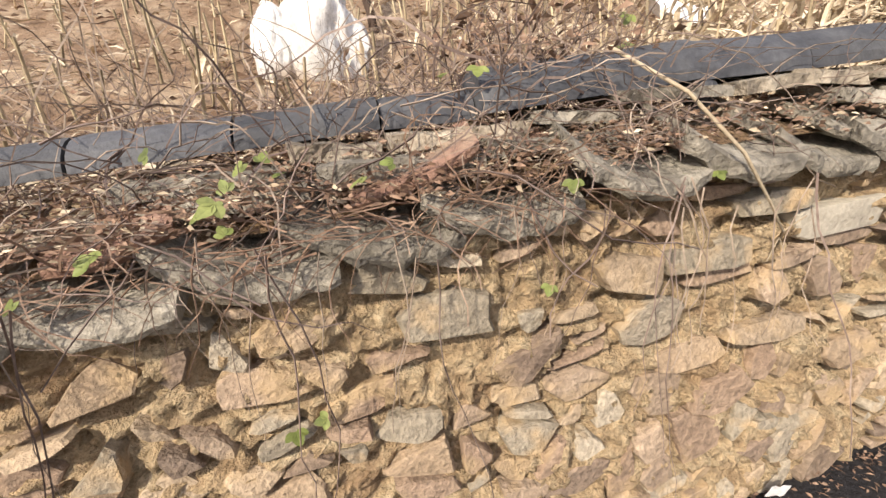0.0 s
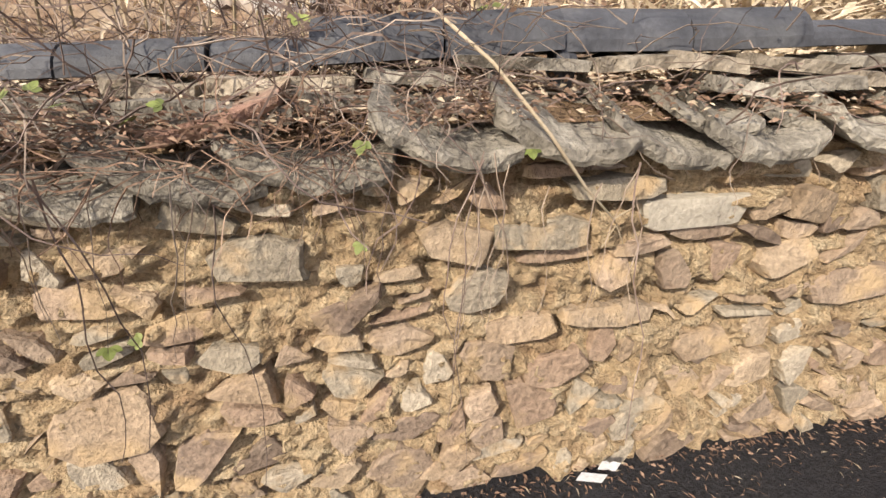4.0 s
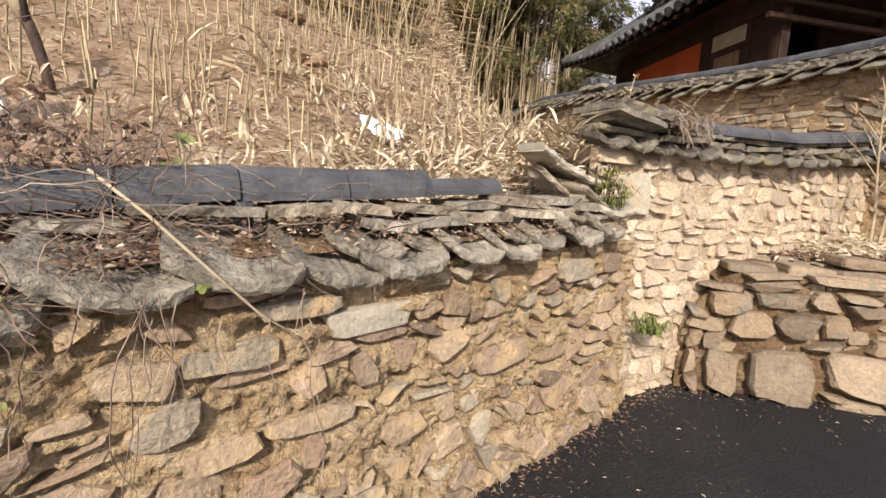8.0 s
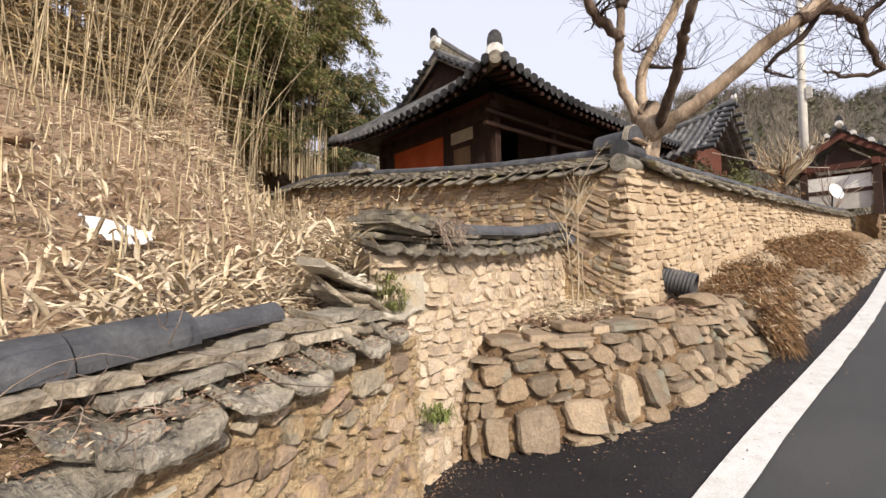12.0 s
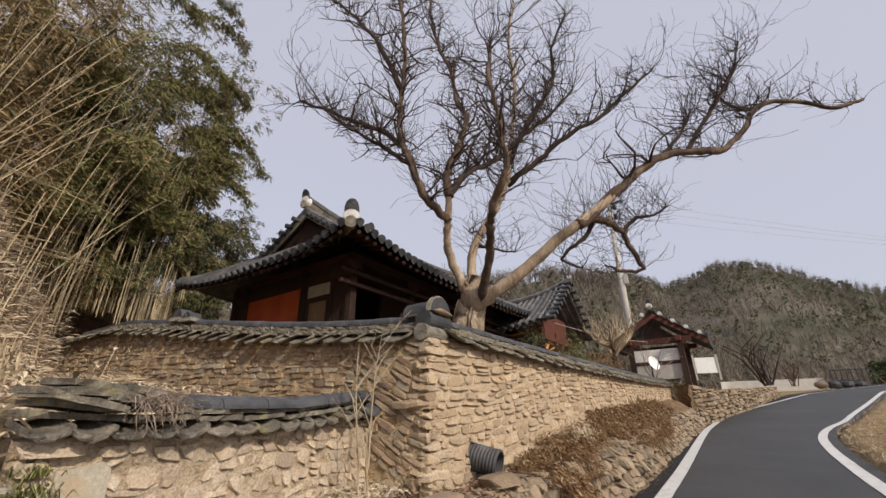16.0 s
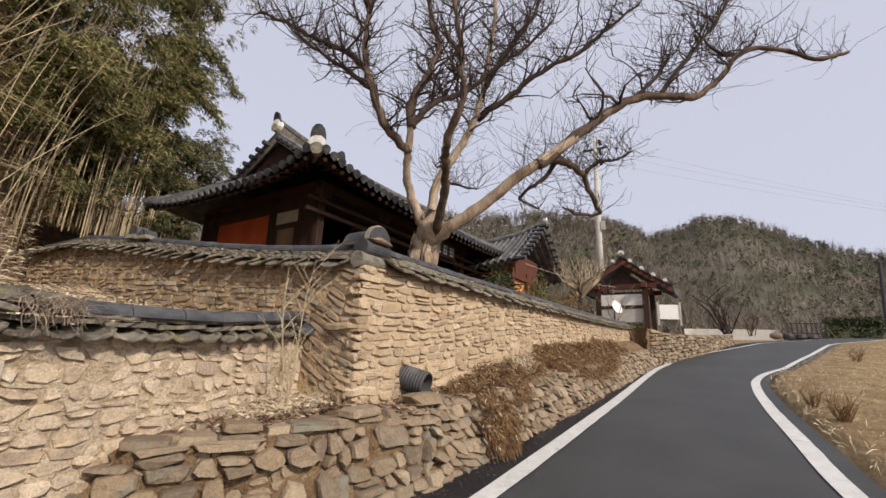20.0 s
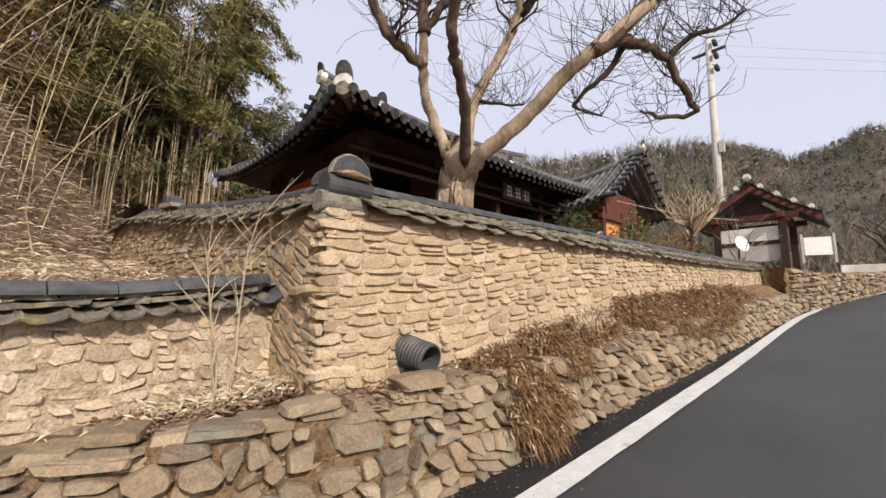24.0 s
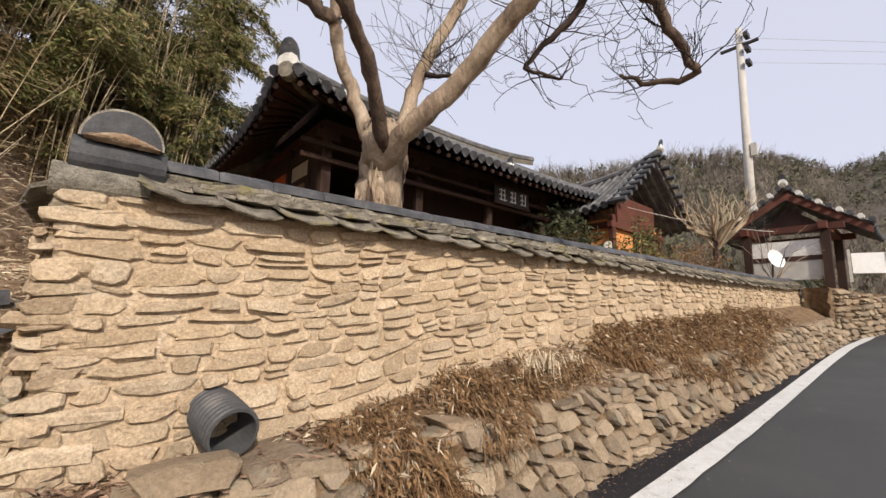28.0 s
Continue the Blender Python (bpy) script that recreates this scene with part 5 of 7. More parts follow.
for w in (GV0, GV1):
    for k in range(9):
        t = k / 8.6
        v = w + (GM - w) * t
        z = roof_z(t, GE, GR, .3) + .3
        g = Geo()
        g.tube([L(gate_u(0, v) - .2, v, z), L(gate_u(0, v) + .15, v, z)], [.082, .075], 9)
        adopt(g.thing("lime_tile_end", M_LIME if k % 2 else M_TILE), gate)
    g = Geo()
    g.add([L(gate_u(0, w) + .05, w, GE + .12), L(gate_u(0, GM) + .05, GM, GR + .1), L(gate_u(0, GM) + .05, GM, GR - .18), L(gate_u(0, w) + .05, w, GE - .1)], [[0, 1, 2, 3]])
    adopt(g.thing("barge_board", M_BEAM), gate)
g = Geo()
g.add([L(gate_u(0, 1.2) + .5, 1.2, 5.2), L(gate_u(0, -.9) + .5, -.9, 5.2), L(gate_u(0, GM) + .5, GM, 6.1)], [[0, 1, 2]])
adopt(g.thing("gable_panel", M_WOOD), gate)
gb = lambda n, u0, u1, v0, v1, z0, z1, m, lab="": hbox(n, u0, u1, v0, v1, z0, z1, m, gate, lab)
for u in (16.9, 19.4):
    for v in (-.75, 1.25):
        gb("post", u - .11, u + .11, v - .11, v + .11, 2.4, 5.3, M_WOOD)
for u in (16.9, 19.4):
    gb("beam", u - .1, u + .1, -1.2, 1.7, 5.1, 5.3, M_BEAM)
for v in (-.75, 1.25):
    gb("beam", 16.5, 19.8, v - .1, v + .1, 5.1, 5.32, M_BEAM)
gb("plaster_panel", 16.92, 16.98, -.6, 1.15, 4.35, 4.85, M_LIME, "white plaster panel")
gb("plaster_panel", 16.92, 16.98, -.6, 1.15, 3.6, 4.2, M_CONCRETE, "stained plaster panel")
gb("rail", 16.9, 17.0, -.75, 1.25, 4.2, 4.35, M_WOOD)
gb("step", 16.5, 20, -.7, 1.8, 1.6, 2.9, M_RUBBLE)

# ground of the yard behind the walls
g = Geo()
g.grid(lambda a, b: L(-.1 + 45 * a, .3 + 40 * b, 1.9 + .35 * a + (0 if b < .3 else (b - .3) * 12) + .06 * nz(a * 30, b * 30)), 40, 30)
g.thing("yard_ground", M_FIELD, kind="structure", label="bare yard ground behind the long wall", category="ground", shade=True)

# ---- the great bare tree ----
tree = empty("bare_tree", L(2.1, 1.0, 2.2), "large bare tree with gnarled pale trunk leaning over the wall", "tree")
TN = Vector((-.327, .945, 0))
TO = Vector((8.06, 1.66, 0))


def T(a, z, d=0.0):
    """A place in the tree: a metres towards the lane, d metres towards the viewer's side."""
    return TO - TN * a + Vector((-.945, -.327, 0)) * d + Vector((0, 0, z))


tr = random.Random(41)
BOUGHS = []


def wander(pts, n=5, amt=.06):
    """A denser, slightly crooked line through points."""
    out = []
    for i in range(len(pts) - 1):
        p0, p1, p2, p3 = pts[max(i - 1, 0)], pts[i], pts[i + 1], pts[min(i + 2, len(pts) - 1)]
        for k in range(n):
            t = k / n
            q = .5 * ((2 * p1) + (p2 - p0) * t + (2 * p0 - 5 * p1 + 4 * p2 - p3) * t * t + (3 * p1 - p0 - 3 * p2 + p3) * t ** 3)
            out.append(q + Vector((tr.uniform(-amt, amt), tr.uniform(-amt, amt), tr.uniform(-amt, amt))) * (0 if i == 0 and k == 0 else 1))
    return out + [pts[-1]]


def limb(name, pts, r0, r1, m, lab=""):
    w = wander([T(*p) for p in pts], 5, min(.065, r0 * .45) if r0 < .07 else .022)
    k = len(w)
    r0, r1 = r0 * (1.25 if r0 < .07 else 1), r1 * 1.6
    rad = [(r0 + (r1 - r0) * (i / (k - 1)) ** .9) * (.85 if r0 > .09 else 1) for i in range(k)]
    rad = [r * (1 + (.08 if r > .07 else .25) * nz(i * .9, r0 * 50)) for i, r in enumerate(rad)]
    g = Geo()
    g.tube(w, rad, 9 if r0 > .08 else 6)
    adopt(g.thing(name, m, None, lab, shade=True), tree)
    BOUGHS.append((w, rad))


# pale bark below; upper limbs and twigs coloured dark as if backlit
limb("trunk", ((.03, 2.0, .05), (.03, 3.0, .07), (.03, 3.53, .1), (.12, 3.8, .2), (.18, 4.0, .32), (.2, 4.1, .36)), .3, .15, M_BARK)
limb("limb", ((.1, 3.8, .26), (-.01, 4.05, .34), (-.2, 4.55, .36), (-.25, 4.85, .55), (-.22, 5.15, .72), (-.19, 5.6, .74)), .105, .04, M_BARK)
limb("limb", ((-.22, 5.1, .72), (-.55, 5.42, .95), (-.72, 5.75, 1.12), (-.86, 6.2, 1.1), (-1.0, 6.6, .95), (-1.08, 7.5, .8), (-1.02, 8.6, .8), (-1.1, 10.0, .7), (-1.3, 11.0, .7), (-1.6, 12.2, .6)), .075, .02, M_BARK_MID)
limb("limb", ((-1.0, 6.6, .8), (-1.4, 7.0, .75), (-1.95, 7.3, .7), (-2.5, 7.6, .7), (-3.1, 7.9, .7)), .05, .015, M_BARK_BACKLIT)
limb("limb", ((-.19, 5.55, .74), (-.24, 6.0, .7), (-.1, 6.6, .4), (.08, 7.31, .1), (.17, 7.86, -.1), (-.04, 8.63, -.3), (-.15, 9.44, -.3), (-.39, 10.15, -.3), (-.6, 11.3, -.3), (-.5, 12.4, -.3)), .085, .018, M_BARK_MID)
limb("limb", ((-.19, 5.58, .74), (.12, 6.1, .6), (.65, 6.6, .2), (1.3, 7.3, .0), (1.78, 7.7, .0), (2.4, 8.4, .0)), .055, .015, M_BARK_BACKLIT)
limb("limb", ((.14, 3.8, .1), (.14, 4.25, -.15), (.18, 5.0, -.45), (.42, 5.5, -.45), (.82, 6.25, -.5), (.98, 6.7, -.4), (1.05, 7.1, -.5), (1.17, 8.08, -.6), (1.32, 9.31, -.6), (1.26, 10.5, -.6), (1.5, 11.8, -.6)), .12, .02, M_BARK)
limb("limb", ((1.1, 7.2, -.5), (1.51, 8.05, -.6), (1.93, 8.78, -.7), (2.24, 9.4, -.8), (2.33, 10.4, -.8), (2.8, 11.6, -.8)), .05, .015, M_BARK_BACKLIT)
limb("limb", ((.95, 6.45, -.5), (1.6, 6.9, -.3), (2.18, 7.35, -.2), (2.89, 7.8, -.2), (3.54, 8.33, -.1), (4.1, 8.8, 0)), .055, .014, M_BARK_BACKLIT)
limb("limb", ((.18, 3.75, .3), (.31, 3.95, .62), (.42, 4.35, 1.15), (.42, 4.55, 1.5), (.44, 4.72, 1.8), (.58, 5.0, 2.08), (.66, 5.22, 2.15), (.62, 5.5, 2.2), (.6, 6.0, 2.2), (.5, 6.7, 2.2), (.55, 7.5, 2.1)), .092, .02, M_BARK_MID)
limb("limb", ((.2, 3.75, .3), (.56, 3.93, .55), (1.01, 4.27, .6), (1.55, 4.68, .78), (1.85, 4.85, .88), (2.5, 5.42, .75)), .13, .055, M_BARK)
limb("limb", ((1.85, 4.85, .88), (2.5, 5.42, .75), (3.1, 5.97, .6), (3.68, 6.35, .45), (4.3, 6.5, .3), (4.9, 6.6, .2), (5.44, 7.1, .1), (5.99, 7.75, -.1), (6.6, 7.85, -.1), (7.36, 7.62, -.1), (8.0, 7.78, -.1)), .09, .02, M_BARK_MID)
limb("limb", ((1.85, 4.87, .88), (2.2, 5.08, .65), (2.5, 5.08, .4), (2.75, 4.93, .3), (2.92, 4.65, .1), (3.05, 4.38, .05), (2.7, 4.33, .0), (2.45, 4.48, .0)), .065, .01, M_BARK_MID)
limb("limb", ((3.6, 6.3, .45), (4.21, 7.02, .2), (4.52, 7.5, .1)), .035, .012, M_BARK_BACKLIT)
limb("limb", ((5.95, 7.7, -.1), (5.57, 7.62, 0), (5.19, 8.0, 0)), .03, .012, M_BARK_BACKLIT)
limb("limb", ((2.25, 5.12, .5), (2.0, 4.78, .45), (1.7, 4.56, .4), (1.66, 4.42, .4), (1.95, 4.3, .4)), .034, .008, M_BARK_BACKLIT)
limb("limb", ((2.72, 4.95, .3), (3.0, 5.2, .3), (3.3, 5.26, .3), (3.6, 5.42, .3)), .034, .008, M_BARK_BACKLIT)
limb("limb", ((.2, 5.15, -.48), (.55, 5.02, -.4), (.95, 4.9, -.3)), .03, .008, M_BARK_BACKLIT)
limb("limb", ((-1.06, 7.9, .8), (-1.55, 9.2, .7), (-2.15, 10.2, .6), (-2.8, 10.9, .6)), .05, .014, M_BARK_BACKLIT)
limb("limb", ((4.1, 6.45, .35), (4.65, 7.2, .3), (5.1, 7.8, .2), (5.6, 8.5, .1), (6.0, 9.4, 0)), .036, .012, M_BARK_BACKLIT)
limb("limb", ((-.86, 6.2, .8), (-1.3, 6.5, .9), (-1.8, 6.8, 1.0), (-2.3, 7.2, 1.0)), .04, .012, M_BARK_BACKLIT)
g = Geo()
g.tube([T(.1, 3.75, .2), T(.2, 3.95, .36), T(.26, 4.05, .42), T(.3, 4.14, .46)], [.2, .215, .17, .05], 12)
adopt(g.thing("fork", M_BARK, shade=True), tree)
# the broken side stem, folds and flakes of bark on the trunk, roots behind the coping
g = Geo()
g.tube([T(.17, 3.2, .1), T(.2, 3.5, .16), T(.26, 3.75, .24), T(.36, 3.95, .3), T(.42, 4.03, .32)], [.12, .115, .1, .075, .05], 9)
adopt(g.thing("broken_stem", M_BARK, None, "broken grey side stem", shade=True), tree)
for k in range(26):
    th, z0 = tr.uniform(0, 6.28), tr.uniform(3.2, 3.75)
    hgt, r = tr.uniform(.12, .4), .245
    g = Geo()
    pts = [T(.04 + (r + .012 * nz(k, i)) * math.cos(th + .12 * nz(i * .8, k)) + .14 * max(0, z0 + hgt * i / 3 - 3.53) / .5, z0 + hgt * i / 3, .09 + (r + .012 * nz(k, i)) * math.sin(th + .12 * nz(i * .8, k)) + .2 * max(0, z0 + hgt * i / 3 - 3.53) / .5) for i in range(4)]
    g.tube(pts, [.006, tr.uniform(.016, .034), tr.uniform(.012, .028), .005], 5)
    adopt(g.thing("bark_flake", M_BARK if k % 3 else M_BARK_MID), tree)
# side branches and upright shoots, as on an often-cut tree
twigs, shoots = Geo(), Geo()


def shoot(p, d, length, r, g, depth):
    k = 4
    pts, q, dd = [p], p, d.normalized()
    for i in range(k):
        dd = (dd + Vector((tr.uniform(-.5, .5), tr.uniform(-.5, .5), tr.uniform(-.32, .4)))).normalized()
        q = q + dd * length / k
        pts.append(q)
    g.tube(pts, [max(.0028, r * (1 - .75 * i / k)) for i in range(k + 1)], 4 if r > .01 else 3, False)
    if depth:
        for _ in range(tr.randint(1, 3)):
            i = tr.randint(1, k)
            d2 = (dd + Vector((tr.uniform(-.9, .9), tr.uniform(-.9, .9), tr.uniform(-.2, .9)))).normalized()
            shoot(pts[i], d2, length * tr.uniform(.4, .75), r * .55, g if depth > 1 else shoots, depth - 1)


for li, (w, rad) in enumerate(BOUGHS[2:]):
    k = len(w)
    for i in range(2, k):
        if rad[i] > .1 or (tr.random() < .42 and rad[i] > .05):
            continue
        if w[i].z < 5.4 and li not in (0, 9, 10, 13, 14, 15):
            continue
        if li == 8:
            continue
        if li in (10, 13, 14, 15):
            if i % 2 == 0:
                a = tr.uniform(0, 6.28)
                shoot(w[i], Vector((math.cos(a), math.sin(a), tr.uniform(-.5, .6))), tr.uniform(.3, .8), .008, twigs, 1)
            shoot(w[i], Vector((tr.uniform(-.9, .9), tr.uniform(-.9, .9), tr.uniform(.2, 1))), tr.uniform(.3, .7), .006, shoots, 2)
            continue
        lower = li == 9
        if lower and (i % 4 or i < 6):
            if tr.random() < .6 and i > 3:
                shoot(w[i], Vector((tr.uniform(-.4, .4), tr.uniform(-.4, .4), 1)), tr.uniform(.4, 1.2), .005, shoots, 0)
            continue
        for _ in range(2 if lower else 1 + (rad[i] < .06 and tr.random() < (.9 if w[i].z > 7 else .5))):
            a = tr.uniform(0, 6.28)
            d = Vector((math.cos(a), math.sin(a), tr.uniform(.1, 1.0)))
            shoot(w[i], d, tr.uniform(.35, 1.05), rad[i] * .36 + .004, twigs, 2)
        if tr.random() < (1 if lower else .7):
            for _ in range(tr.randint(4, 8) if lower else tr.randint(2, 5)):
                shoot(w[i], Vector((tr.uniform(-.6, .6), tr.uniform(-.6, .6), 1)), tr.uniform(.5, 1.3), .0055, shoots, 0)
# fine upright shoots along all the boughs
fine = Geo()
for li, (w, rad) in enumerate(BOUGHS[2:]):
    for i in range(3, len(w)):
        if w[i].z < 4.7:
            continue
        for _ in range(tr.randint(1, 4)):
            a = tr.uniform(0, 6.28)
            shoot(w[i], Vector((math.cos(a) * .7, math.sin(a) * .7, tr.uniform(.1, 1.0))), tr.uniform(.4, 1.2), .0058, fine, tr.randint(0, 1) if tr.random() < .5 else 0)
adopt(fine.thing("shoot_growth", M_BARK_BACKLIT, kind="stuff"), tree)
adopt(twigs.thing("twig_growth", M_BARK_BACKLIT, kind="stuff"), tree)
adopt(shoots.thing("shoot_growth", M_BARK_BACKLIT, kind="stuff"), tree)

# ---- bamboo grove ----
grove = empty("bamboo_grove", (2, 9.5, hill_z(2, 9.5)), "dense bamboo grove with brown stems and dull green leaves", "bamboo", kind="stuff")
bm_r = random.Random(5)
culms, leaves, dry, thicket = Geo(), Geo(), Geo(), Geo()


def leaf(g, p, d, length, width, rr):
    s = d.cross(Vector((rr.uniform(-1, 1), rr.uniform(-1, 1), rr.uniform(-1, 1)))).normalized() * width
    q = p + d * length * .5 + Vector((0, 0, .04 * length))
    e = p + d * length + Vector((0, 0, -.12 * length))
    g.add([p, q + s, e, q - s], [[0, 1, 2, 3]])


def culm(x, y, h, lean, leafy, r=.02, green=None):
    green = green or leaves
    z = hill_z(x, y) - .1
    p = Vector((x, y, z))
    pts = []
    for k in range(8):
        t = k / 7
        pts.append(p + Vector((lean.x * t * t, lean.y * t * t, h * t * (1 - .12 * t * lean.length / 2))))
    culms.tube(pts, [r * (1 - .75 * k / 7) for k in range(8)], 4, False)
    for _ in range(leafy):
        t = .25 + .75 * bm_r.random() ** .8
        i = min(6, int(t * 7))
        c = pts[i].lerp(pts[i + 1], t * 7 - i)
        a = bm_r.uniform(0, 6.28)
        out = Vector((math.cos(a), math.sin(a), bm_r.uniform(-.2, .5))).normalized()
        c2 = c + out * bm_r.uniform(.15, .9)
        if c2.x > 4.2 and c2.z > 5.6 and nz(c2.x * .75, c2.y * .6, c2.z * 1.15) < .0:
            continue
        if bm_r.random() < .25:
            culms.tube([c, c2], [.005, .003], 3, False)
        for _ in range(16):
            a2 = a + bm_r.uniform(-1.4, 1.4)
            d = Vector((math.cos(a2), math.sin(a2), bm_r.uniform(-1.2, .15))).normalized()
            leaf(green if bm_r.random() < (.78 if x > 5.0 else .22) else dry, c2 + Vector((bm_r.uniform(-.14, .14), bm_r.uniform(-.14, .14), bm_r.uniform(-.12, .12))), d, bm_r.uniform(.14, .3), .02, bm_r)


for _ in range(620):
    x = bm_r.uniform(-9, 5.9)
    y0 = interp(((-9, 6.0), (0, 7.8), (2, 8.4), (3.6, 9.2), (4.6, 10.8), (5.4, 12.0)), x)
    y = y0 + 5.5 * bm_r.random() ** 1.6
    culm(x, y, bm_r.uniform(5.0, 8.6), Vector((bm_r.uniform(-.6, 1.0), bm_r.uniform(-1.3, .4), 0)), int(22 if x > 4.6 else 8), bm_r.uniform(.011, .021))
for _ in range(110):
    # arching stems at the grove's edge over the house side
    x = bm_r.uniform(4.4, 7.2)
    y = bm_r.uniform(11.6, 14.6)
    culm(x, y, bm_r.uniform(4.5, 8.5), Vector((bm_r.uniform(.2, 1.3), bm_r.uniform(-1.2, .2), 0)), 36, .016)
for k in range(150):
    # leafy stems rising beyond the side wall and arching over the house's rear corner
    u, v = bm_r.uniform(-1.8, 2.0), bm_r.uniform(11.7, 15.5)
    p = L(u, v)
    culm(p.x, p.y, bm_r.uniform(5.0, 13), Vector((bm_r.uniform(.0, 1.3), bm_r.uniform(-1.2, .2), 0)), 40, .016)
for k in range(26):
    # sprays reaching furthest over the roof
    p = L(bm_r.uniform(.8, 2.4), bm_r.uniform(11.8, 13))
    culm(p.x, p.y, bm_r.uniform(7.5, 14), Vector((bm_r.uniform(.6, 2.2), bm_r.uniform(-.9, .1), 0)), 42, .014)
for k in range(380):
    # low thicket between the side wall's end and the house; dark leaf colour stands in for shade
    p = L(bm_r.uniform(-2.2, 4.8), bm_r.uniform(12.2, 15.5))
    culm(p.x, p.y, bm_r.uniform(1.5, 5.2), Vector((bm_r.uniform(-.3, .5), bm_r.uniform(-.4, .2), 0)), 22, .008, thicket)
PLUMES = [((10.0, 12, 17.7), 2.4), ((10.5, 12, 16.7), 2.4), ((9.6, 12.2, 14.9), 1.8), ((11.1, 12, 14.2), 2.6), ((10.2, 12, 12.6), 2.2), ((12.4, 12, 11.6), 3.0), ((12.1, 12.2, 10.2), 2.4), ((11.2, 12, 11.1), 2.2), ((10.6, 12, 9.4), 1.8), ((8.6, 12, 16), 2), ((11.6, 12.6, 10.9), 2.2), ((10.9, 12.4, 13.5), 2)]
for tip, reach in PLUMES:
    # nodding leafy tips at the grove's edge
    tip = Vector(tip)
    root = tip + Vector((-reach, bm_r.uniform(-.2, .6), bm_r.uniform(-.3, .25)))
    arc = [root.lerp(tip, k / 6) + Vector((0, 0, .28 * reach * math.sin(math.pi * k / 6) ** .8)) for k in range(7)]
    culms.tube(arc, [.008 - .001 * k for k in range(7)], 3, False)
    for _ in range(int(95 * reach)):
        t = bm_r.random() ** .7
        i = min(5, int(t * 6))
        c = arc[i].lerp(arc[i + 1], t * 6 - i) + Vector((bm_r.gauss(0, .1), bm_r.gauss(0, .16), bm_r.gauss(-.04, .13) * (1.3 - t)))
        for _ in range(5):
            leaf(leaves if bm_r.random() < .8 else dry, c, Vector((bm_r.uniform(-.2, 1.1), bm_r.uniform(-.8, .8), bm_r.uniform(-1.1, .1))).normalized(), bm_r.uniform(.14, .27), .017, bm_r)
for k in range(80):
    # bent pale stems leaning out in front
    x = bm_r.uniform(-1.5, 5.2)
    y = interp(((-1.5, 7.0), (2, 7.9), (5.2, 8.9)), x) + bm_r.uniform(-.3, .6)
    z = hill_z(x, y) - .1
    h, ln, r0 = bm_r.uniform(3.5, 7.5), bm_r.uniform(-.2, .6) if x < 3 else bm_r.uniform(.2, 2.2), bm_r.uniform(.007, .013)
    pts = [Vector((x + ln * t ** 1.12, y - .5 * t, z + h * t * (1 - .15 * t))) for t in (0, .2, .4, .6, .8, 1)]
    culms.tube(pts, [r0 * (1 - .6 * t) for t in (0, .2, .4, .6, .8, 1)], 4, False)
for k in range(760):
    # tangled dead undergrowth
    x = bm_r.uniform(.5, 6.3)
    y = interp(((.5, 7.7), (2, 8.2), (3.5, 9), (4.5, 10.0), (6.3, 11.9)), x) + bm_r.uniform(-.3, 1.2)
    z = hill_z(x, y)
    for _ in range(16):
        a = bm_r.uniform(0, 6.28)
        q = Vector((x + bm_r.gauss(0, .3), y + bm_r.gauss(0, .25), z + 2.6 * bm_r.random() ** 1.4))
        leaf(dry, q, Vector((math.cos(a), math.sin(a), bm_r.uniform(-1.2, .4))).normalized(), bm_r.uniform(.15, .4), .012, bm_r)
for k in range(420):
    # dead brown growth hanging in front of the standing stems
    x = bm_r.uniform(3.2, 8.6)
    y = interp(((3.2, 9.2), (4.5, 10.4), (6.3, 12.4), (8.6, 13.6)), x) + bm_r.uniform(-.2, 1.0)
    z = hill_z(x, y)
    for _ in range(18):
        a = bm_r.uniform(0, 6.28)
        q = Vector((x + bm_r.gauss(0, .35), y + bm_r.gauss(0, .25), z + 4.2 * bm_r.random() ** 1.3))
        leaf(dry, q, Vector((math.cos(a), math.sin(a), bm_r.uniform(-1.4, .3))).normalized(), bm_r.uniform(.15, .4), .011, bm_r)
for _ in range(150):
    # low bushy growth along the foot
    x = bm_r.uniform(4.4, 7.6)
    y = interp(((4.4, 10.2), (6.1, 12.6), (7.6, 13.4)), x) + bm_r.uniform(0, 2.5)
    culm(x, y, bm_r.uniform(1.2, 3.0), Vector((bm_r.uniform(-.3, .8), bm_r.uniform(-.8, .2), 0)), 22, .008)
for _ in range(110):
    # cut and broken dead stems
    x = bm_r.uniform(-6, 5)
    y = interp(((-6, 5), (0, 6.6), (5, 7.6)), x) + bm_r.uniform(-.6, 1.8)
    z = hill_z(x, y)
    a = bm_r.uniform(-.5, .5)
    culms.tube([(x, y, z - .1), (x + a, y + bm_r.uniform(-.5, .3), z + bm_r.uniform(.4, 1.9))], [.012, .008], 4, False)
for _ in range(70):
    # stems fallen across the grove's foot
    x = bm_r.uniform(-4, 4)
    y = interp(((-4, 6.4), (0, 7.6), (2, 8.1), (4, 9.0)), x) + bm_r.uniform(-.5, .5)
    z = hill_z(x, y) + bm_r.uniform(.1, 1.6)
    d = bm_r.uniform(.8, 2.6)
    culms.tube([(x - d, y + bm_r.uniform(-.3, .3), z + bm_r.uniform(-.3, .3)), (x + d, y + bm_r.uniform(-.3, .3), z + bm_r.uniform(-.3, .3))], [.014, .009], 4, False)
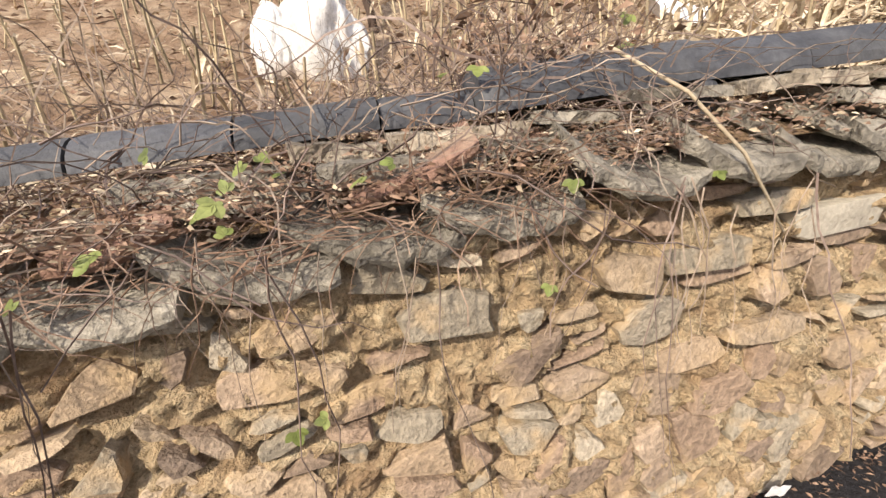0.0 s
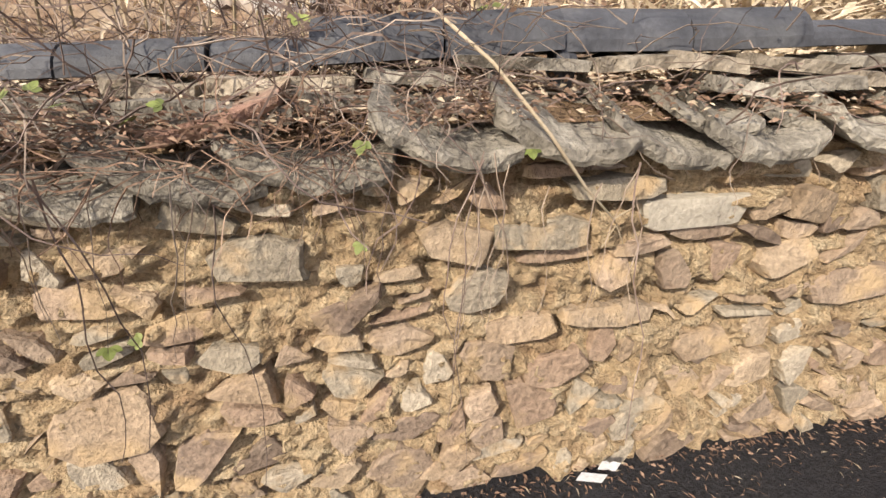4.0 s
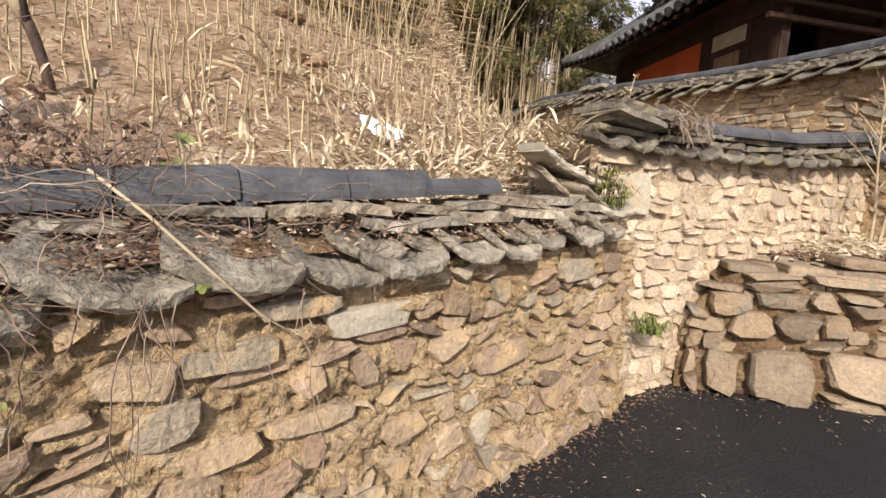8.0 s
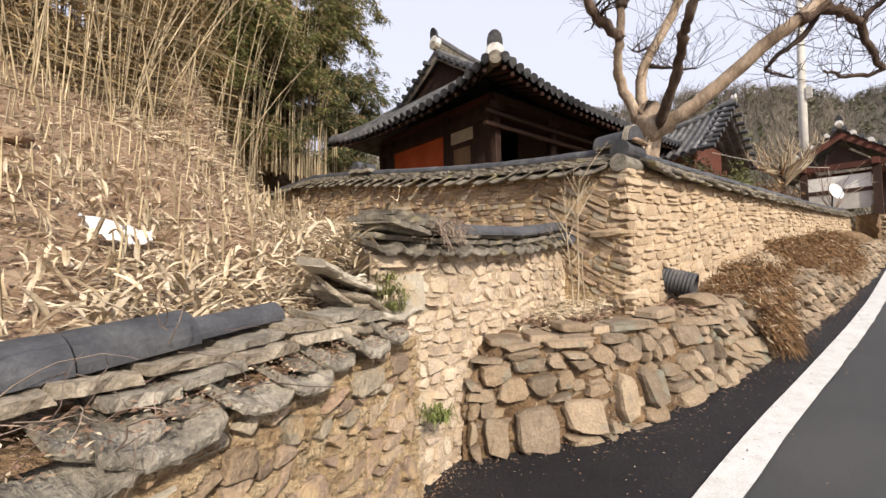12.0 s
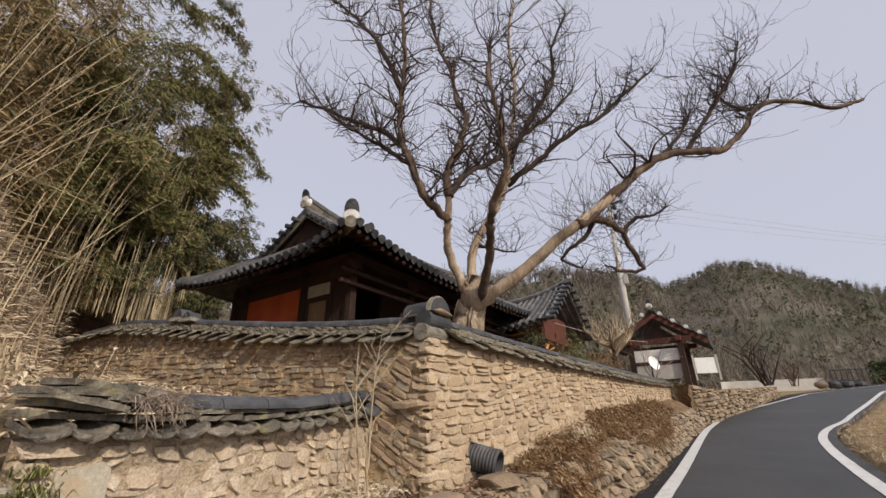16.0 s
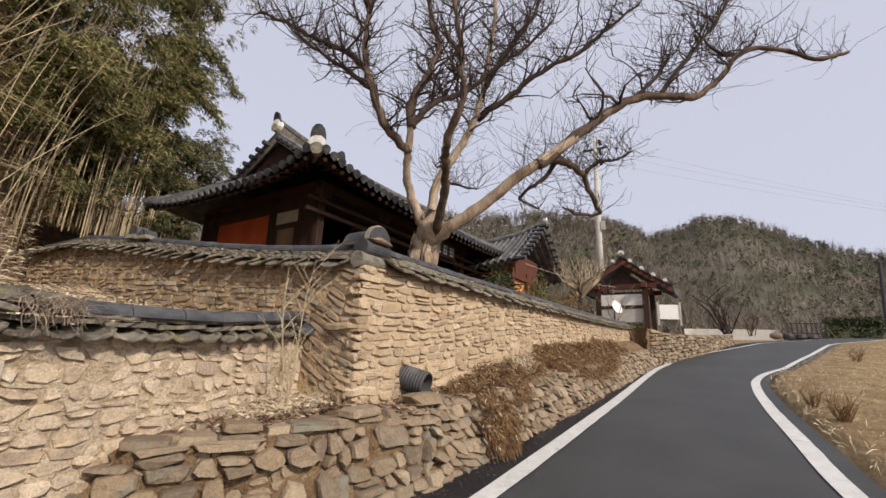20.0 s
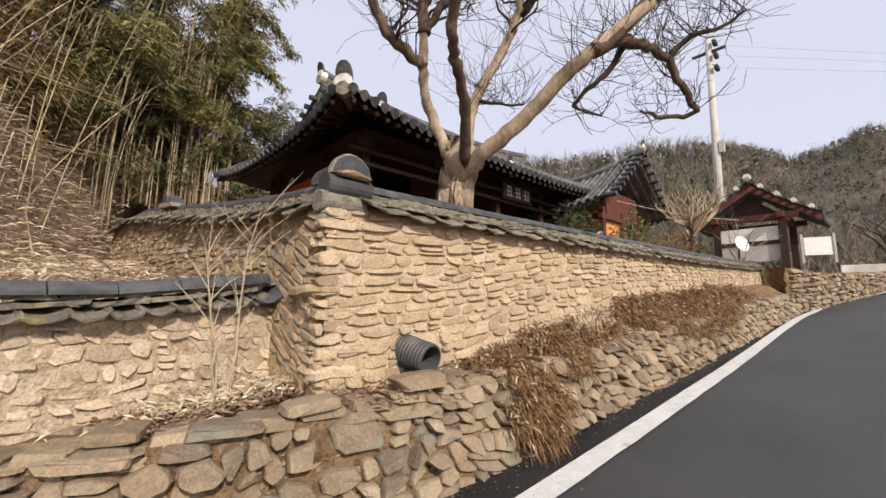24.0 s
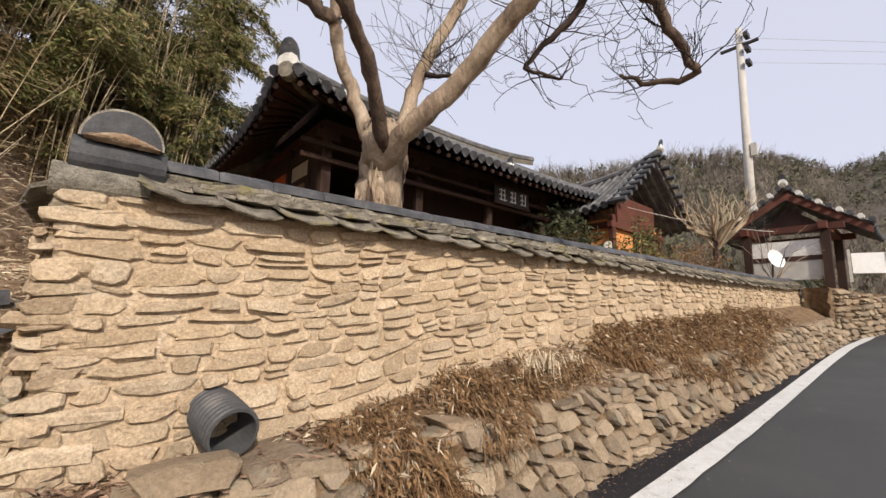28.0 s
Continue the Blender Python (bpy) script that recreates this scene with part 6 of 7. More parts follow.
for _ in range(26):
    # fallen stems
    x, y = bm_r.uniform(-4, 4.5), bm_r.uniform(3.5, 7.5)
    d = Vector((bm_r.uniform(-1, 1), bm_r.uniform(-.3, .3), 0)).normalized() * bm_r.uniform(.4, 1.4)
    culms.tube([(x, y, hill_z(x, y) + .04), (x + d.x, y + d.y, hill_z(x + d.x, y + d.y) + .06)], [.014, .011], 4, False)
adopt(culms.thing("culms", M_CULM, kind="stuff"), grove)
adopt(leaves.thing("leaves", M_BAMBOO, kind="stuff"), grove)
adopt(dry.thing("dry_leaves", M_BAMBOO_DRY, kind="stuff"), grove)
adopt(thicket.thing("thicket_leaves", M_EVERGREEN, kind="stuff", label="leaves of the low thicket, coloured dark to stand in for shade"), grove)
# wooded bank behind the grove
g = Geo()
g.grid(lambda a, b: Vector((-14 + 32 * a, 15.4 + 14 * b, 4.4 + interp(((-14, 10), (4, 9.0), (9, 7.6), (12, 6.2), (18, 3)), -14 + 32 * a) * min(1, b * 1.6) ** .7 + .6 * nz(a * 14, b * 7))), 60, 14)
g.thing("rear_bank", M_BED, kind="structure", label="brown wooded bank behind the grove and house", category="hillside", shade=True)
bare = Geo()
for k in range(34):
    x, y = bm_r.uniform(8, 15), bm_r.uniform(19, 25)
    z = 3.2 + interp(((4, 9.0), (9, 7.6), (12, 6.2), (18, 3)), x) * .8
    for _ in range(7):
        q = Vector((x, y, z + 1)) + Vector((bm_r.uniform(-1, 1), bm_r.uniform(-1, 1), bm_r.uniform(.8, 2.6)))
        bare.tube([(x, y, z), Vector((x, y, z)).lerp(q, .5) + Vector((0, 0, .3)), q], [.05, .03, .01], 3, False)
        for _ in range(4):
            m = Vector((x, y, z)).lerp(q, bm_r.uniform(.4, 1))
            bare.tube([m, m + Vector((bm_r.uniform(-.6, .6), bm_r.uniform(-.6, .6), bm_r.uniform(.2, .9)))], [.014, .006], 3, False)
bare.thing("bare_trees", M_TWIG, kind="stuff", label="leafless pinkish trees on the bank behind the house", category="trees")

# ---- litter on the slope ----
lt = random.Random(9)
straw, brown = Geo(), Geo()


def sheath(g, p, d, length, width, curl):
    """A curled dry bamboo sheath."""
    d = d.normalized()
    s = d.cross(Vector((lt.uniform(-.4, .4), lt.uniform(-.4, .4), 1))).normalized()
    up = s.cross(d)
    vs = []
    for k in range(4):
        t = k / 3
        c = p + d * length * t + up * curl * math.sin(t * 2.6)
        w = width * (.5 + 1.1 * t * (1 - t) * 2) * (1 if k < 3 else .15)
        vs += [c - s * w + up * w * .5, c, c + s * w + up * w * .5]
    g.add(vs, [[k * 3 + j, k * 3 + j + 1, k * 3 + j + 4, k * 3 + j + 3] for k in range(3) for j in (0, 1)])


for i in range(34000):
    t = lt.random()
    x = lt.uniform(-4.5, 5.1) if t < .62 else (lt.uniform(1.2, 4.8) if t < .8 else lt.uniform(3.2, 6.4))
    y0 = interp(((-6, -.1), (.1, 1.45), (2.6, 2.1), (6, 2.05)), x)
    y = y0 + 7.5 * lt.random() ** (1.7 if i % 3 else 2.6)
    if x > 4.9:
        y = 2.4 + 9.5 * lt.random()
        x = min(x, 5.3 + .195 * (y - 1.1))
    p = Vector((x, y, hill_z(x, y) + .012))
    a = lt.uniform(0, 6.28)
    if i % 5 == 0:
        sheath(straw, p, Vector((math.cos(a), math.sin(a) - .3, lt.uniform(-.5, .6))), lt.uniform(.04, .16), lt.uniform(.004, .012), lt.uniform(.0, .02))
    elif i % 5 in (1, 2):
        leaf(straw, p, Vector((math.cos(a), math.sin(a) - .3, lt.uniform(-.2, .5))).normalized(), lt.uniform(.05, .2), lt.uniform(.002, .006), lt)
    else:
        leaf(brown, p, Vector((math.cos(a), math.sin(a), lt.uniform(-.2, .3))).normalized(), lt.uniform(.03, .09), lt.uniform(.004, .011), lt)
for _ in range(1500):
    x = lt.uniform(1.3, 4.0)
    y = interp(((0, 1.5), (2.6, 2.15), (6, 2.3)), x) + abs(lt.gauss(0, .45))
    a = lt.uniform(0, 6.28)
    p = Vector((x, y, hill_z(x, y) + lt.uniform(0, .07)))
    if lt.random() < .3:
        sheath(straw, p, Vector((math.cos(a), math.sin(a), lt.uniform(-.1, .9))), lt.uniform(.12, .3), lt.uniform(.008, .018), .04)
    else:
        leaf(straw, p, Vector((math.cos(a), math.sin(a), lt.uniform(-.1, .7))).normalized(), lt.uniform(.1, .26), .006, lt)
for i in range(13000):
    # litter on the rise beyond the side wall's end
    y = lt.uniform(6.0, 13.5)
    x = lt.uniform(2.6, 5.6 + .19 * (y - 2))
    p = Vector((x, y, hill_z(x, y) + .015))
    a = lt.uniform(0, 6.28)
    leaf(straw if i % 4 else brown, p, Vector((math.cos(a), math.sin(a) - .4, lt.uniform(-.3, .5))).normalized(), lt.uniform(.1, .34), lt.uniform(.006, .016), lt)
for _ in range(260):
    # clumps of broad bleached leaves standing in the litter
    x = lt.gauss(2.4, 1.5)
    y = interp(((-2, 1.2), (.1, 1.75), (2.6, 2.35), (6, 2.6)), x) + abs(lt.gauss(0, 1.5))
    if not -2 < x < 4.6 or (x > 2.6 and -(x - 2.57) * .909 + (y - 1.8) * .416 < .1):
        continue
    lean = Vector((lt.uniform(-.5, .5), lt.uniform(-.9, .1), 0))
    for _ in range(lt.randint(2, 6)):
        p = Vector((x + lt.gauss(0, .05), y + lt.gauss(0, .05), 0))
        p.z = hill_z(p.x, p.y) + lt.uniform(.02, .2)
        sheath(straw, p, lean + Vector((lt.uniform(-.5, .5), lt.uniform(-.4, .4), lt.uniform(-.9, 1.1))), lt.uniform(.09, .2), lt.uniform(.007, .015), lt.uniform(.01, .03))
straw.thing("straw_litter", M_STRAW, kind="stuff", label="pale dry bamboo sheaths and leaves on the slope", category="leaf litter")
brown.thing("leaf_litter", M_LEAF, kind="stuff", label="small brown leaves scattered on the slope", category="leaf litter")

# ---- small growth, loose things, fixtures ----
sr = random.Random(77)


def tangle(name, at, pts_fn, count, seglen, r, m, lab, cat, k=6, kind="stuff", droop=.0):
    """Thin wandering stems from many starting places."""
    g = Geo()
    for _ in range(count):
        p, d = pts_fn()
        d = d.normalized()
        pts = [p]
        for _ in range(k):
            d = (d + Vector((sr.uniform(-.5, .5), sr.uniform(-.5, .5), sr.uniform(-.45, .35) - droop))).normalized()
            p = p + d * seglen * sr.uniform(.6, 1.3)
            pts.append(p)
        rr_ = r * sr.uniform(.6, 1.3)
        g.tube(pts, [rr_ * (1 - .6 * i / k) for i in range(k + 1)], 3, False)
    return g.thing(name, m, None, lab, cat, kind)


def vine_start():
    s = sr.uniform(-3.2, .62) if sr.random() < .93 else sr.uniform(.5, 1.5)
    return PA(s, a_top(s) + sr.uniform(.05, .32), sr.uniform(-.3, .1)), Vector((sr.uniform(-1, 1), sr.uniform(-.8, .4), sr.uniform(-.3, .7)))


tangle("vines", None, vine_start, 420, .04, .0019, M_TWIG, "tangle of dry grey vines over the coping", "vines", 8, droop=.05)
tangle("vines", None, lambda: (PA(sr.uniform(-3, .7), 1.5, -.3 + sr.uniform(-.3, .1)), Vector((sr.uniform(-.6, .6), sr.uniform(-.6, .2), 1))), 110, .06, .0024, M_TWIG, "dark bramble stems standing behind the coping", "brambles", 8)
tangle("vines", None, lambda: (PA(sr.uniform(-2.5, .9), a_top(0) + sr.uniform(-.0, .1), .12), Vector((sr.uniform(-.2, .2), -.3, -1))), 30, .05, .002, M_TWIG, "thin stems hanging down the clay wall", "vines", 8, droop=.5)
tangle("vines", None, vine_start, 260, .04, .0021, M_VINE, "brown dead vines matted over the coping", "vines", 8, droop=.05)

tangle("vines", None, vine_start, 70, .06, .0031, M_VINE, "long red-brown bramble runners looping over the coping", "brambles", 12, droop=.03)
tangle("vines", None, vine_start, 420, .035, .0017, M_VINE, "fine red-brown stems matted on the tiles", "vines", 8, droop=.06)
tangle("vines", None, lambda: (PA(sr.uniform(-2.2, .9), a_top(0) + sr.uniform(-.02, .12), .13), Vector((sr.uniform(-.15, .15), -.1, -1))), 16, .075, .0022, M_VINE, "thin runners hanging down the clay wall", "vines", 10, droop=.6)


def edge_start():
    s = sr.uniform(-2.6, .3)
    return PA(s, interp(((-6, .88), (-1, 1.205), (-.45, 1.28), (.2, 1.338), (.5, 1.392)), s) + sr.uniform(-.02, .06), sr.uniform(.02, .12)), Vector((sr.uniform(-1, 1), sr.uniform(-.3, .3), sr.uniform(-.3, .4)))


tangle("vines", None, edge_start, 420, .035, .002, M_LEAF, "dead brown stems trailing over the tile edges", "vines", 7, droop=.08)


def bracken():
    s, q = sr.uniform(-3.4, .75), -.35 - 1.3 * sr.random() ** 1.3
    p = PA(s, 0, q)
    p.z = hill_z(p.x, p.y)
    return p, Vector((sr.uniform(-.9, .9), sr.uniform(-.9, .5), 1))


tangle("brambles", None, bracken, 560, .055, .0024, M_VINE, "brown dead brambles on the slope behind the low wall", "brambles", 7)
# brown leaves caught in the coping
g, g2 = Geo(), Geo()
for i in range(13000):
    s = sr.uniform(-3.2, .6) if i % 7 else sr.uniform(.4, 2.6)
    q = sr.uniform(-.18, .10)
    z = interp(((-6, .93), (-1, 1.25), (-.45, 1.325), (.2, 1.375), (.5, 1.42), (1.5, 1.45), (2.7, 1.5)), s) + (.07 - q) * .35 + sr.uniform(0, .035) + (.03 * sr.random() if s < .3 else 0)
    a = sr.uniform(0, 6.28)
    leaf(g if i % 6 else g2, PA(s, z, q), Vector((math.cos(a), math.sin(a), sr.uniform(-.2, .6))).normalized(), sr.uniform(.01, .034), sr.uniform(.002, .006), sr)
g.thing("leaf_litter", M_LEAF, None, "brown leaf crumbs caught on the old tiles", "leaf litter", "stuff")
g2.thing("straw_litter", M_STRAW, None, "straw and twig crumbs caught on the old tiles", "leaf litter", "stuff")
# a few live bramble leaves, each of three rounded leaflets
def leaflet(g, p, d, n, size):
    s = d.cross(n).normalized()
    vs = [p + d * size * t + s * size * w + n * size * (.1 * abs(w) - .12 * t * t) for t, w in ((0, 0), (.25, .3), (.55, .38), (.85, .24), (1.05, 0), (.85, -.24), (.55, -.38), (.25, -.3))]
    g.add(vs + [p + d * size * .5 - n * size * .05], [[k, (k + 1) % 8, 8] for k in range(8)])


g = Geo()
for s, z, q, k in ((-.12, 1.42, .1, 3), (-.35, 1.40, .1, 5), (-.42, 1.36, .13, 5), (-.3, 1.44, .08, 3), (.3, 1.40, .11, 2), (-.6, 1.3, .12, 3), (-.75, 1.28, .12, 4), (.6, 1.33, .09, 3), (.62, 1.72, -.25, 4), (.58, 1.66, -.2, 3), (-.5, 1.5, .05, 2), (.1, 1.6, -.1, 3), (.25, 1.13, .05, 2), (-.3, .86, .05, 3)):
    for _ in range((k + 1) // 2):
        a = sr.uniform(0, 6.28)
        p = PA(s + sr.uniform(-.05, .05), z + sr.uniform(-.03, .04), q + sr.uniform(-.02, .02))
        n = Vector((sr.uniform(-.5, .5), sr.uniform(-1, -.1), sr.uniform(.2, 1))).normalized()
        d = n.cross(Vector((math.cos(a), math.sin(a), .3))).normalized()
        e = n.cross(d)
        size = sr.uniform(.022, .036)
        for c in (-1.1, 0, 1.1):
            leaflet(g, p, (d * math.cos(c) + e * math.sin(c)).normalized(), n, size * (1 if c == 0 else .8))
g.thing("green_leaves", M_GREEN, None, "few green leaves among the dry vines", "leaves", "stuff")

# the long bare stick leaning on the coping
stick = empty("stick", PA(.45, 1.62, .06), "long bare pale stick leaning over the old coping", "branch")
g = Geo()
pts = [PA(.42, 1.63, .0), PA(.53, 1.53, .1), PA(.65, 1.40, .14), PA(.76, 1.28, .125), PA(.87, 1.19, .08), PA(.90, 1.165, .05)]
g.tube(pts, [.0043, .0042, .004, .0034, .0026, .0018], 6)
adopt(g.thing("stem", M_STICK, shade=True), stick)
for a, b in ((pts[4], PA(.91, 1.23, .1)), (pts[5], PA(.93, 1.11, .05)), (pts[5], PA(.87, 1.10, .05))):
    g = Geo()
    g.tube([a, b], [.002, .0012], 4)
    adopt(g.thing("twig", M_STICK), stick)

# bramble clump behind the ridge where the stick leans
tangle("brambles", None, lambda: (PA(sr.gauss(.32, .13), 1.5 + sr.uniform(0, .05), -.25 + sr.uniform(-.15, .12)), Vector((sr.uniform(-.7, .7), sr.uniform(-.6, .3), 1))), 110, .045, .0024, M_VINE, "dense dead bramble clump rising behind the coping", "brambles", 8)
g = Geo()
for _ in range(260):
    a = sr.uniform(0, 6.28)
    leaf(g, PA(sr.gauss(.32, .14), 1.62 + abs(sr.gauss(0, .1)), -.25 + sr.gauss(0, .1)), Vector((math.cos(a), math.sin(a), sr.uniform(-.6, .5))).normalized(), sr.uniform(.02, .05), sr.uniform(.006, .013), sr)
g.thing("dead_leaves", M_LEAF, None, "brown shrivelled leaves hanging in the brambles", "leaves", "stuff")

# broken stump of a small tree on the slope
stump = empty("broken_stump", (-.26, 3.11, hill_z(-.26, 3.11)), "split pale stump of a small broken tree", "stump")
z = hill_z(-.26, 3.11)
g = Geo()
g.tube([(-.25, 3.1, z - .1), (-.28, 3.12, z + .12), (-.33, 3.14, z + .3), (-.4, 3.18, z + .46)], [.035, .026, .028, .03], 8)
adopt(g.thing("stem", M_BARK_MID, shade=True), stump)
g = Geo()
g.tube([(-.37, 3.17, z + .38), (-.45, 3.2, z + .56), (-.5, 3.24, z + .74), (-.53, 3.26, z + .86)], [.03, .05, .045, .012], 8)
adopt(g.thing("split_wood", M_STICK, shade=True), stump)
g = Geo()
g.tube([(-.36, 3.15, z + .34), (-.38, 3.14, z + .58), (-.46, 3.15, z + .8)], [.022, .018, .01], 6)
adopt(g.thing("side_stem", M_BARK_BACKLIT, shade=True), stump)
for x, y, r, m, lab in ((1.17, 6.45, .15, M_BED, "dark root clod lying on the slope"), (1.29, 4.9, .16, M_EARTH, "small heap of dug soil on the slope")):
    g = Geo()
    c = Vector((x, y, hill_z(x, y) + .02))
    g.grid(lambda a, b: c + Vector((math.cos(a * 6.2832) * math.sin(b * 3.1416) * r * 1.3, math.sin(a * 6.2832) * math.sin(b * 3.1416) * r, -math.cos(b * 3.1416) * r * .6)) * (1 + .5 * nz(math.cos(a * 6.28) * 2 + x, math.sin(a * 6.28) * 2, b * 4)), 14, 9)
    g.thing("soil_clod", m, None, lab, "clod")
g = Geo()
g.tube([(x, 4.05 + .1 * x, hill_z(x, 4.05 + .1 * x) + .07) for x in (.55, .8, 1.05, 1.3, 1.55, 1.8)], [.014, .014, .013, .012, .011, .009], 6)
g.thing("lying_stem", M_CULM, None, "bamboo stem lying across the slope", "bamboo")
g = Geo()
for _ in range(26):
    x, y = sr.gauss(.85, .32), sr.gauss(4.2, .35)
    sheath(g, Vector((x, y, hill_z(x, y) + sr.uniform(.02, .14))), Vector((sr.uniform(-1, 1), sr.uniform(-.8, .2), sr.uniform(-.5, .4))), sr.uniform(.2, .42), sr.uniform(.016, .032), .05)
g.thing("curled_leaves", M_STRAW, None, "broad bleached bamboo sheaths curled on the slope", "leaf litter", "stuff")

# white sack on the slope behind the low wall
sack = empty("sack", (-.55, 2.5, hill_z(-.55, 2.5)), "crumpled white plastic sack on the slope", "sack")


def sack_pt(a, b, at, w, h, k):
    th, ph = a * 2 * math.pi, b * math.pi
    r = 1 + .42 * nz(math.cos(th) * 1.7, math.sin(th) * 1.7, b * 3 + k) + .26 * nz(math.cos(th) * 4, math.sin(th) * 4, b * 5 + k) + .12 * nz(math.cos(th) * 11, math.sin(th) * 11, b * 12 + k)
    r *= 1.1 - .55 * b
    return Vector(at) + Vector((math.cos(th) * math.sin(ph) * w * r, math.sin(th) * math.sin(ph) * w * .6 * r, (1 - math.cos(ph)) * h * (.8 + .2 * r)))


for name, at, w, h, k in (("bag_body", (-.46, 2.5, hill_z(-.46, 2.5) - .1), .27, .3, 4), ("bag_neck", (-.42, 2.5, hill_z(-.42, 2.5) + .2), .13, .22, 5), ("torn_flap", (-.68, 2.42, hill_z(-.68, 2.42) - .03), .12, .2, 9)):
    g = Geo()
    g.grid(lambda a, b: sack_pt(a, b, at, w, h, k), 40, 26)
    adopt(g.thing(name, M_SACK, shade=True), sack)
sheet = Geo()
sheet.grid(lambda a, b: Vector((1.52 + .34 * a + .05 * nz(a * 4, b * 4, 7), 3.28 - .2 * b * (1.2 - a) - .12 * a, hill_z(1.52 + .34 * a, 3.28 - .2 * b) + .08 + .1 * math.sin(b * 3) * (1 - .6 * a) + .05 * nz(a * 5, b * 5))), 16, 10)
sheet.thing("plastic_scrap", M_WHITE, None, "white plastic scrap lying in the bamboo litter", "litter", shade=True)

# stakes and cut stems standing on the slope
stubs = Geo()
for _ in range(1300):
    x = sr.uniform(-5, 4.8)
    y = interp(((-6, -.1), (.1, 1.9), (2.6, 2.6), (6, 2.8)), x) + 6.5 * sr.random()
    if -(x - 2.57) * .909 + (y - 1.8) * .416 < .2:
        continue
    z = hill_z(x, y)
    stubs.tube([(x, y, z - .05), (x + sr.uniform(-.05, .05), y + sr.uniform(-.05, .05), z + sr.uniform(.06, .42))], [.008, .006], 4)
stubs.thing("cut_bamboo", M_CULM, None, "short cut bamboo stubs standing on the slope", "bamboo stubs", "stuff")

# green tufts
def tuft(x, y, z, n, h, m, lab, spread=.6, flop=.5):
    g = Geo()
    for _ in range(n):
        a = sr.uniform(0, 6.28)
        lean = spread * sr.uniform(.3, 1.7)
        d = Vector((math.cos(a) * lean, math.sin(a) * lean, 1)).normalized()
        hh = h * sr.uniform(.3, 1.15)
        w = d.cross(Vector((0, 0, 1))).normalized() * .004
        p = Vector((x + sr.gauss(0, .035), y + sr.gauss(0, .03), z))
        q = p + d * hh * .6
        e = q + Vector((d.x, d.y, -flop * sr.uniform(.2, 1.3))) * hh * .5
        g.add([p - w, p + w, q + w, e, q - w], [[0, 1, 2, 4], [4, 2, 3]])
    return g.thing("grass_tuft", m, None, lab, "grass", "")


tuft(2.95, 1.65, .88, 130, .2, M_GREEN, "green grass tuft growing from the wall's corner", .9, .9)
for x, y, z, n, h in ((2.58, 1.7, 1.69, 100, .14), (2.65, 1.7, 1.65, 90, .13), (2.56, 1.66, 1.6, 80, .13), (2.62, 1.74, 1.77, 50, .1)):
    tuft(x, y, z, n, h, M_BAMBOO, "olive grass tuft between the slipped tiles and the pale block", .9, .9)
tuft(2.6, 1.68, 1.66, 45, .15, M_STRAW, "pale dry grass tuft beside the pale block", .9, 1.1)
tangle("dry_grass", None, lambda: (Vector((3.05 + sr.uniform(-.14, .14), 1.62 + sr.uniform(-.04, .05), 2.09 + sr.uniform(-.03, .03))), Vector((sr.uniform(-1, 1), sr.uniform(-1, .1), sr.uniform(-.1, .9)))), 90, .032, .0028, M_TWIG, "grey dry grass tangle drooping over the coping", "grass", 6, droop=.22)
rosette = empty("dry_sprout", (2.72, 1.9, 1.95), "small sprout with curled pale dry leaves by the coping", "plant")
for k in range(3):
    g = Geo()
    top = Vector((2.72 + .09 * k, 1.84 + .03 * k, 2.2 + .09 * k))
    g.tube([(2.72, 1.9, 1.9), Vector((2.72, 1.9, 1.9)).lerp(top, .6) + Vector((.03, 0, 0)), top], [.005, .004, .002], 4)
    stalk = adopt(g.thing("stem", M_STICK), rosette)
    for j in range(3):
        g = Geo()
        p = Vector((2.72, 1.9, 1.9)).lerp(top, .55 + .22 * j)
        a = sr.uniform(0, 6.28)
        sheath(g, p, Vector((math.cos(a), math.sin(a) - .3, sr.uniform(-.3, .7))), sr.uniform(.07, .11), .018, .02)
        g.thing("leaf", M_STRAW, stalk)
tuft(6.75, .42, 1.12, 90, .2, M_GREEN, "green grass tuft under the drain pipe", .9, .9)
for u, v, z in ((2.95, -.35, 1.72), (3.25, -.4, 1.74), (3.6, -.4, 1.72)):
    p = L(u, v, z)
    tuft(p.x, p.y, p.z, 90, .34, M_STRAW, "pale dry grass hanging down the bank", 1.1, 1.6)

# bleached leaves drifted against the middle wall's end
g = Geo()
for _ in range(260):
    a = sr.uniform(0, 6.28)
    p = Vector((sr.gauss(2.42, .1), sr.gauss(1.98, .1), 1.74 + .3 * sr.random() ** 1.5))
    sheath(g, p, Vector((math.cos(a), math.sin(a) - .4, sr.uniform(-.6, .7))), sr.uniform(.08, .2), sr.uniform(.006, .014), .02)
g.thing("curled_leaves", M_STRAW, None, "bleached leaves drifted against the middle wall's end", "leaf litter", "stuff")

# dry leaves and brush on the bank
brushg, strawb, stems = Geo(), Geo(), Geo()


def bank_pt(u, t):
    """On the bank: t from the wall's foot (0) to the rubble's top (1), then down its face."""
    x = 5.75 + u * UX
    st = float(np.interp(x, [p[0] for p in RUB], ACC))
    if t <= 1:
        return bed((st - .3) / (ACC[-1] - .35), 1 - t)
    return PR(st, r_top(st) - (t - 1) * .7, .07)


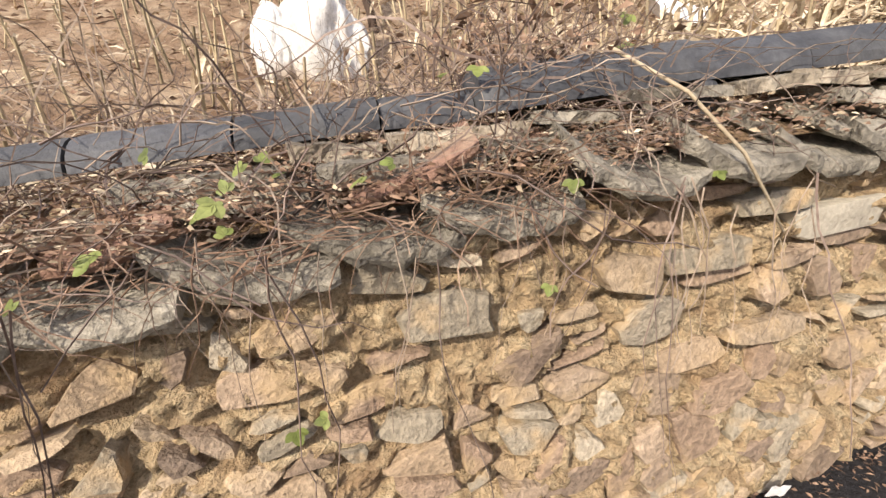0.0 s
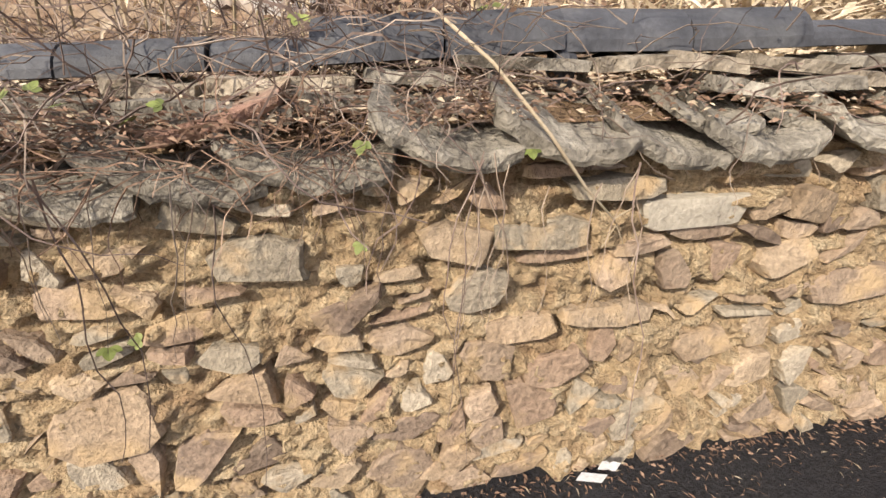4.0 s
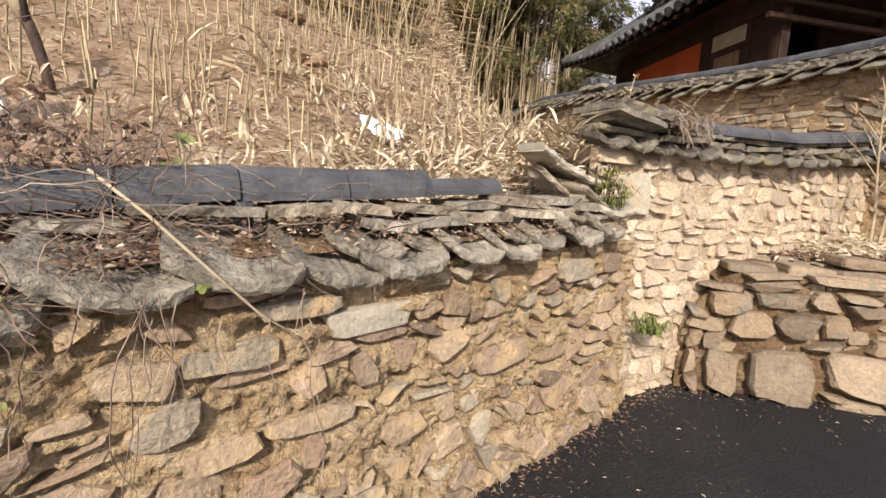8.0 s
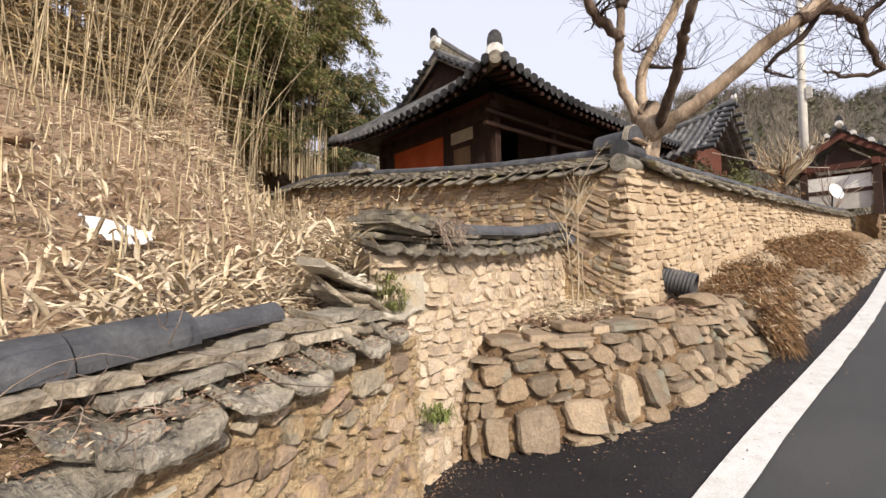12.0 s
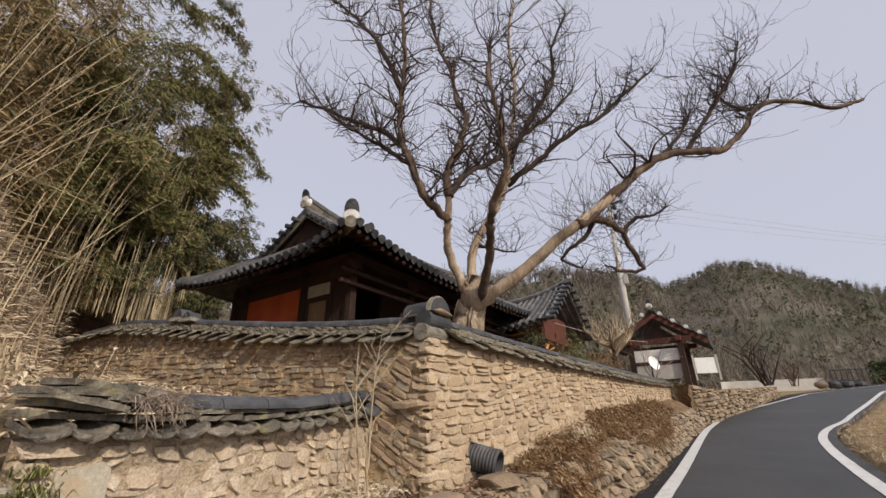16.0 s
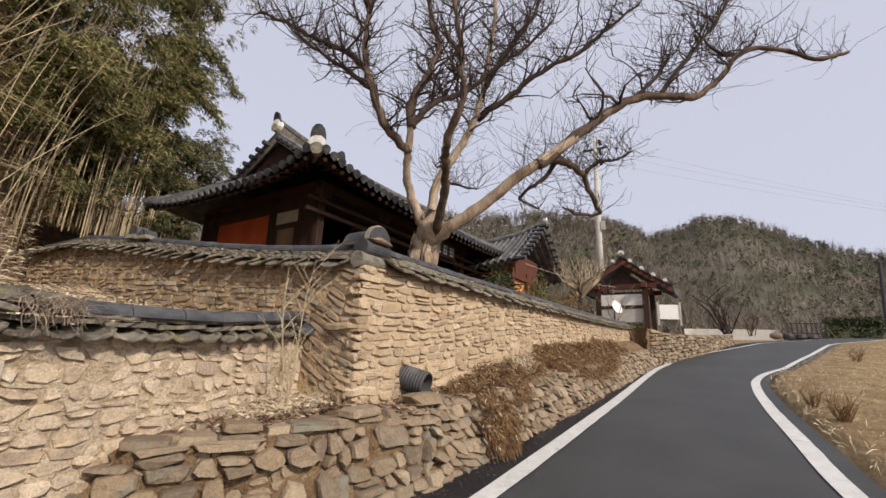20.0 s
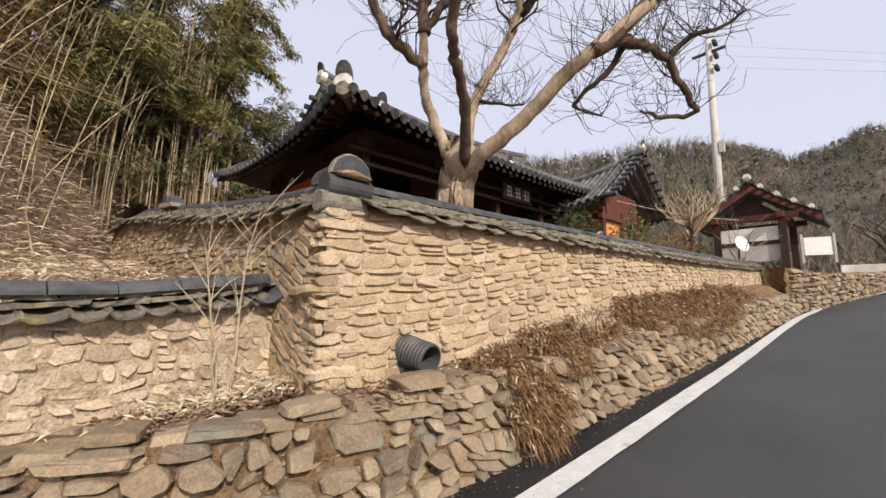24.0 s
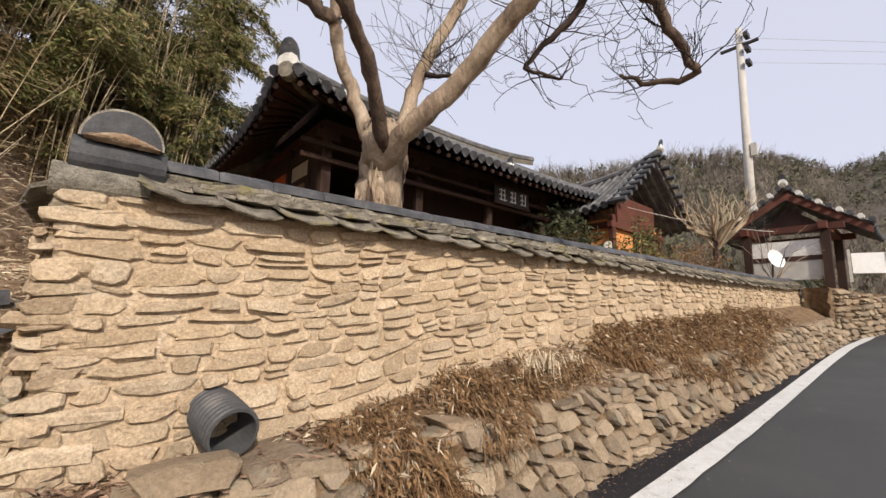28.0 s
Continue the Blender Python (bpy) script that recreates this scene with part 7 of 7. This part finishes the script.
def brush_cover(u, t):
    top = interp(((.7, .6), (1.1, .3), (2.2, .3), (2.7, .6), (3.4, .7), (3.9, .1), (5, -.1), (10, -.1), (11.5, .4), (12.5, 1.2)), u)
    bot = interp(((.7, 1.75), (1.2, 1.7), (1.5, 1.35), (1.75, 1.2), (2.1, 1.05), (2.6, .8), (3.0, .75), (3.4, .8), (4.2, 1.0), (5.5, 1.2), (8, 1.1), (10, .85), (12, .7)), u)
    return top <= t <= bot


for i in range(20000):
    u, t = .75 + 11 * sr.random() ** 1.3, 1.9 * sr.random()
    lump = nz(u * 2.2, t * 2.5, 5)
    if not brush_cover(u, t + .25 * nz(u * 3, t * 3)) or lump < -.12:
        continue
    p = bank_pt(u, t) + Vector((sr.uniform(-.04, .04), -.05 - sr.uniform(0, .10), 0))
    if t <= 1.05:
        p.z += sr.random() * (.04 + .17 * max(0, .25 + lump))
    else:
        p += Vector((-.19, -.98, 0)) * sr.random() * (.03 + .07 * max(0, .3 + lump))
    a = sr.uniform(0, 6.28)
    d = Vector((math.cos(a) * .7, -.7 + .5 * math.sin(a), sr.uniform(-1.5, .35))).normalized()
    if i % 2 == 0:
        stems.tube([p, p + d * .12, p + d * .2 + Vector((0, -.02, -.1))], [.0035, .003, .0012], 3, False)
    for _ in range(4):
        leaf(brushg if sr.random() < (.9 if lump > -.1 else .6) else strawb, p + Vector((sr.uniform(-.06, .06), sr.uniform(-.06, .06), sr.uniform(-.06, .06))), (d + Vector((sr.uniform(-.8, .8), sr.uniform(-.8, .8), sr.uniform(-.8, .5)))).normalized(), sr.uniform(.035, .11), sr.uniform(.004, .010), sr)
bank = empty("dry_brush", L(2.5, -.5, 1.5), "rust-brown dead brush hanging over the bank", "brush", "stuff")
adopt(brushg.thing("dead_leaves", M_BRUSH, kind="stuff"), bank)
adopt(strawb.thing("pale_leaves", M_STRAW, kind="stuff"), bank)
adopt(stems.thing("stems", M_BRUSH, kind="stuff"), bank)
# leaf bed behind the retaining wall and round the pipe
g = Geo()
for i in range(2600):
    if i % 3:
        x, y = sr.uniform(4.2, 5.5), sr.uniform(1.2, 1.78)
        z = interp(((3.4, 1.22), (4.5, 1.3), (5.5, 1.38)), x) + sr.uniform(0, .05)
    else:
        q = L(sr.uniform(-.3, 1.4), sr.uniform(-.55, -.05))
        x, y, z = q.x, q.y, interp(((-.3, 1.33), (1.4, 1.42)), q.x - 5.75) + sr.uniform(-.03, .06)
    a = sr.uniform(0, 6.28)
    leaf(g, Vector((x, y, z)), Vector((math.cos(a), math.sin(a), sr.uniform(-.1, .5))).normalized(), sr.uniform(.04, .10), sr.uniform(.006, .015), sr)
g.thing("leaf_litter", M_LEAF, None, "dry leaves lying on the bed below the wall", "leaf litter", "stuff")
g = Geo()
for i in range(1500):
    x, y = sr.gauss(4.85, .28), 1.5 + sr.gauss(0, .13)
    a = sr.uniform(0, 6.28)
    leaf(g, Vector((x, y, interp(((3.4, 1.24), (4.5, 1.32), (5.5, 1.40)), x) + sr.uniform(0, .09))), Vector((math.cos(a), math.sin(a), sr.uniform(-.1, .8))).normalized(), sr.uniform(.04, .11), sr.uniform(.004, .011), sr)
g.thing("straw_litter", M_STRAW, None, "pale dry leaves heaped round the saplings", "leaf litter", "stuff")
g, g2 = Geo(), Geo()
for i in range(6000):
    u, t = .3 + 12 * sr.random() ** 1.2, sr.random()
    p = bank_pt(u, t) + Vector((0, 0, sr.uniform(.0, .04)))
    a = sr.uniform(0, 6.28)
    leaf(g if i % 3 else g2, p, Vector((math.cos(a), math.sin(a), sr.uniform(-.2, .6))).normalized(), sr.uniform(.03, .10), sr.uniform(.004, .012), sr)
g.thing("leaf_litter", M_LEAF, None, "brown leaves and stalks lying on the bank", "leaf litter", "stuff")
g2.thing("straw_litter", M_STRAW, None, "pale straw lying on the bank", "leaf litter", "stuff")
for i in range(70):
    # loose stones on the bank
    u, t = .9 + 10 * sr.random(), sr.uniform(.1, .95)
    p = bank_pt(u, t)
    g = Geo()
    r = sr.uniform(.04, .1)
    g.grid(lambda a, b: p + Vector((math.cos(a * 6.2832) * math.sin(b * 3.1416) * r * 1.4, math.sin(a * 6.2832) * math.sin(b * 3.1416) * r, -math.cos(b * 3.1416) * r * .6)) * (1 + .35 * nz(math.cos(a * 6.28) * 2 + i, math.sin(a * 6.28) * 2, b * 3)), 7, 5)
    g.thing("bank_stone", M_RUBBLE, None, "loose brown stone lying on the bank", "stone", group="loose stones on the bank")
# crumbs along the lane's edge
g, g2 = Geo(), Geo()
for i in range(3000):
    x = sr.uniform(-1.5, 12)
    y = 1.03 + .245 * (x - .1) - .02 - abs(sr.gauss(0, .055 if i % 6 else .6))
    if x > 3.3:
        y = float(np.interp(x, [p[0] for p in RUB], [p[1] for p in RUB])) - .03 - abs(sr.gauss(0, .10 if i % 3 else .5))
    a = sr.uniform(0, 6.28)
    leaf(g2 if i % 12 else g, Vector((x, y, zr(x) + .016)), Vector((math.cos(a), math.sin(a), sr.uniform(0, .3))).normalized(), sr.uniform(.008, .03) if i % 6 else sr.uniform(.004, .011), sr.uniform(.002, .006) if i % 6 else .0016, sr)
g.thing("leaf_crumbs", M_STRAW, None, "pale crumbs and leaf bits along the asphalt edge", "litter", "stuff")
g2.thing("leaf_crumbs", M_LEAF, None, "brown leaf bits along the asphalt edge", "litter", "stuff")
# litter paper
g = Geo()
g.grid(lambda a, b: Vector((1.02 + .085 * a, 1.19 - .03 * b, zr(1.05) + .012 + .075 * b + .012 * nz(a * 6, b * 6))), 6, 5)
g.grid(lambda a, b: Vector((1.09 + .06 * a, 1.21 - .02 * b, zr(1.05) + .05 + .06 * b + .012 * nz(a * 6, b * 6, 3))), 5, 4)
g.thing("paper_scrap", M_WHITE, None, "crumpled white paper scrap at the wall's foot", "litter", shade=True)

# corrugated drain pipe
pipe = empty("drain_pipe", (6.15, .85, 1.6), "black corrugated plastic drain pipe stub out of the wall", "pipe")
ax0, ax1 = Vector((6.2, 1.06, 1.655)), Vector((6.18, .66, 1.565))
axd = (ax1 - ax0).normalized()
sd = axd.cross(Vector((0, 0, 1))).normalized()
upv = sd.cross(axd)
g = Geo()
prof = []
nrib = 11
for i in range(nrib * 4 + 1):
    t = i / (nrib * 4)
    prof.append((t, .135 + (.008 if i % 4 in (1, 2) else 0)))
prof += [(1.0, .12), (.3, .118), (.0, .02)]
n = 28
for t, r in prof:
    c = ax0.lerp(ax1, t)
    for k in range(n):
        a = 2 * math.pi * k / n
        g.v.append(tuple(c + (sd * math.cos(a) + upv * math.sin(a)) * r))
for i in range(len(prof) - 1):
    for k in range(n):
        g.f.append([i * n + k, i * n + (k + 1) % n, i * n + n + (k + 1) % n, i * n + n + k])
adopt(g.thing("pipe_shell", M_PIPE), pipe)
for u, v, z, w, h in ((.72, -.5, 1.40, .42, .09), (.5, -.55, 1.30, .5, .1), (.95, -.52, 1.30, .4, .12), (.1, -.5, 1.28, .5, .12)):
    vs, fs = stone(lambda s, zz, q: L(s, -.3 - q * 4, zz), u, z, w, h, .06, sr.uniform(-.1, .1), sr, 10, .45, .2)
    g = Geo()
    g.add(vs, fs)
    g.thing("stone", M_RUBBLE, wall_r)

# straw and twig crumbs along the foot of the walls
g, g2 = Geo(), Geo()
for i in range(1100):
    t = sr.random()
    x = -.6 + 3.4 * t if i % 3 else sr.uniform(2.6, 4.6)
    foot = 1.03 + .245 * (x - .1) if x < 2.7 else float(np.interp(x, [p[0] for p in RUB], [p[1] for p in RUB]))
    y = foot - .03 - abs(sr.gauss(0, .16 if i % 4 else .5))
    a = sr.uniform(0, 6.28)
    leaf(g if i % 7 == 0 else g2, Vector((x, y, zr(x) + .018)), Vector((math.cos(a), math.sin(a), sr.uniform(0, .35))).normalized(), sr.uniform(.01, .045), sr.uniform(.001, .0025), sr)
g.thing("straw_litter", M_STRAW, None, "loose straw scattered along the foot of the low wall", "leaf litter", "stuff")
g2.thing("leaf_litter", M_LEAF, None, "brown leaf crumbs scattered along the foot of the low wall", "leaf litter", "stuff")

# bare saplings on the leaf bed
def sapling(x, y, z, h, lean, n, lab):
    o = empty("sapling", (x, y, z), lab, "sapling")
    g = Geo()
    pts = [Vector((x + lean * t + .03 * math.sin(t * 7), y, z + h * t)) for t in (0, .25, .5, .75, 1)]
    g.tube(pts, [.010, .0085, .0065, .004, .002], 6)
    adopt(g.thing("stem", M_STICK), o)
    for i in range(n):
        t = .3 + .6 * sr.random()
        p = pts[min(3, int(t * 4))].lerp(pts[min(3, int(t * 4)) + 1], t * 4 % 1)
        a = sr.uniform(0, 6.28)
        d = Vector((math.cos(a) * 1.0, math.sin(a) * .6, .95)).normalized()
        q = p + d * sr.uniform(.25, .75) * h * .5
        g = Geo()
        m = p.lerp(q, .55)
        g.tube([p, m + Vector((0, 0, .02)), q], [.0042, .003, .0014], 4)
        e = m + Vector((sr.uniform(-.15, .15), sr.uniform(-.08, .08), sr.uniform(.1, .25)))
        g.tube([m, e], [.0022, .001], 3)
        adopt(g.thing("branch", M_STICK), o)


sapling(4.82, 1.5, 1.3, 1.35, -.12, 11, "slender bare sapling with pale bark below the wall")
sapling(4.86, 1.48, 1.3, 1.5, .2, 11, "slender bare sapling leaning beside its twin")
sapling(4.7, 1.35, 1.28, .75, .02, 1, "single thin bare shoot below the wall")

# shrubs behind the long wall
def shrub(u, v, z0, w, h, n, m, lab, cat="shrub", blade=.09, stemm=M_TWIG):
    o = empty("shrub", L(u, v, z0), lab, cat, group="shrubs behind the wall")
    g, st = Geo(), Geo()
    for _ in range(n):
        a, r, t = sr.uniform(0, 6.28), sr.random() ** .6, sr.random()
        p = L(u + math.cos(a) * r * w * (.5 + .5 * t), v + math.sin(a) * r * w * .6, z0 + h * t * (1.05 - .35 * r))
        if sr.random() < .2:
            st.tube([L(u, v, z0), p], [.012, .003], 3, False)
        for _ in range(5):
            d = Vector((sr.uniform(-1, 1), sr.uniform(-1, 1), sr.uniform(-.5, .9))).normalized()
            leaf(g, p + d * .06, d, blade * sr.uniform(.6, 1.3), blade * .14, sr)
    adopt(st.thing("stems", stemm, kind="stuff"), o)
    adopt(g.thing("foliage", m, kind="stuff"), o)


shrub(6.7, 1.7, 2.2, 1.05, 2.15, 560, M_EVERGREEN, "dark evergreen shrub rising behind the long wall", blade=.14)
shrub(9.6, 1.6, 2.3, 1.0, 2.3, 520, M_BAMBOO, "yellow-green clipped shrub behind the long wall", blade=.12)
shrub(12.4, 1.5, 2.4, 1.4, 2.05, 520, M_BRUSH, "brown twiggy shrub behind the long wall", blade=.12)
poll = empty("pollard_shrub", L(14.2, 1.4, 2.3), "leafless pollarded shrub with crooked pale shoots", "shrub")
g, g2 = Geo(), Geo()
g.tube([L(14.2, 1.4, 2.2), L(14.22, 1.4, 4.3), L(14.2, 1.4, 5.1)], [.12, .1, .08], 7)
for _ in range(46):
    a, r = sr.uniform(0, 6.28), sr.uniform(.15, .75)
    p = L(14.2 + math.cos(a) * r, 1.4 + math.sin(a) * r, sr.uniform(4.8, 5.5))
    q = p + Vector((math.cos(a) * .2 + sr.uniform(-.25, .25), math.sin(a) * .2 + sr.uniform(-.25, .25), sr.uniform(.2, .5)))
    e = q + Vector((sr.uniform(-.2, .2), sr.uniform(-.2, .2), sr.uniform(.2, .6)))
    g2.tube([L(14.2, 1.4, sr.uniform(4.3, 4.9)), p, q, e], [.045, .03, .02, .006], 4, False)
    for _ in range(2):
        g2.tube([q, q + Vector((sr.uniform(-.3, .3), sr.uniform(-.3, .3), sr.uniform(.1, .45)))], [.014, .005], 3, False)
adopt(g.thing("trunk", M_BARK_BACKLIT), poll)
adopt(g2.thing("shoot_growth", M_STICK, kind="stuff"), poll)

# utility pole and wires
pole = empty("utility_pole", L(19, 1.55, 2.4), "grey concrete utility pole with wires", "utility pole")
g = Geo()
g.tube([L(19, 1.58, 2.2), L(19, 1.42, 14.1)], [.19, .12], 12)
adopt(g.thing("shaft", M_CONCRETE, shade=True), pole)
crossarm = hbox("crossarm", 18.93, 19.07, .8, 2.1, 13.3, 13.38, M_METAL, pole)
for z in (13.6, 13.0, 12.4):
    knob = hbox("insulator", 18.8, 19.2, 1.1, 1.25, z, z + .18, M_METAL, pole)
    knob.parent, knob.matrix_parent_inverse = crossarm, Matrix.Identity(4)
hbox("bolt_box", 18.85, 19.0, 1.15, 1.35, 8.6, 9.1, M_CONCRETE, pole)
for k, z in enumerate((13.7, 13.2, 12.6)):
    g = Geo()
    a, b = L(19, 1.4, z), Vector((60, -60, 12 + k * .6))
    g.tube([a.lerp(b, t / 10) - Vector((0, 0, 6 * (t / 10) * (1 - t / 10))) for t in range(11)], [.006] * 11, 3, False)
    adopt(g.thing("wire", M_CONCRETE), pole)
g = Geo()
a, b = L(11.4, 2.7, 5.4), L(17.0, .4, 5.2)
g.tube([a.lerp(b, t / 8) - Vector((0, 0, .5 * (t / 8) * (1 - t / 8))) for t in range(9)], [.011] * 9, 4, False)
g.thing("cable", M_CONCRETE, None, "slack cable strung from the wing to the gatehouse", "cable")

# satellite dish
dish = empty("satellite_dish", L(15.6, .35, 3.5), "small white satellite dish above the long wall", "satellite dish")
g = Geo()
nd = Vector((-.8, -.75, .35)).normalized()
s1 = nd.cross(Vector((0, 0, 1))).normalized()
s2 = s1.cross(nd)
c = L(15.05, .2, 4.05)
g.grid(lambda a, b: c + (s1 * math.cos(a * 6.2832) * .25 + s2 * math.sin(a * 6.2832) * .28) * b + nd * .1 * b * b, 20, 5)
adopt(g.thing("bowl", M_WHITE, shade=True), dish)
g = Geo()
g.tube([L(15.1, .3, 3.0), c - nd * .05], [.03, .025], 6)
adopt(g.thing("mast", M_METAL), dish)
g = Geo()
g.tube([c - s2 * .27 + nd * .1, c + nd * .38], [.012, .012], 5)
adopt(g.thing("feed_arm", M_METAL), dish)
# thin bare stems by the dish
tangle("bare_stems", None, lambda: (L(15.3 + sr.uniform(-.3, .3), .25, 3.4), Vector((sr.uniform(-.4, .4), sr.uniform(-.4, .4), 2))), 9, .5, .014, M_TWIG, "thin bare shrub stems beside the dish", "shrub", 4)

# terrace wall past the gate
PT = wall_map(22.0, -3.0, 35, -9.3)
wall_t = core("wall_terrace", PT, -.5, 13, lambda s: zr(22 + s * .9) - .1, lambda s: interp(((0, 3.3), (2, 3.2), (7, 3.4), (13, 3.75)), s) + .08 * nz(s * 2.1, 3), .6, M_BED, "low rough stone terrace wall past the gatehouse", .06, 80)
place_stones(lay(PT, -.3, 12.5, lambda s: zr(22 + s * .9), lambda s: interp(((0, 3.28), (2, 3.18), (7, 3.38), (13, 3.73)), s) + .08 * nz(s * 2.1, 3), (.12, .24), (.25, .65), (.01, .04), (.05, .14), sr), M_RUBBLE, wall_t, "stone", (0, 13))
place_stones(lay(lambda s, z, q: L(16.95 + s, -.62 - q, z), -.1, .75, lambda s: 1.6, lambda s: 3.7, (.1, .16), (.2, .4), (.0, .02), (.1, .2), sr), M_RUBBLE, wall_t, "stone", (-1, 1))
place_stones(lay(lambda s, z, q: L(16.4 + s, -.72 - q, z), .4, 3.6, lambda s: 1.6, lambda s: 2.95, (.14, .22), (.25, .55), (.0, .02), (.03, .1), sr), M_RUBBLE, wall_t, "stone", (-1, 5))
# notice board
sign = empty("notice_board", (28, -4.5, 3.3), "blank white notice board between two grey posts", "sign board")
for d in (0, 1.12):
    g = Geo()
    g.box((28 + d * .2, -3.95 - d, 4.55), .09, .09, 1.3)
    adopt(g.thing("post", M_CONCRETE), sign)
for off in (0, .05):
    g = Geo()
    g.grid(lambda a, b: Vector((28 + off + .22 * a, -4.02 - 1.0 * a, 4.25 + .8 * b)), 1, 1)
    adopt(g.thing("board", M_WHITE), sign)
# far concrete wall, fence and hedge at the bend
PF = wall_map(44, -7.5, 44.5, -14.5)
core("wall_far", PF, 0, 7.0, lambda s: 3.4, lambda s: 4.85, .3, M_CONCRETE, "grey concrete wall at the far bend", .01, 10)
fence = empty("fence", (46, -17, 3.6), "dark metal fence at the far bend", "fence")
for i in range(9):
    g = Geo()
    g.box((46, -15.5 - i * .33, 4.75), .07, .07, 1.7)
    adopt(g.thing("post", M_METAL), fence)
for z in (4.1, 4.7, 5.5):
    g = Geo()
    g.tube([(46, -15.5, z), (46, -18.15, z)], [.04, .04], 4)
    adopt(g.thing("rail", M_METAL), fence)
for k in range(2):
    o = empty("hedge", (50, -21, 3.8), "clipped dark evergreen hedge by the far road", "hedge")
    g = Geo()
    for _ in range(700):
        p = Vector((50 + k * .8 + sr.uniform(-.6, .6), -19.6 - k * .5 - 3.8 * sr.random(), 4.6 + k * 1.0 + sr.uniform(0, .75)))
        for _ in range(4):
            d = Vector((sr.uniform(-1, 1), sr.uniform(-1, 1), sr.uniform(-.6, .8))).normalized()
            leaf(g, p, d, .35, .07, sr)
    adopt(g.thing("foliage", M_EVERGREEN, kind="stuff"), o)
g = Geo()
g.grid(lambda a, b: Vector((49.4 + .3 * nz(a * 5, b), -19.4 - 4.6 * a, 3.2 + 1.9 * b)), 8, 4)
g.thing("hedge_bank", M_EVERGREEN, None, "dark planted bank under the far hedge", "hedge")
for i in range(4):
    g = Geo()
    g.grid(lambda a, b: Vector((42.6 + i * .5, -13.6 - i * .95, 4.25)) + Vector((math.cos(a * 6.283) * math.sin(b * 3.14) * .3, math.sin(a * 6.283) * math.sin(b * 3.14) * .42, -math.cos(b * 3.14) * .26)) * (1 + .3 * nz(a * 5, b * 5, i)), 10, 7)
    g.thing("boulder", M_METAL if i else M_RUBBLE, None, "dark boulder at the far bend", "boulder", group="boulders at the bend")
# leaning black post beside the field
rp = Geo()
rp.tube([(30, -14.35, 1.5), (30, -14.8, 7.4)], [.09, .08], 8)
rp.thing("roadside_post", M_METAL, None, "thin dark roadside post beyond the field", "post")


def bare_bush(x, y, z, h, n, lab, m=M_TWIG, r=.012):
    g = Geo()
    for _ in range(n):
        a = sr.uniform(0, 6.28)
        d = Vector((math.cos(a) * .5, math.sin(a) * .5, 1)).normalized()
        p = Vector((x + sr.uniform(-.1, .1) * h, y + sr.uniform(-.1, .1) * h, z))
        q = p + d * h * sr.uniform(.4, .7)
        e = q + Vector((sr.uniform(-.4, .4), sr.uniform(-.4, .4), sr.uniform(.2, .5))) * h
        g.tube([p, q, e], [r, r * .7, r * .25], 3, False)
        for _ in range(4):
            s = p.lerp(q, sr.random())
            g.tube([s, s + Vector((sr.uniform(-.3, .3), sr.uniform(-.3, .3), sr.uniform(.1, .4))) * h], [r * .5, r * .2], 3, False)
    return g.thing("bare_bush", m, None, lab, "bush")


bare_bush(10.1, -4.5, field_z(10.1, -4.5) - .05, .5, 26, "reddish leafless bush on the dry field", M_BRUSH, .007)
bare_bush(11.4, -4.6, field_z(11.4, -4.6) - .05, .5, 20, "reddish leafless bush on the dry field", M_BRUSH, .006)
bare_bush(25.0, -11.0, field_z(25, -11.0) - .05, .9, 20, "small leafless bush on the dry field", M_BRUSH, .008)
bare_bush(40, -9.6, 4.2, 4.4, 8, "leafless tree on the terrace past the gatehouse", M_BARK_BACKLIT, .07)
bare_bush(42, -11.8, 4.2, 2.8, 7, "leafless tree on the terrace past the gatehouse", M_BARK_MID, .04)
# dry grass on the field
g = Geo()
for i in range(7000):
    x = 4 + 30 * sr.random() ** 1.5
    y = smooth(RIGHT_LINE, x) - .45 - 9 * sr.random() ** 1.6
    p = Vector((x, y, field_z(x, y)))
    d = Vector((sr.uniform(-1, 1), sr.uniform(-1, 1), sr.uniform(.1, 1))).normalized()
    leaf(g, p, d, sr.uniform(.06, .2), .006, sr)
g.thing("dry_grass", M_STRAW, None, "sparse dry grass over the field", "grass", "stuff")
